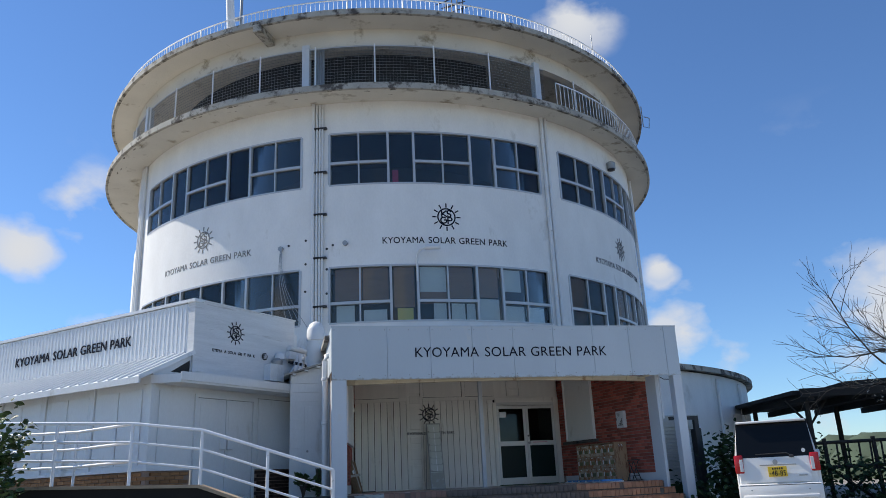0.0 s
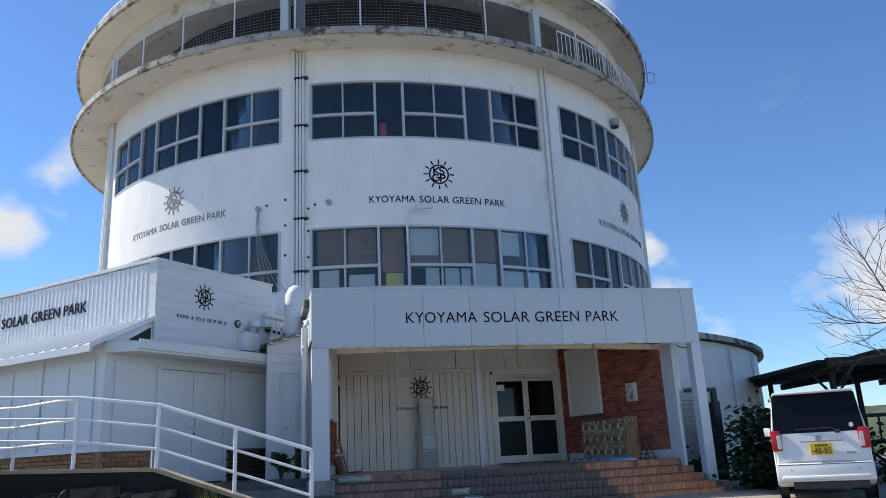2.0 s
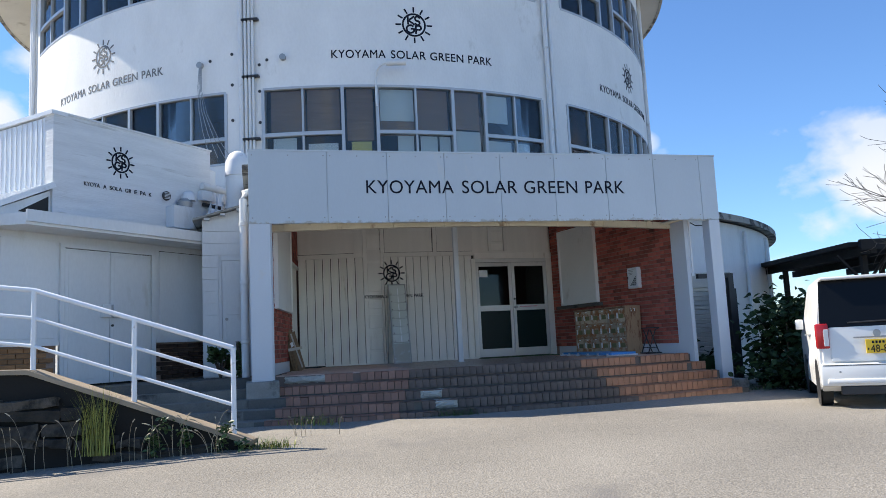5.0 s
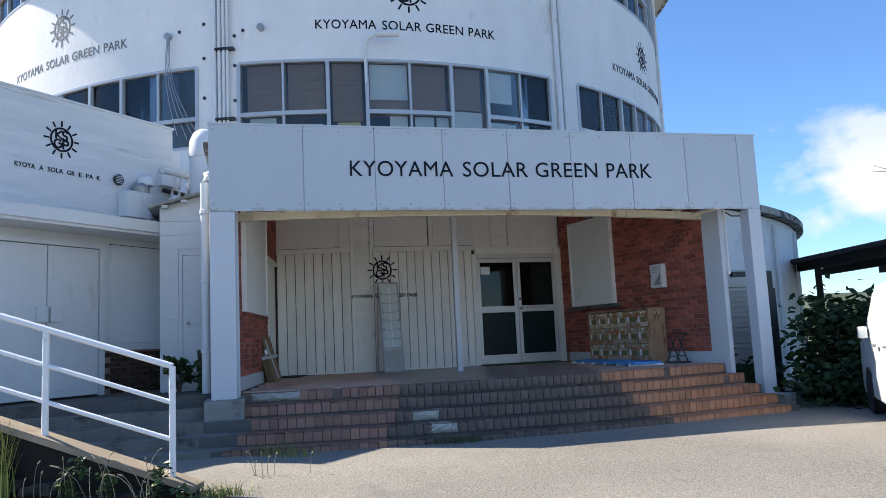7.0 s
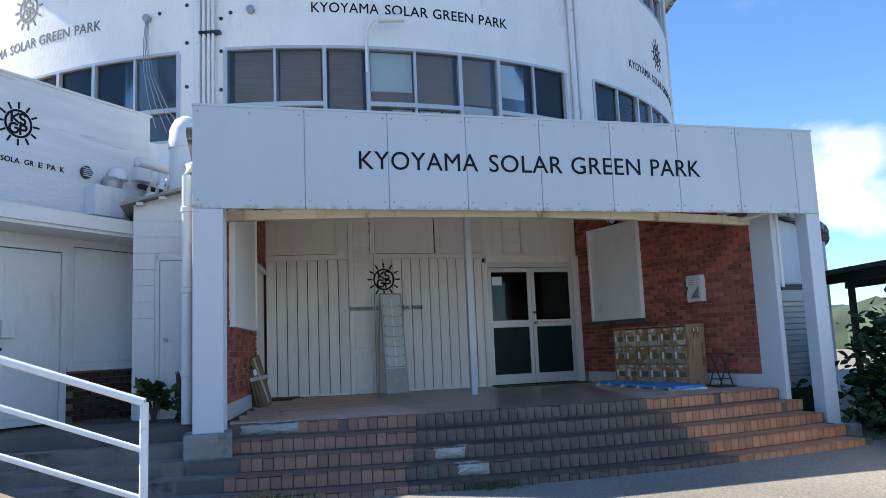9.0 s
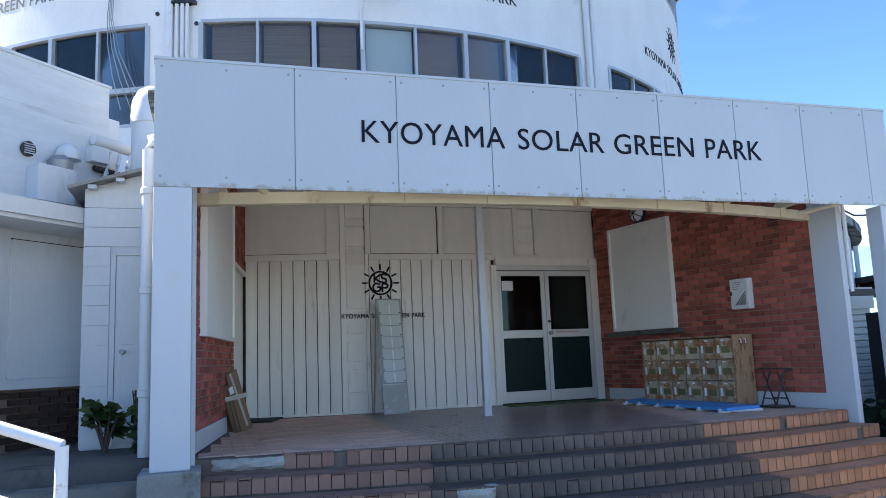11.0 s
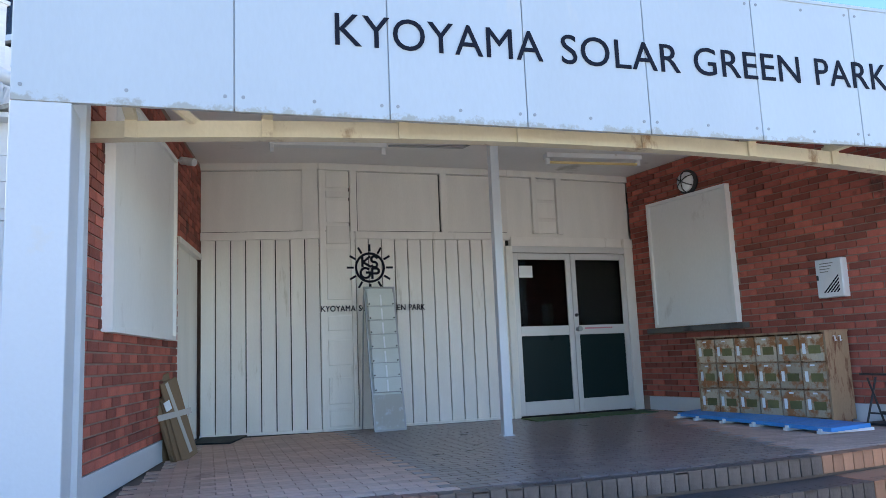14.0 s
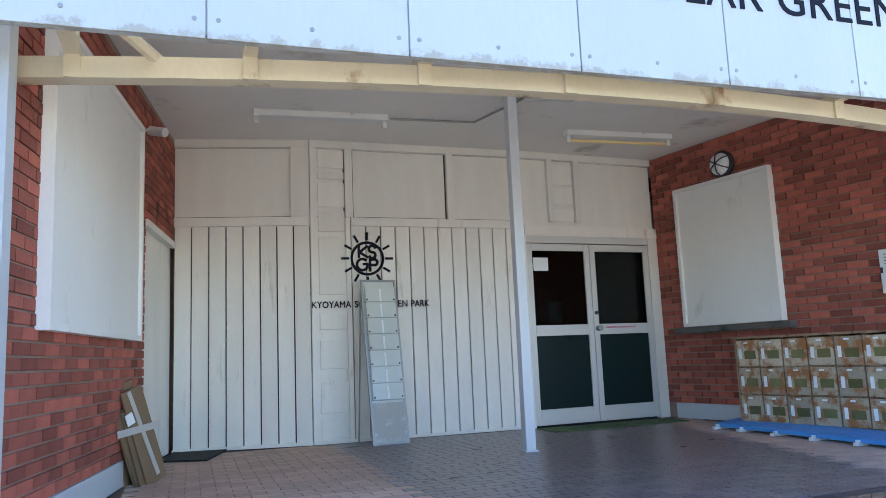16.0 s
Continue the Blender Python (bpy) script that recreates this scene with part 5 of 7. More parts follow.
# shed between annex and porch
shed = thing("service_shed", PORCH, "narrow white boarded shed with a panelled door", "shed")
SV = 1.85
part("wall", made_box(-0.77, 0.1, SV + 0.02, SV + 1.3, 1.9, 4.5), M_ANNEX, shed)
part("gable", prism(bmesh.new(), [(-0.77, SV + 0.02), (0.1, SV + 0.02), (0.1, SV + 1.3), (-0.77, SV + 1.3)], 4.5, lambda x, y: 4.62 + 0.32 * (x + 0.77)), M_ANNEX, shed)
n = 13
for k in range(n):
    z0 = 2.0 + 0.2 * k
    if z0 > 4.55:
        break
    top = min(z0 + 0.195, 4.6)
    if z0 > 3.95:
        part("weatherboard", made_box(-0.78, 0.1, SV, SV + 0.025, z0, top), M_ANNEX, shed)
    else:
        part("weatherboard", made_box(-0.78, -0.53, SV, SV + 0.025, z0, top), M_ANNEX, shed)
sdoor = part("door", made_box(-0.47, 0.08, SV - 0.005, SV + 0.02, 2.05, 3.9, bevel=0.004), M_ANNEX, shed, "pale blue-white door")
part("upper_panel", made_box(-0.41, 0.05, SV - 0.012, SV - 0.005, 3.0, 3.82, bevel=0.004), M_ANNEX, sdoor)
part("lower_panel", made_box(-0.41, 0.05, SV - 0.012, SV - 0.005, 2.12, 2.9, bevel=0.004), M_ANNEX, sdoor)
part("knob", tube(bmesh.new(), [(-0.4, SV - 0.005, 2.93), (-0.4, SV - 0.06, 2.93)], 0.025, 10), M_GREY, sdoor, smooth=True)
part("door_frame", made_box(-0.52, -0.475, SV - 0.015, SV + 0.02, 2.0, 3.95), M_ANNEX, shed)
part("door_frame", made_box(-0.52, 0.1, SV - 0.015, SV + 0.02, 3.905, 3.95), M_ANNEX, shed)
bm = bmesh.new()
slope = [[bm.verts.new((u, v, 4.60 + 0.30 * (u + 0.77) + dz)) for u, v in ((-0.92, SV - 0.16), (0.22, SV - 0.16), (0.22, SV + 1.4), (-0.92, SV + 1.4))] for dz in (0.0, 0.035)]
bm.faces.new(list(reversed(slope[0]))), bm.faces.new(slope[1])
for i in range(4):
    bm.faces.new((slope[0][i], slope[0][(i + 1) % 4], slope[1][(i + 1) % 4], slope[1][i]))
shed_roof = part("roof", bm, M_PLINTH, shed, "thin grey sheet roof")
for k in range(4):
    part("batten_end", made_box(-0.74 + 0.26 * k, -0.66 + 0.26 * k, SV - 0.13, SV + 0.02, 4.575 + 0.078 * k, 4.612 + 0.078 * k), M_COLUMN, shed_roof)
pipe = thing("downpipe", PORCH, "white rainwater pipe beside the porch column", "pipe")
part("pipe", tube(bmesh.new(), [(-0.09, 0.75, 2.0), (-0.09, 0.75, 4.72), (-0.07, 0.77, 4.82), (0.04, 0.8, 4.86)], 0.06, 12), M_PIPE, pipe, smooth=True)
for z in (2.5, 3.4, 4.3):
    part("collar", lathe(bmesh.new(), [(0.06, z), (0.072, z + 0.01), (0.072, z + 0.06), (0.06, z + 0.07)], (-0.09, 0.75), 14), M_PIPE, pipe, smooth=True)
tank = thing("roof_ventilator", PORCH, "white domed ventilator pipe above the shed roof", "ventilator")
part("pipe", lathe(bmesh.new(), [(0.21, 4.72), (0.21, 5.45), (0.225, 5.46), (0.225, 5.52)], (-0.2, 2.4), 24), M_PIPE, tank, smooth=True)
part("dome", lathe(bmesh.new(), [(0.225, 5.52), (0.21, 5.72), (0.15, 5.85), (0.06, 5.91), (0.005, 5.92)], (-0.2, 2.4), 24), M_PIPE, tank, smooth=True)

# ---- terrace, retaining wall and its stairs ----
terrace = single("pavement", prism(bmesh.new(), [(-14, 13.15), (-5.0, 13.15), (-5.0, 15.58), (-1.9, 16.39), (-1.6, 19.5), (-14, 24)], 0.8, 1.985), M_STEP, label="weathered concrete terrace in front of the annex", category="terrace", kind="structure")
M_SIDESTEP = mat("side_step_concrete", (0.20, 0.19, 0.165), 0.92, var=0.3, scale=3.0, fine=45, bump=0.5, stain=(0.07, 0.066, 0.058), stain_amount=0.6, stain_scale=2.4)
stairs = thing("side_stairs", None, "weathered concrete side stairs beside the retaining wall", "stairs", "structure")
for k, z in enumerate((1.85, 1.72, 1.595, 1.47)):
    y = 15.75 - 0.35 * k
    part("tread", prism(bmesh.new(), [(-4.98, y - 0.515), (-1.86 + 0.09 * k, y + 0.297 + 0.023 * k), (-1.86 + 0.09 * k, 16.3), (-4.98, 15.57)], 0.8, z), M_SIDESTEP, stairs, "rough grey concrete step")


def wall_top(x):
    return 2.30 + (-0.03 * (x + 3.95) if x < -3.95 else -0.355 * (x + 3.95))


retain = thing("retaining_wall", None, "dark mossy rubble retaining wall with a sloping coping", "wall", "structure")
bm = bmesh.new()
prism(bm, [(-13, 12.97), (-3.95, 12.97), (-3.95, 13.16), (-13, 13.16)], 0.4, lambda x, y: wall_top(x) - 0.05)
prism(bm, [(-3.95, 12.97), (-1.62, 12.97), (-1.62, 13.16), (-3.95, 13.16)], 0.4, lambda x, y: wall_top(x) - 0.05)
part("core", bm, M_STONEBED, retain)
for x0, x1 in ((-13, -3.95), (-3.95, -1.6)):
    bm = bmesh.new()
    lo = [bm.verts.new((x, y, wall_top(x) - 0.05)) for x, y in ((x0, 12.93), (x1, 12.93), (x1, 13.2), (x0, 13.2))]
    hi = [bm.verts.new(v.co + Vector((0, 0, 0.05))) for v in lo]
    bm.faces.new(list(reversed(lo))), bm.faces.new(hi)
    for i in range(4):
        bm.faces.new((lo[i], lo[(i + 1) % 4], hi[(i + 1) % 4], hi[i]))
    part("coping", bm, M_COPING, retain, "weathered tan coping")
rng = random.Random(11)
for r in range(9):
    z = 0.72 + 0.15 * r
    x = -9.5 + rng.uniform(0, 0.3)
    while x < -1.75:
        w = rng.choice((0.16, 0.24, 0.36, 0.5, 0.66, 0.8)) * rng.uniform(0.85, 1.15)
        h = rng.uniform(0.07, 0.14)
        zz = z + rng.uniform(-0.04, 0.03)
        if zz + h < wall_top(x + w) - 0.12 and zz + h > ground_z(x, 12.9) - 0.05 and rng.random() < 0.8:
            b = made_box(-w / 2 + 0.008, w / 2 - 0.008, -0.06, 0.03, -h / 2, h / 2)
            bmesh.ops.subdivide_edges(b, edges=b.edges[:], cuts=3, use_grid_fill=True)
            for v in b.verts:
                v.co += noise.noise_vector(v.co * 7 + Vector((x * 3, z * 5, 3))) * 0.035 + noise.noise_vector(v.co * 19 + Vector((x, z, 1))) * 0.014
            share("stone", mesh_of("stone", b, M_STONE), retain, pose(x + w / 2, 12.97 - rng.uniform(0, 0.04), zz + h / 2, 0, rng.uniform(-6, 6), 0))
        x += w

# handrail
rail = thing("handrail", None, "white tubular steel handrail with three bars", "railing")
RX = (-1.81, -2.87, -3.96, -5.13, -6.40, -7.65, -8.9)


def rail_z(x, k):
    top = 3.15 - 0.335 * (x + 3.96) if x > -3.96 else (3.15 - 0.137 * (x + 3.96) if x > -5.13 else 3.31 - 0.045 * (x + 5.13))
    return top - 0.30 * k


for x in RX:
    part("post", tube(bmesh.new(), [(x, 13.06, wall_top(x) - 0.06), (x, 13.06, rail_z(x, 0))], 0.028, 10), M_RAIL, rail, smooth=True)
for k in range(3):
    part("bar", tube(bmesh.new(), [(x, 13.06, rail_z(x, k)) for x in RX], 0.027 if k == 0 else 0.02, 10), M_RAIL, rail, smooth=True)
rail2 = thing("handrail", None, "white tubular steel handrail with three bars", "railing")
for x in (-6.6, -7.9, -9.2):
    part("post", tube(bmesh.new(), [(x, 14.1, 1.98), (x, 14.1, 3.3)], 0.026, 10), M_RAIL, rail2, smooth=True)
for k in range(3):
    part("bar", tube(bmesh.new(), [(-5.13, 13.10, 3.31 - 0.3 * k), (-6.6, 14.1, 3.3 - 0.3 * k), (-9.4, 14.3, 3.3 - 0.3 * k)], 0.024, 10), M_RAIL, rail2, smooth=True)

# ---- things in the porch ----
def locker():
    t = thing("shoe_locker", PORCH @ pose(WR(3.22) - 0.40, 3.22, FLOOR, 0, 0, math.degrees(math.atan2(-1, 0.185))), "worn wooden locker with eighteen small doors against the brick wall", "locker")
    W, D, H = 1.65, 0.34, 0.87
    part("side", made_box(0, 0.018, 0, D, 0.03, H), M_PLY, t)
    part("side", made_box(W - 0.02, W, 0, D, 0.03, H), M_PLY, t)
    part("top", made_box(-0.01, W + 0.01, -0.01, D, H, H + 0.02), M_PLY, t)
    part("bottom", made_box(0.018, W - 0.02, 0, D, 0.03, 0.05), M_PLY, t)
    part("back", made_box(0.018, W - 0.02, D - 0.012, D, 0.05, H), M_PLY, t)
    for x in (0.03, W - 0.09):
        part("foot", made_box(x, x + 0.06, 0.02, D - 0.02, 0.0, 0.03), M_PLY, t)
    cw, rh = (W - 0.04) / 6, (H - 0.06) / 3
    for i in range(1, 6):
        part("divider", made_box(0.02 + i * cw - 0.006, 0.02 + i * cw + 0.006, 0.012, D - 0.012, 0.05, H), M_PLY, t)
    for j in range(1, 3):
        part("shelf", made_box(0.02, W - 0.02, 0.02, D - 0.012, 0.05 + j * rh - 0.006, 0.05 + j * rh + 0.006), M_PLY, t)
    for i in range(6):
        for j in range(3):
            x0, z0 = 0.02 + i * cw + 0.008, 0.05 + j * rh + 0.008
            x1, z1 = x0 + cw - 0.016, z0 + rh - 0.016
            d = part("door", made_box(x0, x1, -0.004, 0.010, z0, z1, bevel=0.002), M_LOCKDOOR, t, "rust-stained little door")
            part("window", made_box(x0 + 0.09, x1 - 0.03, -0.006, -0.0042, z0 + 0.07, z0 + 0.15), M_LOCKWIN, d)
            part("card", made_box(x0 + 0.025, x0 + 0.06, -0.008, -0.0042, z0 + 0.07, z0 + 0.17), M_PAPER, d)
            part("number", made_box(x0 + 0.09, x0 + 0.14, -0.007, -0.0042, z1 - 0.035, z1 - 0.018), M_PAPER, d)
    for y in (0.12, 0.2):
        part("hook", tube(bmesh.new(), [(W, y, 0.83), (W + 0.02, y, 0.83), (W + 0.02, y, 0.78), (W + 0.035, y, 0.79)], 0.006, 5), M_PAPER, t)


M_LOCKWIN = mat("locker_window", (0.16, 0.15, 0.055), 0.35, var=0.25, scale=8, bump=0, rnd=0.3)
locker()

duck = thing("duckboard", PORCH, "bright blue plastic duckboard lying in front of the lockers", "duckboard")
for k in range(6):
    u = 5.97 + 0.09 * k
    part("slat", prism(bmesh.new(), [(u + 0.02 * 1, 0.95 + 0.02 * k), (u + 0.095, 0.95 + 0.02 * k), (u + 0.135, 3.2 + 0.05 * k), (u + 0.06, 3.2 + 0.05 * k)], FLOOR + 0.025, FLOOR + 0.06), M_BLUE, duck)
for v in (1.05, 1.45, 1.9, 2.35, 2.8, 3.15):
    part("foot", made_box(5.975, 6.55, v, v + 0.05, FLOOR, FLOOR + 0.025), M_PAPER, duck)
    part("clip", made_box(5.955 + 0.016 * v, 5.985 + 0.016 * v, v, v + 0.03, FLOOR, FLOOR + 0.045), M_PAPER, duck)

trolley = thing("folding_trolley", PORCH, "black folded hand trolley standing by the skirting", "trolley")
for v in (1.12, 1.36):
    part("leg", tube(bmesh.new(), [(6.80, v, FLOOR + 0.02), (6.98, v + 0.02, FLOOR + 0.43)], 0.010, 6), M_DARK, trolley)
    part("leg", tube(bmesh.new(), [(7.02, v + 0.02, FLOOR + 0.02), (6.86, v, FLOOR + 0.43)], 0.010, 6), M_DARK, trolley)
part("handle", tube(bmesh.new(), [(6.98, 1.12, FLOOR + 0.43), (6.97, 1.0, FLOOR + 0.45), (6.88, 1.0, FLOOR + 0.46), (6.88, 1.46, FLOOR + 0.46)], 0.011, 6), M_DARK, trolley)
part("crossbar", tube(bmesh.new(), [(6.84, 1.12, FLOOR + 0.11), (6.84, 1.36, FLOOR + 0.11)], 0.009, 6), M_DARK, trolley)
part("crossbar", tube(bmesh.new(), [(6.98, 1.12, FLOOR + 0.11), (6.98, 1.36, FLOOR + 0.11)], 0.009, 6), M_DARK, trolley)
part("base", made_box(6.80, 7.04, 1.08, 1.42, FLOOR + 0.005, FLOOR + 0.025), M_DARK, trolley)

# first-aid style cabinet on the brick wall
bh = math.degrees(math.atan2(-1, 0.185))
cab = thing("wall_cabinet", PORCH @ pose(WR(1.89) - 0.085, 1.89, 3.21, 0, 0, bh), "small white wall cabinet with a black striped mark", "cabinet")
part("body", made_box(0, 0.29, 0.0, 0.085, 0, 0.39, bevel=0.006), M_ANNEX, cab)
part("door", made_box(0.005, 0.285, -0.012, 0.0, 0.005, 0.385, bevel=0.004), M_ANNEX, cab)
part("latch", made_box(0.012, 0.03, -0.022, -0.012, 0.18, 0.23), M_DARK, cab)
for k in range(5):
    x = 0.07 + 0.035 * k
    bm = bmesh.new()
    vs = [bm.verts.new(c) for c in ((x, -0.0135, 0.05), (x + 0.02, -0.0135, 0.05), (0.25 + 0.0 * k, -0.0135, 0.05 + (0.25 - x) * 1.0 - 0.02), (0.25, -0.0135, 0.05 + (0.25 - x) * 1.0))]
    f = bm.faces.new(vs)
    bmesh.ops.solidify(bm, geom=[f], thickness=0.001)
    part("stripe", bm, M_BLACK, cab)
for k in range(4):
    part("print", made_box(0.05, 0.2 - 0.02 * k, -0.0135, -0.012, 0.34 - 0.028 * k, 0.348 - 0.028 * k), M_FADED, cab)

# leaflet stand leaning back in front of the emblem
stand = thing("leaflet_stand", PORCH @ pose(2.93, 4.05, FLOOR, 0, 0, 8), "tall grey leaflet stand with clear empty pockets", "stand")
LEAN = Matrix.Rotation(radians(-8.5), 4, "X")
W, H = 0.38, 1.64


def lean(ob):
    ob.matrix_basis = LEAN
    return ob


for x in (-W / 2, W / 2 - 0.02):
    lean(part("upright", made_box(x, x + 0.02, -0.012, 0.012, 0.0, H), M_GREY, stand))
lean(part("top_bar", made_box(-W / 2 + 0.02, W / 2 - 0.02, -0.012, 0.012, H - 0.02, H), M_GREY, stand))
lean(part("bottom_bar", made_box(-W / 2 + 0.02, W / 2 - 0.02, -0.012, 0.012, 0.0, 0.02), M_GREY, stand))
lean(part("back_sheet", made_box(-W / 2 + 0.02, W / 2 - 0.02, 0.004, 0.01, 0.02, H - 0.02), M_ACRYL, stand, "pale backing board"))
lean(part("foot_panel", made_box(-W / 2 + 0.02, W / 2 - 0.02, -0.01, 0.003, 0.02, 0.40), M_FASCIA, stand, "blank pale panel"))
for k in range(7):
    z = 0.43 + 0.163 * k
    pk = lean(part("pocket", made_box(-W / 2 + 0.03, W / 2 - 0.03, -0.035, -0.03, z, z + 0.155), M_ACRYL, stand, "clear plastic pocket"))
    part("ledge", made_box(-W / 2 + 0.03, W / 2 - 0.03, -0.035, 0.003, z - 0.007, z - 0.002), M_GREY, pk)
    for x in (-W / 2 + 0.045, W / 2 - 0.045):
        part("stud", tube(bmesh.new(), [(x, -0.035, z + 0.02), (x, -0.043, z + 0.02)], 0.009, 8), M_DARK, pk)
    # white strip paints a highlight down the middle of the pocket
    part("glint_strip", made_box(-0.01, 0.01, -0.037, -0.0355, z, z + 0.13), M_PAPER, pk)
for x in (-W / 2 - 0.01, W / 2 - 0.02):
    part("rear_leg", tube(bmesh.new(), [(x + 0.01, 0.235, H * 0.93), (x - 0.0, 0.36, 0.0)], 0.009, 6), M_GREY, stand)

# flattened cardboard boxes against the left wall
boxes = thing("flattened_cardboard", PORCH @ pose(0.80, 2.85, FLOOR, 0, 0, 58), "bundle of flattened cardboard boxes taped together against the bricks", "cardboard")
rng = random.Random(5)
for k in range(7):
    w, h = rng.uniform(0.18, 0.28), rng.uniform(0.55, 0.76)
    o = part("sheet", made_box(-w / 2, w / 2, -0.008, 0.008, 0, h, bevel=0.003), M_CARD, boxes)
    o.matrix_basis = pose(rng.uniform(-0.04, 0.04), -0.05 + 0.024 * k, 0.004, -9 + 1.2 * k, rng.uniform(-23, -14), rng.uniform(-3, 3))
o = part("tape", made_box(-0.24, 0.24, -0.075, -0.07, 0.36, 0.41), M_TAPE, boxes)
o.matrix_basis = pose(-0.1, 0.01, 0.0, -9, -4, 0)
o = part("tape", made_box(-0.02, 0.02, -0.078, -0.073, 0.05, 0.7), M_TAPE, boxes)
o.matrix_basis = pose(0.05, 0.01, 0, -9, -20, 0)
o = part("label", made_box(-0.12, -0.04, -0.078, -0.072, 0.42, 0.5), M_PAPER, boxes)
o.matrix_basis = pose(0, 0.01, 0.05, -9, -18, 0)

single("door_mat", prism(bmesh.new(), [(0.86, 4.0), (1.22, 3.85), (1.42, 4.58), (0.93, 4.66)], FLOOR + 0.002, FLOOR + 0.018), M_RUBBER, PORCH, "thin black rubber mat in the corner", "mat")
single("door_mat", made_box(4.62, 5.45, 3.92, 4.36, FLOOR + 0.002, FLOOR + 0.014, bevel=0.003), M_GREEN, PORCH, "worn green mat before the glass door", "mat")
single("door_mat", made_box(5.50, 6.30, 4.0, 4.40, FLOOR + 0.002, FLOOR + 0.014, bevel=0.003), M_GREEN, PORCH, "worn green mat before the glass door", "mat")

# ---- right of the porch ----
store = thing("storage_unit", PORCH @ pose(7.72, 1.55, 0, 0, 0, 0), "grey roller-shutter storage unit beside the porch", "shed")
part("body", made_box(0.0, 1.15, 0.06, 0.9, 1.2, 3.45), M_RENDER, store)
part("hood", made_box(0.0, 1.15, -0.02, 0.06, 3.17, 3.45), M_SHUTTER, store)
for k in range(15):
    z = 1.90 + 0.085 * k
    part("slat", made_box(0.04, 1.1, 0.02, 0.055, z, z + 0.08, bevel=0.012), M_SHUTTER, store)
part("lower_door", made_box(0.04, 1.1, 0.03, 0.058, 1.3, 1.89), M_DLEAF, store, "dark green lower panel")
frame_post = thing("dark_gate_post", PORCH @ pose(8.47, 1.0, 0), "dark steel gate frame beside the porch", "gate")
part("post", made_box(-0.05, 0.05, -0.05, 0.05, 1.2, 3.38), M_DARK, frame_post)
part("top_bar", made_box(-0.65, -0.05, -0.04, 0.04, 3.3, 3.38), M_DARK, frame_post)
part("leaf", made_box(0.05, 0.11, -0.02, 0.35, 1.3, 3.1), M_DARK, frame_post)
single("downpipe", tube(bmesh.new(), [(7.30, 0.34, 4.36), (7.335, 0.355, 4.24), (7.345, 0.36, 4.12), (7.345, 0.36, 3.3)], 0.022, 8), M_PIPE, PORCH, "thin white pipe down the porch pilaster", "pipe", smooth=True)
single("hanging_cable", tube(bmesh.new(), [(7.36, 0.35, 4.22), (7.43, 0.3, 4.16), (7.52, 0.24, 4.15), (7.60, 0.19, 4.18)], 0.010, 6), M_DARK, PORCH, "black cable slung under the canopy corner", "cable", smooth=True)

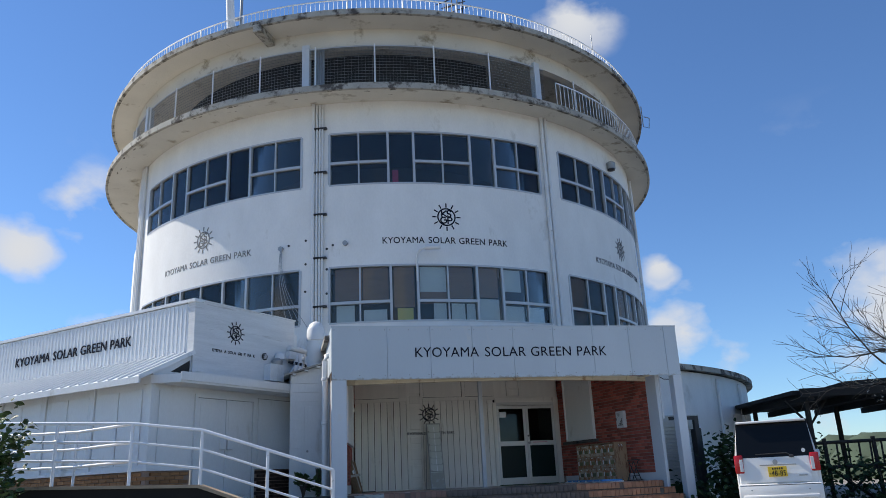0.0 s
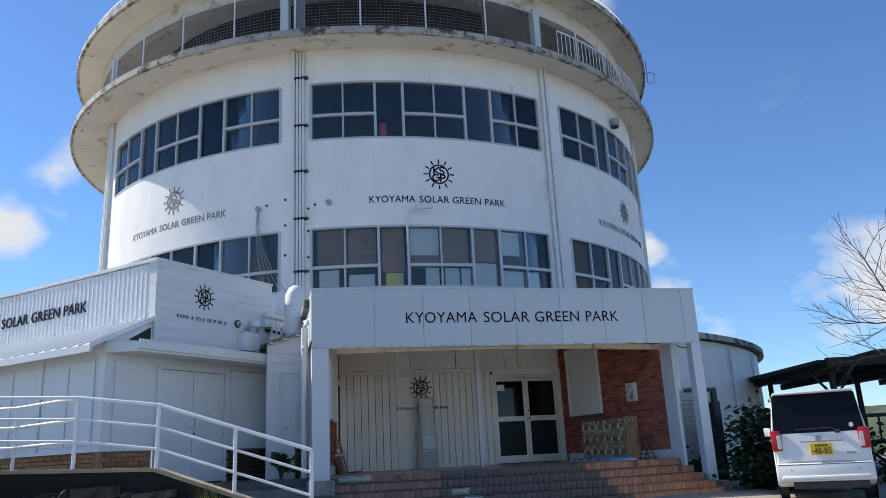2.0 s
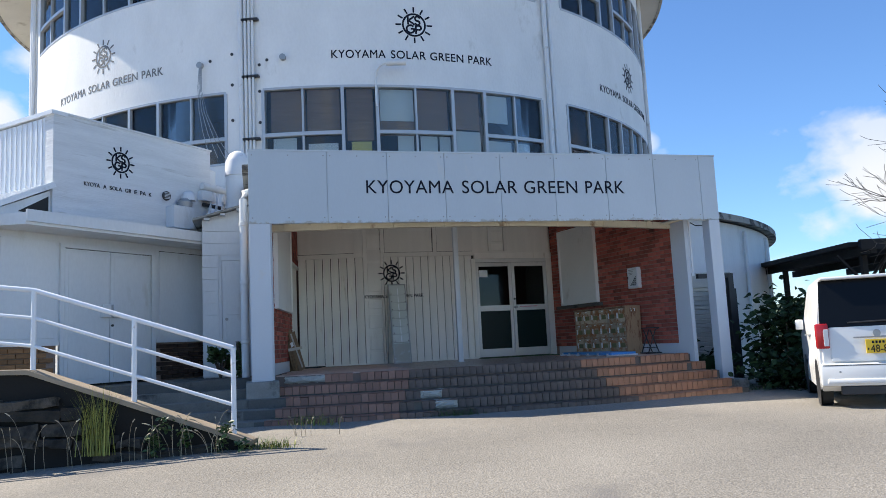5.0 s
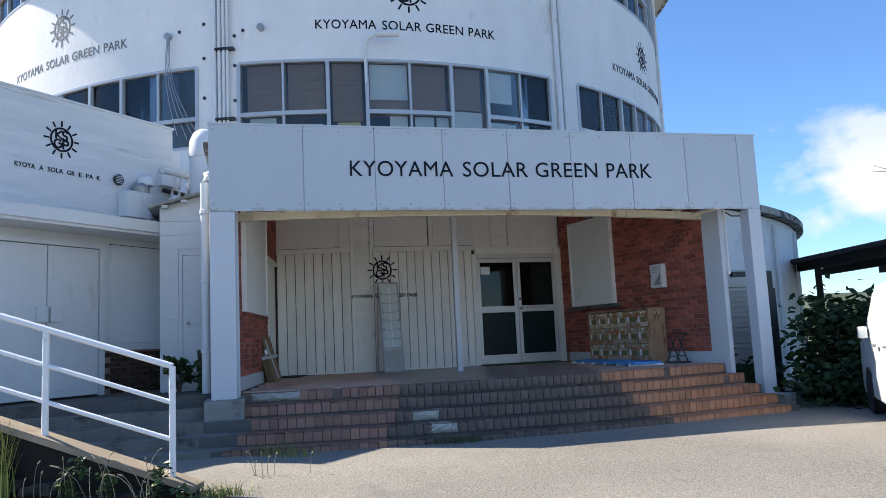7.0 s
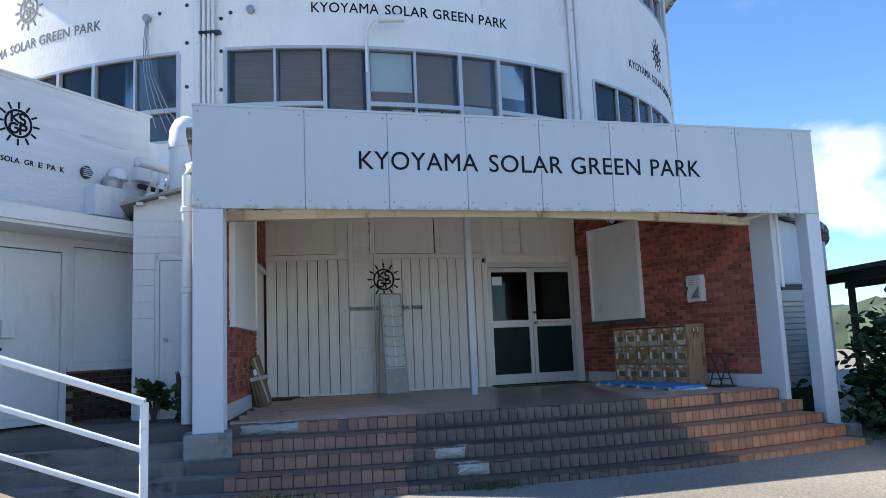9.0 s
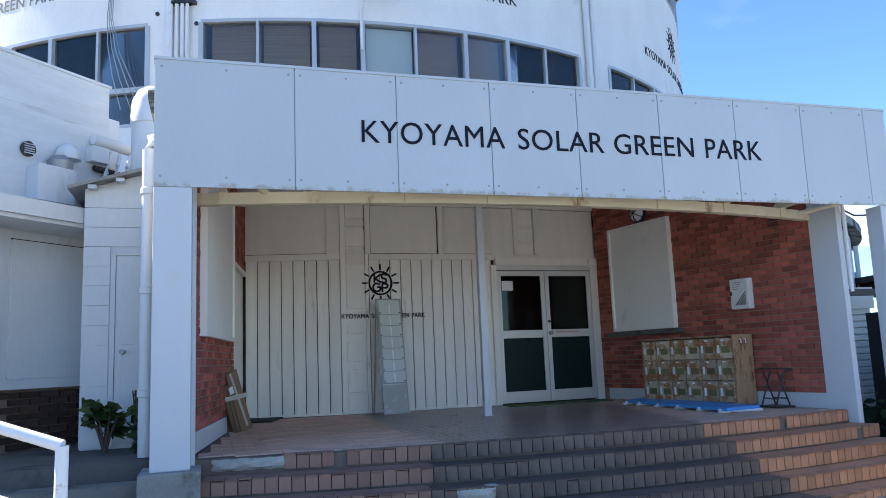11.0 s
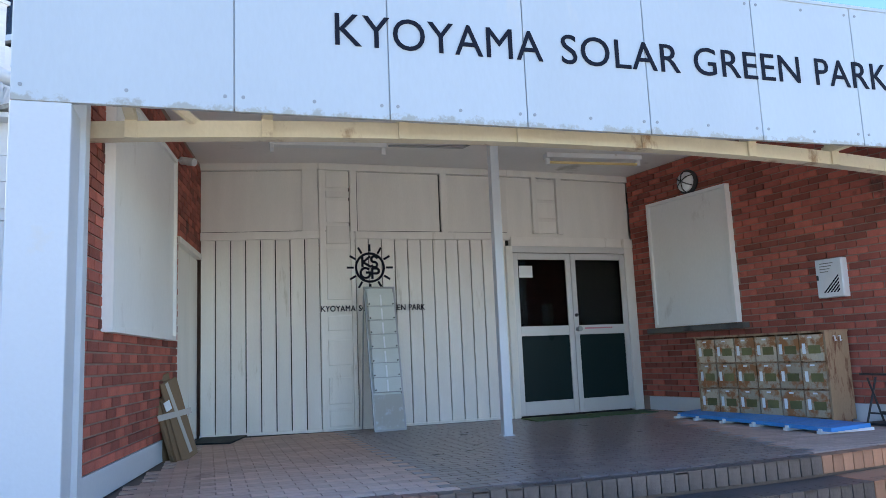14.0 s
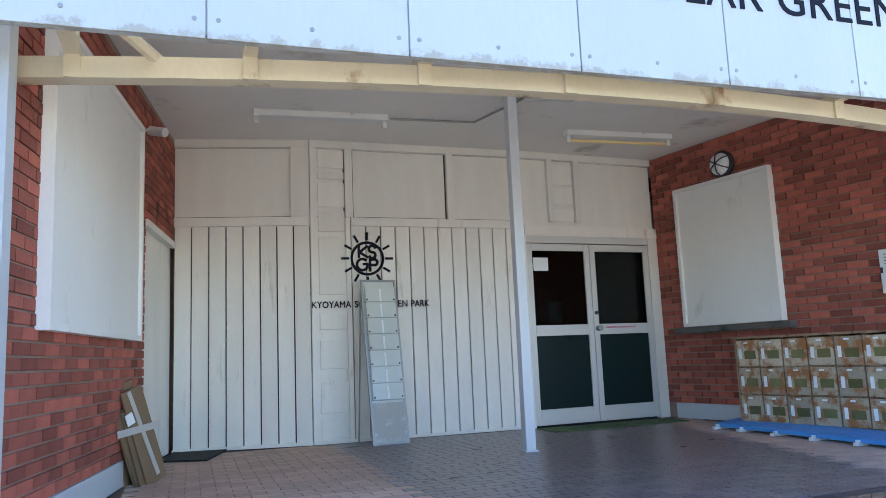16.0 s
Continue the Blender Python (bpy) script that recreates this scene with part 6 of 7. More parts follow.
# ---- white van ----
def van():
    t = thing("van", pose(5.46, 13.88, ground_z(5.55, 14.4), 0, 0, -21) @ Matrix.Diagonal((0.88, 0.92, 0.98, 1)), "white boxy minivan parked with its rear to the forecourt", "van")
    prof = [(0.0, 0.30), (0.02, 0.55), (0.0, 0.78), (0.03, 0.95), (0.16, 1.50), (0.24, 1.57), (0.6, 1.61), (2.0, 1.60), (2.35, 1.52), (2.85, 1.0), (3.3, 0.9), (3.38, 0.7), (3.38, 0.3), (3.2, 0.2), (0.15, 0.2)]
    bm = bmesh.new()
    secs = []
    for x, inset in ((-0.735, 1), (-0.70, 0), (0.70, 0), (0.735, 1)):
        row = []
        for y, z in prof:
            xx = x
            if z > 0.95:
                xx = x * (1 - 0.13 * (z - 0.95) / 0.65)
            yy, zz = y, z
            if inset:
                yy = y + (0.035 if y < 1.6 else -0.05)
                zz = z - (0.05 if z > 1.4 else 0)
            row.append(bm.verts.new((xx, yy, zz)))
        secs.append(row)
    n = len(prof)
    for a, b in zip(secs, secs[1:]):
        for i in range(n):
            bm.faces.new((a[i], a[(i + 1) % n], b[(i + 1) % n], b[i]))
    bm.faces.new(list(reversed(secs[0])))
    bm.faces.new(secs[-1])
    bmesh.ops.recalc_face_normals(bm, faces=bm.faces)
    bmesh.ops.bevel(bm, geom=[e for e in bm.edges if e.calc_face_angle(0) > 0.5], offset=0.025, segments=2, affect="EDGES")
    body = part("body", bm, M_CAR, t, smooth=True)
    # rear glass follows the tailgate's slope
    def rear(x0, x1, z0, z1, out, m, nm, parent=t, taper=0.07, label="", th=0.012):
        g = bmesh.new()
        y = lambda z: 0.03 + (z - 0.95) * 0.236 - out if z > 0.95 else -0.0 - out
        k = lambda z: 1 - taper * max(0, z - 0.95) / 0.55
        fr = [g.verts.new((x * k(z), y(z), z)) for x, z in ((x0, z0), (x1, z0), (x1, z1), (x0, z1))]
        bk = [g.verts.new(v.co + Vector((0, th + out, 0))) for v in fr]
        g.faces.new(fr), g.faces.new(list(reversed(bk)))
        for i in range(4):
            g.faces.new((fr[i], bk[i], bk[(i + 1) % 4], fr[(i + 1) % 4]))
        bmesh.ops.bevel(g, geom=[e for e in g.edges], offset=0.008, segments=2, affect="EDGES")
        return part(nm, g, m, parent, label, smooth=True)
    rear(-0.69, 0.69, 0.965, 1.545, 0.012, M_CARGLASS, "rear_window", label="dark tinted rear window")
    tail = rear(-0.58, 0.58, 0.56, 0.97, 0.016, M_CAR, "tailgate")
    part("handle_recess", made_box(-0.30, 0.34, -0.028, -0.014, 0.832, 0.85, bevel=0.004), M_GREY, tail)
    plate = part("number_plate", made_box(-0.165, 0.165, -0.045, -0.02, 0.65, 0.815, bevel=0.004), M_PLATE, t, "yellow licence plate")
    part("digits", words("48-85", 0.085, 0.25, 0.002), M_BLACK, plate).matrix_basis = upright(-0.11, -0.0455, 0.662, 0)
    for i in range(5):
        part("print", made_box(-0.09 + 0.04 * i, -0.065 + 0.04 * i, -0.047, -0.0452, 0.765, 0.795), M_BLACK, plate)
    part("print", made_box(-0.145, -0.13, -0.047, -0.0452, 0.69, 0.715), M_BLACK, plate)
    part("badge", tube(bmesh.new(), [(-0.02, -0.016, 0.885), (-0.02, -0.03, 0.885)], 0.045, 18), M_GREY, t, smooth=True)
    part("badge", made_box(0.36, 0.5, -0.025, -0.014, 0.65, 0.672), M_GREY, t)
    for s in (-1, 1):
        lamp_r = part("tail_lamp", made_box(0.585 * s if s > 0 else -0.745, 0.745 if s > 0 else -0.585, -0.02, 0.12, 0.72, 1.02, bevel=0.02), M_RED, t, "red tail lamp", smooth=True)
        part("reverse_lens", made_box(min(0.592 * s, 0.652 * s), max(0.592 * s, 0.652 * s), -0.026, -0.018, 0.75, 0.95, bevel=0.004), M_CLEAR, lamp_r)
        part("reflector", made_box(min(0.62 * s, 0.70 * s), max(0.62 * s, 0.70 * s), -0.045, -0.02, 0.36, 0.39), M_RED, t)
        part("side_glass", made_box(0.712 * s - 0.01, 0.712 * s + 0.01, 0.35, 2.3, 0.99, 1.42, bevel=0.006), M_CARGLASS, t, "dark side window").matrix_basis = pose(-0.045 * s, 0, 0, 0, -6.5 * s, 0) @ pose(0.115 * s, 0, 0.0)
        mir = part("wing_mirror", made_box(min(0.74 * s, 0.86 * s), max(0.74 * s, 0.86 * s), 2.35, 2.45, 0.95, 1.10, bevel=0.02), M_CAR, t, smooth=True)
        for y in (0.52, 2.72):
            wh = part("wheel", tube(bmesh.new(), [(0.58 * s, y, 0.27), (0.72 * s, y, 0.27)], 0.27, 28), M_TYRE, t, "black tyre on a silver rim", smooth=True)
            part("rim", tube(bmesh.new(), [(0.70 * s, y, 0.27), (0.728 * s, y, 0.27)], 0.18, 20), M_GREY, wh, smooth=True)
        for y in (0.52, 2.72):
            arch = bmesh.new()
            tube(arch, [(0.735 * s, y, 0.27), (0.741 * s, y, 0.27)], 0.31, 28)
            part("wheel_arch", arch, M_DARK, t)
    bump = part("bumper", made_box(-0.735, 0.735, -0.05, 0.2, 0.27, 0.54, bevel=0.035), M_CAR, t, smooth=True)
    part("bumper_skirt", made_box(-0.50, 0.62, -0.03, 0.18, 0.17, 0.27, bevel=0.01), M_DARK, bump)
    part("bumper_seam", made_box(-0.70, 0.70, -0.053, -0.045, 0.515, 0.523), M_DARK, bump)
    part("bumper_step", made_box(-0.66, 0.66, -0.075, 0.1, 0.30, 0.36, bevel=0.02), M_CAR, bump, smooth=True)
    for sx in (-0.5, 0.5):
        part("sensor", tube(bmesh.new(), [(sx, -0.048, 0.44), (sx, -0.054, 0.44)], 0.014, 10), M_GREY, bump)
    for sx in (-0.35, 0.35):
        part("head_rest", made_box(sx - 0.13, sx + 0.13, 0.5, 0.6, 1.1, 1.3, bevel=0.03), M_DARK, t)
    part("wiper", tube(bmesh.new(), [(0.28, -0.0, 0.98), (0.2, 0.0, 1.03), (-0.35, 0.02, 1.02)], 0.009, 5), M_DARK, t)
    part("wiper_base", made_box(0.24, 0.32, -0.03, 0.02, 0.95, 1.0, bevel=0.01), M_DARK, t)
    part("spoiler", made_box(-0.62, 0.62, 0.06, 0.3, 1.548, 1.585, bevel=0.015), M_CAR, t, smooth=True)
    for y in (0.95, 1.75):
        part("door_handle", made_box(-0.765, -0.735, y, y + 0.16, 0.86, 0.89, bevel=0.006), M_GREY, t)
    part("sticker", tube(bmesh.new(), [(0.5, 0.0, 1.06), (0.5, -0.006, 1.058)], 0.035, 14), M_PAPER, t)


van()

# ---- timber shelter beyond the van ----
sh = thing("timber_shelter", pose(8.45, 20.4, 0, 0, 0, 2), "black timber shelter with a thin sheet roof", "shelter")
G = 1.15
part("roof", prism(bmesh.new(), [(1.0, -0.9), (8.5, -0.9), (8.5, 5.4), (1.0, 5.4)], 3.98, lambda x, y: 4.06 + 0.045 * (x - 1) - 0.02 * y), M_TIMBER, sh)
part("lining", prism(bmesh.new(), [(0.0, -0.84), (8.4, -0.84), (8.4, 5.3), (0.0, 5.3)], 3.845, 3.865), M_TIMBER, sh)
part("fascia", made_box(-0.1, 8.5, -0.95, -0.85, 3.75, 3.95), M_TIMBER, sh)
part("roof_step", prism(bmesh.new(), [(-0.2, -0.7), (1.3, -0.7), (1.3, 5.4), (-0.2, 5.4)], 3.84, 3.93), M_TIMBER, sh)
for i in range(6):
    part("rafter", made_box(0.1 + 1.5 * i, 0.22 + 1.5 * i, -0.9, 5.4, 3.68, 3.84), M_TIMBER, sh)
for x in (0.15, 2.5, 4.9, 7.3):
    for y in (-0.5, 2.8):
        part("post", made_box(x, x + 0.10, y, y + 0.10, G, 3.75), M_TIMBER, sh)
    part("brace", tube(bmesh.new(), [(x + 0.07, -0.43, 3.1), (x + 0.55, -0.43, 3.7)], 0.032, 5), M_TIMBER, sh)
    part("brace", tube(bmesh.new(), [(x + 0.07, -0.43, 3.1), (x - 0.45, -0.43, 3.7)], 0.032, 5), M_TIMBER, sh)
fencew = thing("timber_fence", pose(8.6, 19.2, 0, 0, 0, -3), "dark rustic timber fence with crossed rails", "fence")
for i in range(6):
    part("post", tube(bmesh.new(), [(1.1 * i, 0, 1.1), (1.1 * i, 0, 2.75)], 0.05, 7), M_TIMBER, fencew)
for z in (2.1, 2.65):
    part("rail", tube(bmesh.new(), [(-0.2, 0, z), (5.8, 0, z + 0.05)], 0.04, 7), M_TIMBER, fencew)
for i in range(22):
    part("baluster", tube(bmesh.new(), [(0.25 * i, 0.0, 2.1), (0.25 * i + 0.02, 0.0, 2.65)], 0.022, 5), M_TIMBER, fencew)
for i in range(5):
    part("cross_rail", tube(bmesh.new(), [(1.1 * i, 0.03, 1.2), (1.1 * i + 1.1, 0.03, 2.1)], 0.035, 6), M_TIMBER, fencew)
    part("cross_rail", tube(bmesh.new(), [(1.1 * i, -0.03, 2.1), (1.1 * i + 1.1, -0.03, 1.2)], 0.035, 6), M_TIMBER, fencew)


# ---- plants ----
def leafy(bm, rng, centre, radii, count, size, droop=0.3):
    """Many small folded leaves scattered in uneven clumps."""
    clumps = [Vector((centre[0] + radii[0] * rng.gauss(0, 0.5), centre[1] + radii[1] * rng.gauss(0, 0.5), centre[2] + radii[2] * rng.uniform(-0.9, 0.9))) for _ in range(max(4, count // 40))]
    for _ in range(count):
        c = rng.choice(clumps)
        p = c + Vector((rng.gauss(0, radii[0] * 0.3), rng.gauss(0, radii[1] * 0.3), rng.gauss(0, radii[2] * 0.25)))
        s = size * rng.uniform(0.55, 1.25)
        rot = Euler((rng.uniform(-0.9, 0.9), rng.uniform(-0.9, 0.9), rng.uniform(0, 6.28))).to_matrix()
        pts = [(0, -0.5, 0), (0.3, -0.15, 0.06), (0.28, 0.2, 0.05), (0, 0.55, -0.1), (-0.28, 0.2, 0.05), (-0.3, -0.15, 0.06)]
        vs = [bm.verts.new(p + rot @ (Vector(q) * s)) for q in pts]
        bm.faces.new((vs[0], vs[1], vs[2], vs[3]))
        bm.faces.new((vs[0], vs[3], vs[4], vs[5]))


def shrub(name, base, radii, count, size, material, label, seed):
    t = thing(name, pose(*base), label, "shrub")
    rng = random.Random(seed)
    bm = bmesh.new()
    for k in range(7):
        a = k * 0.9
        tube(bm, [(0, 0, 0), (radii[0] * 0.3 * math.cos(a), radii[1] * 0.3 * math.sin(a), radii[2] * 0.8), (radii[0] * 0.7 * math.cos(a), radii[1] * 0.7 * math.sin(a), radii[2] * 1.6)], 0.02, 5, 0.006)
    part("stem", bm, M_BARK, t)
    bm = bmesh.new()
    leafy(bm, rng, (0, 0, radii[2]), radii, count, size)
    part("leaves", bm, material, t)


shrub("fig_shrub", (6.2, 18.1, 1.3), (0.75, 0.5, 0.75), 1900, 0.15, M_DLEAF, "dense dark broad-leaved shrub beside the curved wall", 21)
shrub("fig_shrub", (7.2, 18.6, 1.3), (0.8, 0.5, 0.72), 1800, 0.15, M_DLEAF, "dense dark broad-leaved shrub beside the curved wall", 22)
shrub("low_shrub", (6.3, 17.3, 1.3), (0.8, 0.4, 0.38), 1100, 0.12, M_DLEAF, "low dark shrub growing at the wall foot", 23)
shrub("low_shrub", (9.5, 18.6, 1.2), (1.6, 0.5, 0.5), 900, 0.13, M_DLEAF, "low dark shrub growing below the fence", 24)
shrub("low_shrub", (12.0, 18.2, 1.2), (1.6, 0.5, 0.6), 900, 0.13, M_DLEAF, "low dark shrub growing below the fence", 25)
shrub("hedge_bush", (-6.95, 12.3, 1.0), (0.40, 0.4, 1.1), 1700, 0.13, M_LEAF, "bright green bush in front of the retaining wall", 26)
shrub("potted_plant", (-3.18, 17.0, 1.98), (0.17, 0.15, 0.22), 130, 0.14, M_LEAF, "broad-leaved green plant growing by the shed door", 27)
shrub("potted_plant", (-2.84, 16.95, 1.98), (0.10, 0.1, 0.36), 110, 0.14, M_LEAF, "tall broad-leaved green plant by the downpipe", 28)


def grass_tuft(name, x, y, z, r, h, n, material, label, seed, lean_out=0.4):
    rng = random.Random(seed)
    bm = bmesh.new()
    for _ in range(n):
        px, py = rng.gauss(0, r), rng.gauss(0, r * 0.4)
        hh = h * rng.uniform(0.5, 1.1)
        a = rng.uniform(0, 6.28)
        dx, dy = math.cos(a) * hh * lean_out * rng.random(), math.sin(a) * hh * lean_out * rng.random()
        w = rng.uniform(0.003, 0.007)
        prev = None
        for s in (0, 0.4, 0.75, 1.0):
            q = Vector((px + dx * s * s, py + dy * s * s, hh * (s - 0.18 * lean_out * s * s)))
            e = Vector((w * (1 - s * 0.9) * math.cos(a + 1.57), w * (1 - s * 0.9) * math.sin(a + 1.57), 0))
            cur = (bm.verts.new(q - e), bm.verts.new(q + e))
            if prev:
                bm.faces.new((prev[0], prev[1], cur[1], cur[0]))
            prev = cur
    return single(name, bm, material, pose(x, y, z), label, "grass", "stuff")


grass_tuft("grass_tuft", -3.16, 12.84, 1.4, 0.07, 0.74, 150, M_GRASS, "tall yellow-green grass tuft against the retaining wall", 31, 0.45)
grass_tuft("grass_tuft", -1.40, 12.95, 1.38, 0.12, 0.13, 110, M_GRASS, "bright green weeds at the foot of the stairs", 32, 1.6)
grass_tuft("grass_tuft", -1.55, 13.05, 1.38, 0.16, 0.16, 70, M_LEAF, "low green weeds at the end of the wall", 33, 1.8)


def seed_stems(x, y, z, spread, h, n, seed):
    """A few tall dry stems, each arching over into a drooping seed head."""
    rng = random.Random(seed)
    bm = bmesh.new()
    for _ in range(n):
        px, a, hh = rng.gauss(0, spread), rng.uniform(0, 6.28), h * rng.uniform(0.55, 1.1)
        reach = hh * rng.uniform(0.15, 0.6)
        pts = [(px + reach * math.cos(a) * f * f, -0.12 * f + 0.25 * reach * math.sin(a) * f * f, hh * (1.25 * f - 0.36 * f ** 3)) for f in (0, 0.25, 0.5, 0.7, 0.85, 0.95, 1.0)]
        tube(bm, pts, 0.0032, 4, 0.002)
        tube(bm, [pts[4], pts[5], pts[6]], 0.007, 5, 0.003)
    return single("dry_stems", bm, M_DRY, pose(x, y, z), "tall dry grass stems with drooping seed heads", "grass", "stuff")


for i, (x, sp, h, n) in enumerate(((-5.9, 0.22, 0.75, 9), (-5.2, 0.16, 0.95, 12), (-4.75, 0.12, 0.8, 8), (-4.1, 0.2, 0.7, 7), (-3.55, 0.14, 0.62, 5), (-2.75, 0.12, 0.55, 7), (-2.3, 0.16, 0.48, 8), (-1.95, 0.1, 0.4, 6), (-1.2, 0.2, 0.3, 7))):
    seed_stems(x, 12.84 if x < -1.5 else 13.7, ground_z(x, 12.84) - 0.01, sp, h, n, 40 + i)
for i, (x, h, n) in enumerate(((-2.55, 0.42, 46), (-2.2, 0.34, 40), (-1.85, 0.28, 44), (-4.4, 0.25, 16), (-5.4, 0.3, 18))):
    shrub_leaves = bmesh.new()
    leafy(shrub_leaves, random.Random(60 + i), (0, 0, h * 0.5), (0.13, 0.05, h * 0.45), n * 3, 0.055)
    single("weeds", shrub_leaves, M_LEAF, pose(x, 12.82, ground_z(x, 12.82)), "small leafy green weeds along the wall foot", "weeds", "stuff")
for i, (u, v, h) in enumerate(((0.6, -1.0, 0.22), (0.9, -1.25, 0.2), (2.5, -1.22, 0.18), (2.7, -1.25, 0.16), (2.85, -1.22, 0.12), (7.75, -0.35, 0.12))):
    p = PORCH @ Vector((u, v, 0))
    grass_tuft("weeds", p.x, p.y, ground_z(p.x, p.y) - 0.01, 0.12, h, 60, M_LEAF if i > 1 else M_GRASS, "small green weeds at the foot of the steps", 80 + i, 1.5)


def bare_tree():
    """Leafless tree: tapered trunk, limbs and many fine twigs."""
    t = thing("bare_tree", pose(13.0, 17.6, 1.1), "leafless tree with fine spreading twigs", "tree")
    rng = random.Random(3)
    part("trunk", tube(bmesh.new(), [(0, 0, 0), (-0.05, 0.02, 1.5), (-0.15, 0, 2.8), (-0.3, 0.05, 4.2)], 0.2, 10, 0.09), M_BARK, t, smooth=True)

    def grow(bm, p, d, length, r, depth):
        pts = [p]
        k = 5 if depth > 1 else 4
        for i in range(k):
            d = (d + Vector((rng.gauss(0, 0.13), rng.gauss(0, 0.13), rng.gauss(0.03, 0.10)))).normalized()
            p = p + d * (length / k)
            pts.append(p)
            if depth > 0 and i > 0:
                for _ in range(2 if depth < 3 else 1):
                    side = Vector((rng.gauss(0, 1), rng.gauss(0, 1), rng.gauss(0.25, 0.8))).normalized()
                    nd = (d * 1.0 + side * 0.75).normalized()
                    grow(bm, p, nd, length * rng.uniform(0.42, 0.6), r * 0.45, depth - 1)
        tube(bm, pts, r, 5 if depth > 1 else 3, max(r * 0.35, 0.004))

    for z, d, L in ((2.2, (-1, -0.1, 0.22), 3.4), (2.9, (-1, 0.15, 0.40), 3.0), (3.4, (-0.9, -0.2, 0.7), 2.6), (3.9, (-0.5, 0.1, 1.2), 2.6), (2.4, (0.8, 0.3, 0.8), 2.6), (3.5, (-0.2, 0.8, 1.0), 2.4), (4.0, (0.5, -0.2, 1.3), 2.6)):
        bm = bmesh.new()
        grow(bm, Vector((-0.1, 0, z)), Vector(d).normalized(), L, 0.055, 3)
        part("limb", bm, M_BARK, t)
    bm = bmesh.new()
    leafy(bm, rng, (-3.2, 0, 2.6), (1.0, 0.5, 0.25), 140, 0.06)
    part("last_leaves", bm, M_DRY, t, "few withered leaves")


bare_tree()

# ---- bricks and tiles ----
brick_wall("wall_right", WR, 0.74, 4.64, FLOOR + 0.17, CEIL, -1, [(2.28, 3.45, 3.1, 4.6)], "red brick side wall of the porch", (0.0, 2.2, 2.2, 4.0))
brick_wall("wall_left", WL, 0.46, 3.42, FLOOR + 0.18, CEIL, 1, [(0.56, 2.52, 3.1, 4.66)], "red brick side wall of the porch", (0.0, 2.6, 2.2, 3.3))
brick_wall("wall_left", WL, 3.42, 4.74, 4.07, CEIL, 1, [], "red brick side wall of the porch", (0.0, 0.01, 2.2, 3.3))


def zone(u, v):
    """Which of the three tile colours lies at a place on the porch floor."""
    if u < 2.38:
        return 0
    return 1 if u < 5.05 + 0.26 * max(v, 0) else 2


TILES = (M_TILE_R, M_STEPTILE_D, M_TILE_L)
tile_me = [mesh_of("tile", made_box(-0.096, 0.096, -0.046, 0.046, -0.012, 0.0), m) for m in (M_TILE_F, M_TILE_D, M_TILE_F)]
rest = [bmesh.new() for _ in range(3)]
count = 0
for j in range(48):
    v = 0.0 + 0.1 * j
    for i in range(36):
        u = 0.35 + 0.2 * i + 0.1 * (j % 2)
        if not (WL(v) + 0.12 < u < WR(v) - 0.1) or v > 4.42 or v < porch_arc(R_EDGE - 0.11, u) + 0.05:
            continue
        k = zone(u, v)
        if count < 300 and v < 3.2 and 1.0 < u < 5.2:
            share("tile", tile_me[k], floor, pose(u, v, FLOOR))
            count += 1
        else:
            box(rest[k], u - 0.096, u + 0.096, v - 0.046, v + 0.046, FLOOR - 0.012, FLOOR)
for k in range(3):
    tagged(part("tiles", rest[k], (M_TILE_F, M_TILE_D, M_TILE_F)[k], floor), kind="stuff")

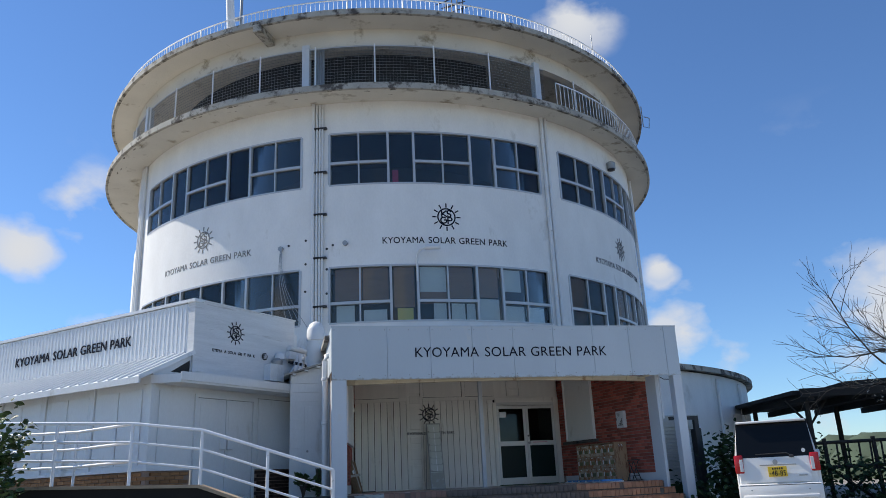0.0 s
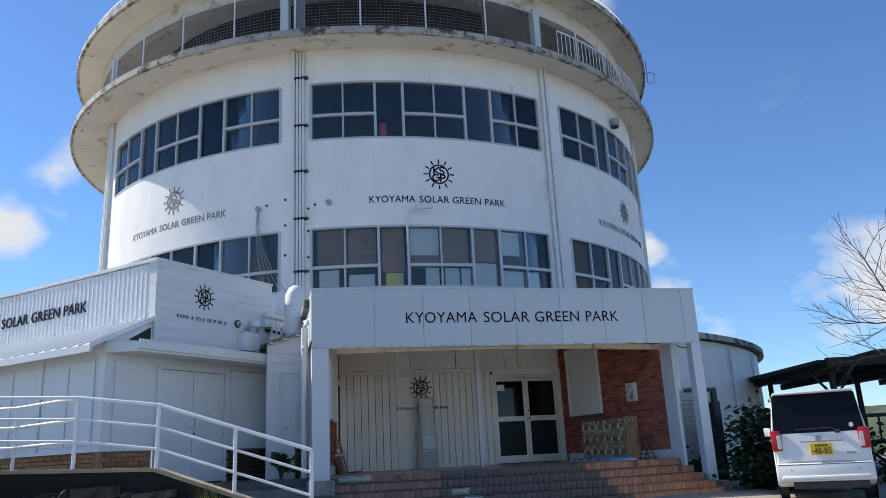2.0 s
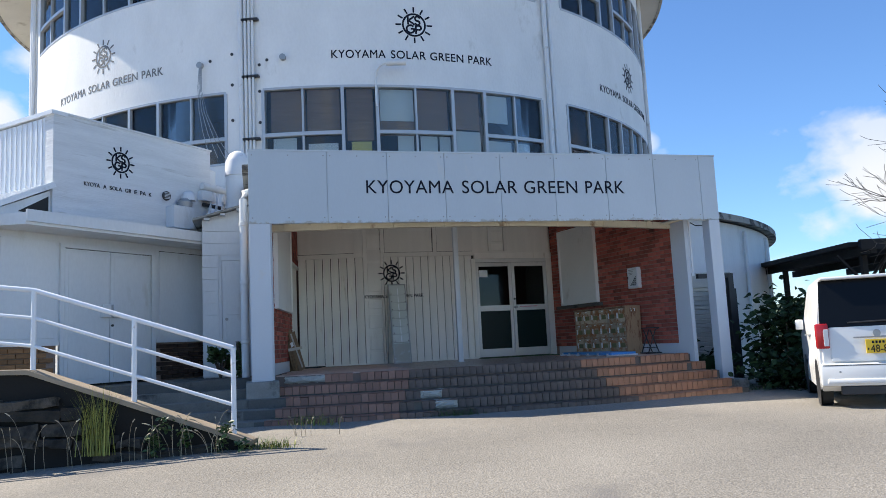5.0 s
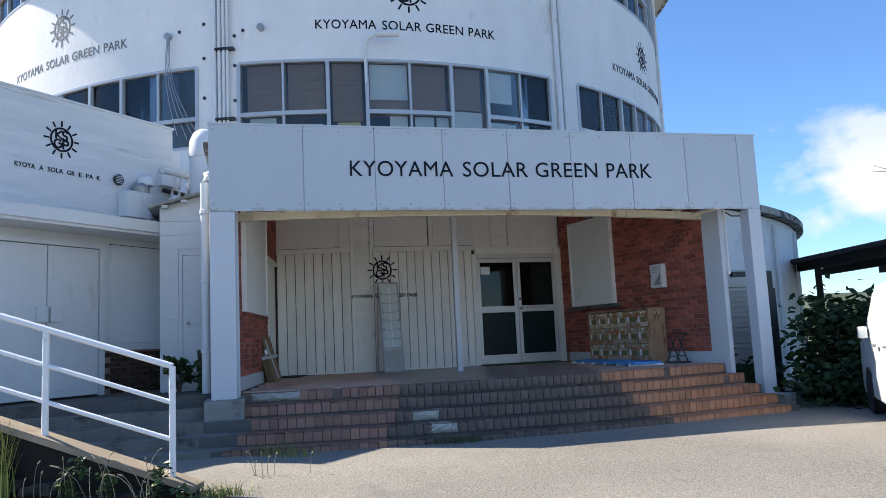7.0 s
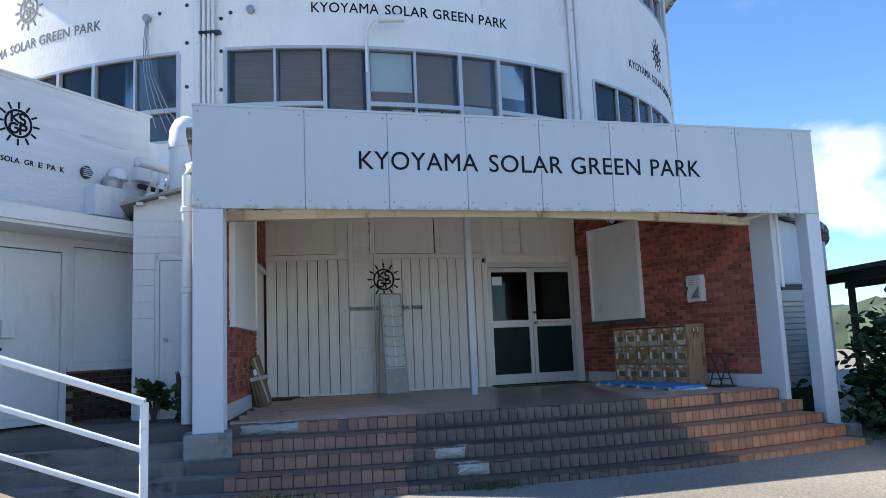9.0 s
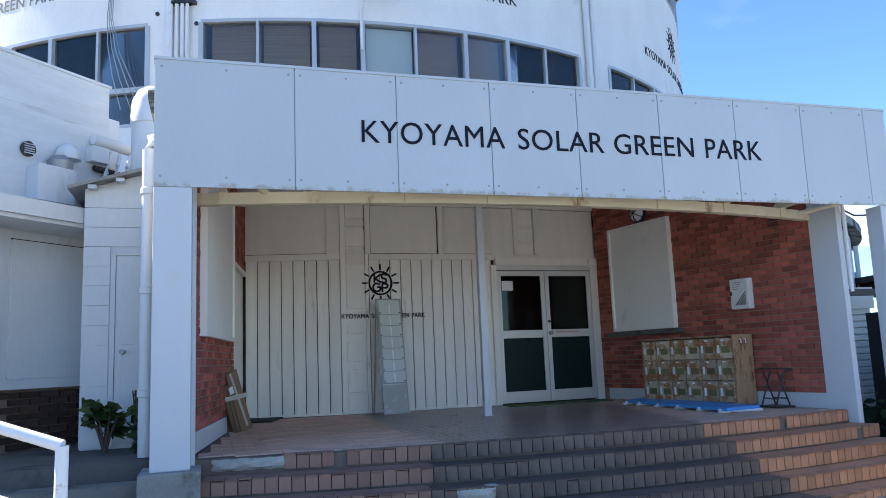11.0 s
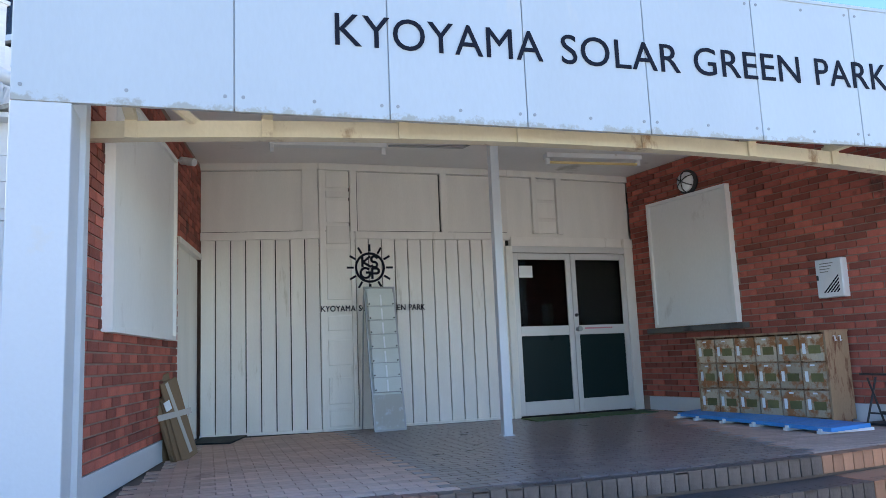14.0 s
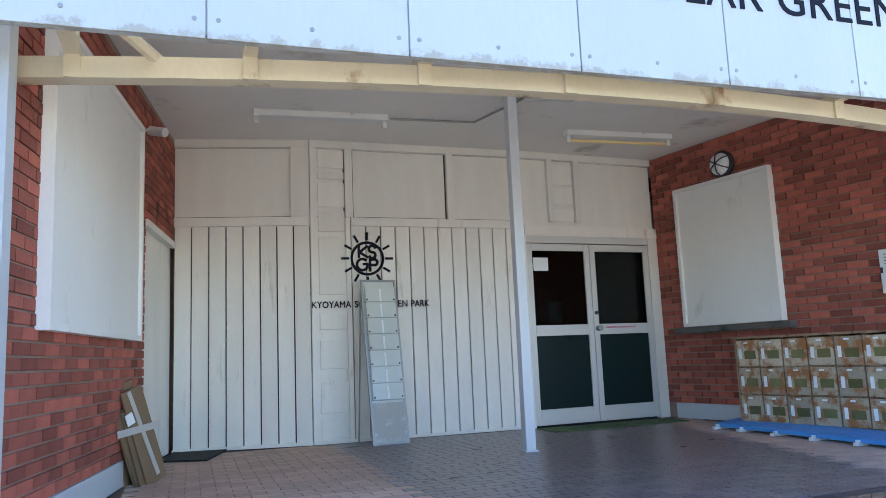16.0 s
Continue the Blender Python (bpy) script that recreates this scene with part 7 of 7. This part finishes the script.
# nosing and riser tiles of every step
rng = random.Random(9)
riser = [mesh_of("tile", made_box(-0.048, 0.048, 0.0, 0.02, -0.118, 0.0, bevel=0.003), m) for m in TILES]
nose = [mesh_of("tile", made_box(-0.048, 0.048, 0.0, 0.11, -0.012, 0.002), m) for m in TILES]
for k in range(5):
    r = R_EDGE + 0.3 * k
    u0, u1 = (0.42, 7.20) if k == 0 else (0.30 - 0.15 * k + (0.45 if k > 1 else 0.2), 7.30 + 0.03 * k)
    n = int((u1 - u0) / 0.1025)
    for i in range(n):
        u = u0 + 0.1025 * (i + 0.5)
        z = zone(u + (0.1 + 0.1 * k if u < 4 else -0.07 * k), 0)
        gone = (k == 0 and u < 1.05) or (k == 2 and 2.31 < u < 2.61) or (k == 3 and 2.42 < u < 2.72) or rng.random() < 0.012
        m = pose(u, porch_arc(r, u), STEP_Z[k], 0, 0, math.degrees(math.atan2(u - CU, CV - porch_arc(r, u))))
        if k < 4 and not gone:
            share("tile", riser[z], steps, m)
        elif k == 4:
            share("tile", riser[z], steps, m)
        if not (gone and k == 0):
            share("tile", nose[z], steps, m)
# tread fields behind the nosings
for k in range(1, 5):
    r = R_EDGE + 0.3 * k
    for a, b, q in ((0.4, 2.33 - 0.1 * k, 0), (2.34 - 0.1 * k, 5.1 + 0.05 * k, 1), (5.11 + 0.05 * k, 7.28, 2)):
        part("tread_tiles", prism(bmesh.new(), porch_poly(r - 0.115, a, b, 12) + list(reversed(porch_poly(r - 0.325, a, b, 12))), STEP_Z[k] - 0.012, STEP_Z[k] - 0.001), TILES[q], steps)
# bare mortar patches where tiles have come off, with ragged edges
def mortar_patch(r, u0, u1, z0, z1, seed):
    rng = random.Random(seed)
    bm = bmesh.new()
    n = max(5, int((u1 - u0) / 0.05))
    rows = []
    for j in range(5):
        row = []
        for i in range(n + 1):
            u = u0 + (u1 - u0) * i / n
            edge = i in (0, n) or j in (0, 4)
            u += rng.uniform(-0.014, 0.014)
            z = z0 + (z1 - z0) * j / 4 + (rng.uniform(-0.007, 0.007) if edge else rng.uniform(-0.006, 0.006))
            row.append(bm.verts.new((u, porch_arc(r + (-0.02 if edge else rng.uniform(-0.004, 0.012)), u), z)))
        rows.append(row)
    for a, b in zip(rows, rows[1:]):
        for i in range(n):
            bm.faces.new((a[i], a[i + 1], b[i + 1], b[i]))
    top = [bm.verts.new((v.co.x, v.co.y + 0.09, v.co.z)) for v in rows[-1]]
    for i in range(n):
        bm.faces.new((rows[-1][i], rows[-1][i + 1], top[i + 1], top[i]))
    single("broken_tile_patch", bm, M_PATCH, PORCH, "pale bare mortar where step tiles broke off", "patch", "structure")


mortar_patch(R_EDGE + 0.004, 0.47, 1.07, 1.89, 1.985, 1)
mortar_patch(R_EDGE + 0.606, 2.29, 2.63, 1.615, 1.724, 2)
mortar_patch(R_EDGE + 0.906, 2.40, 2.74, 1.49, 1.60, 3)
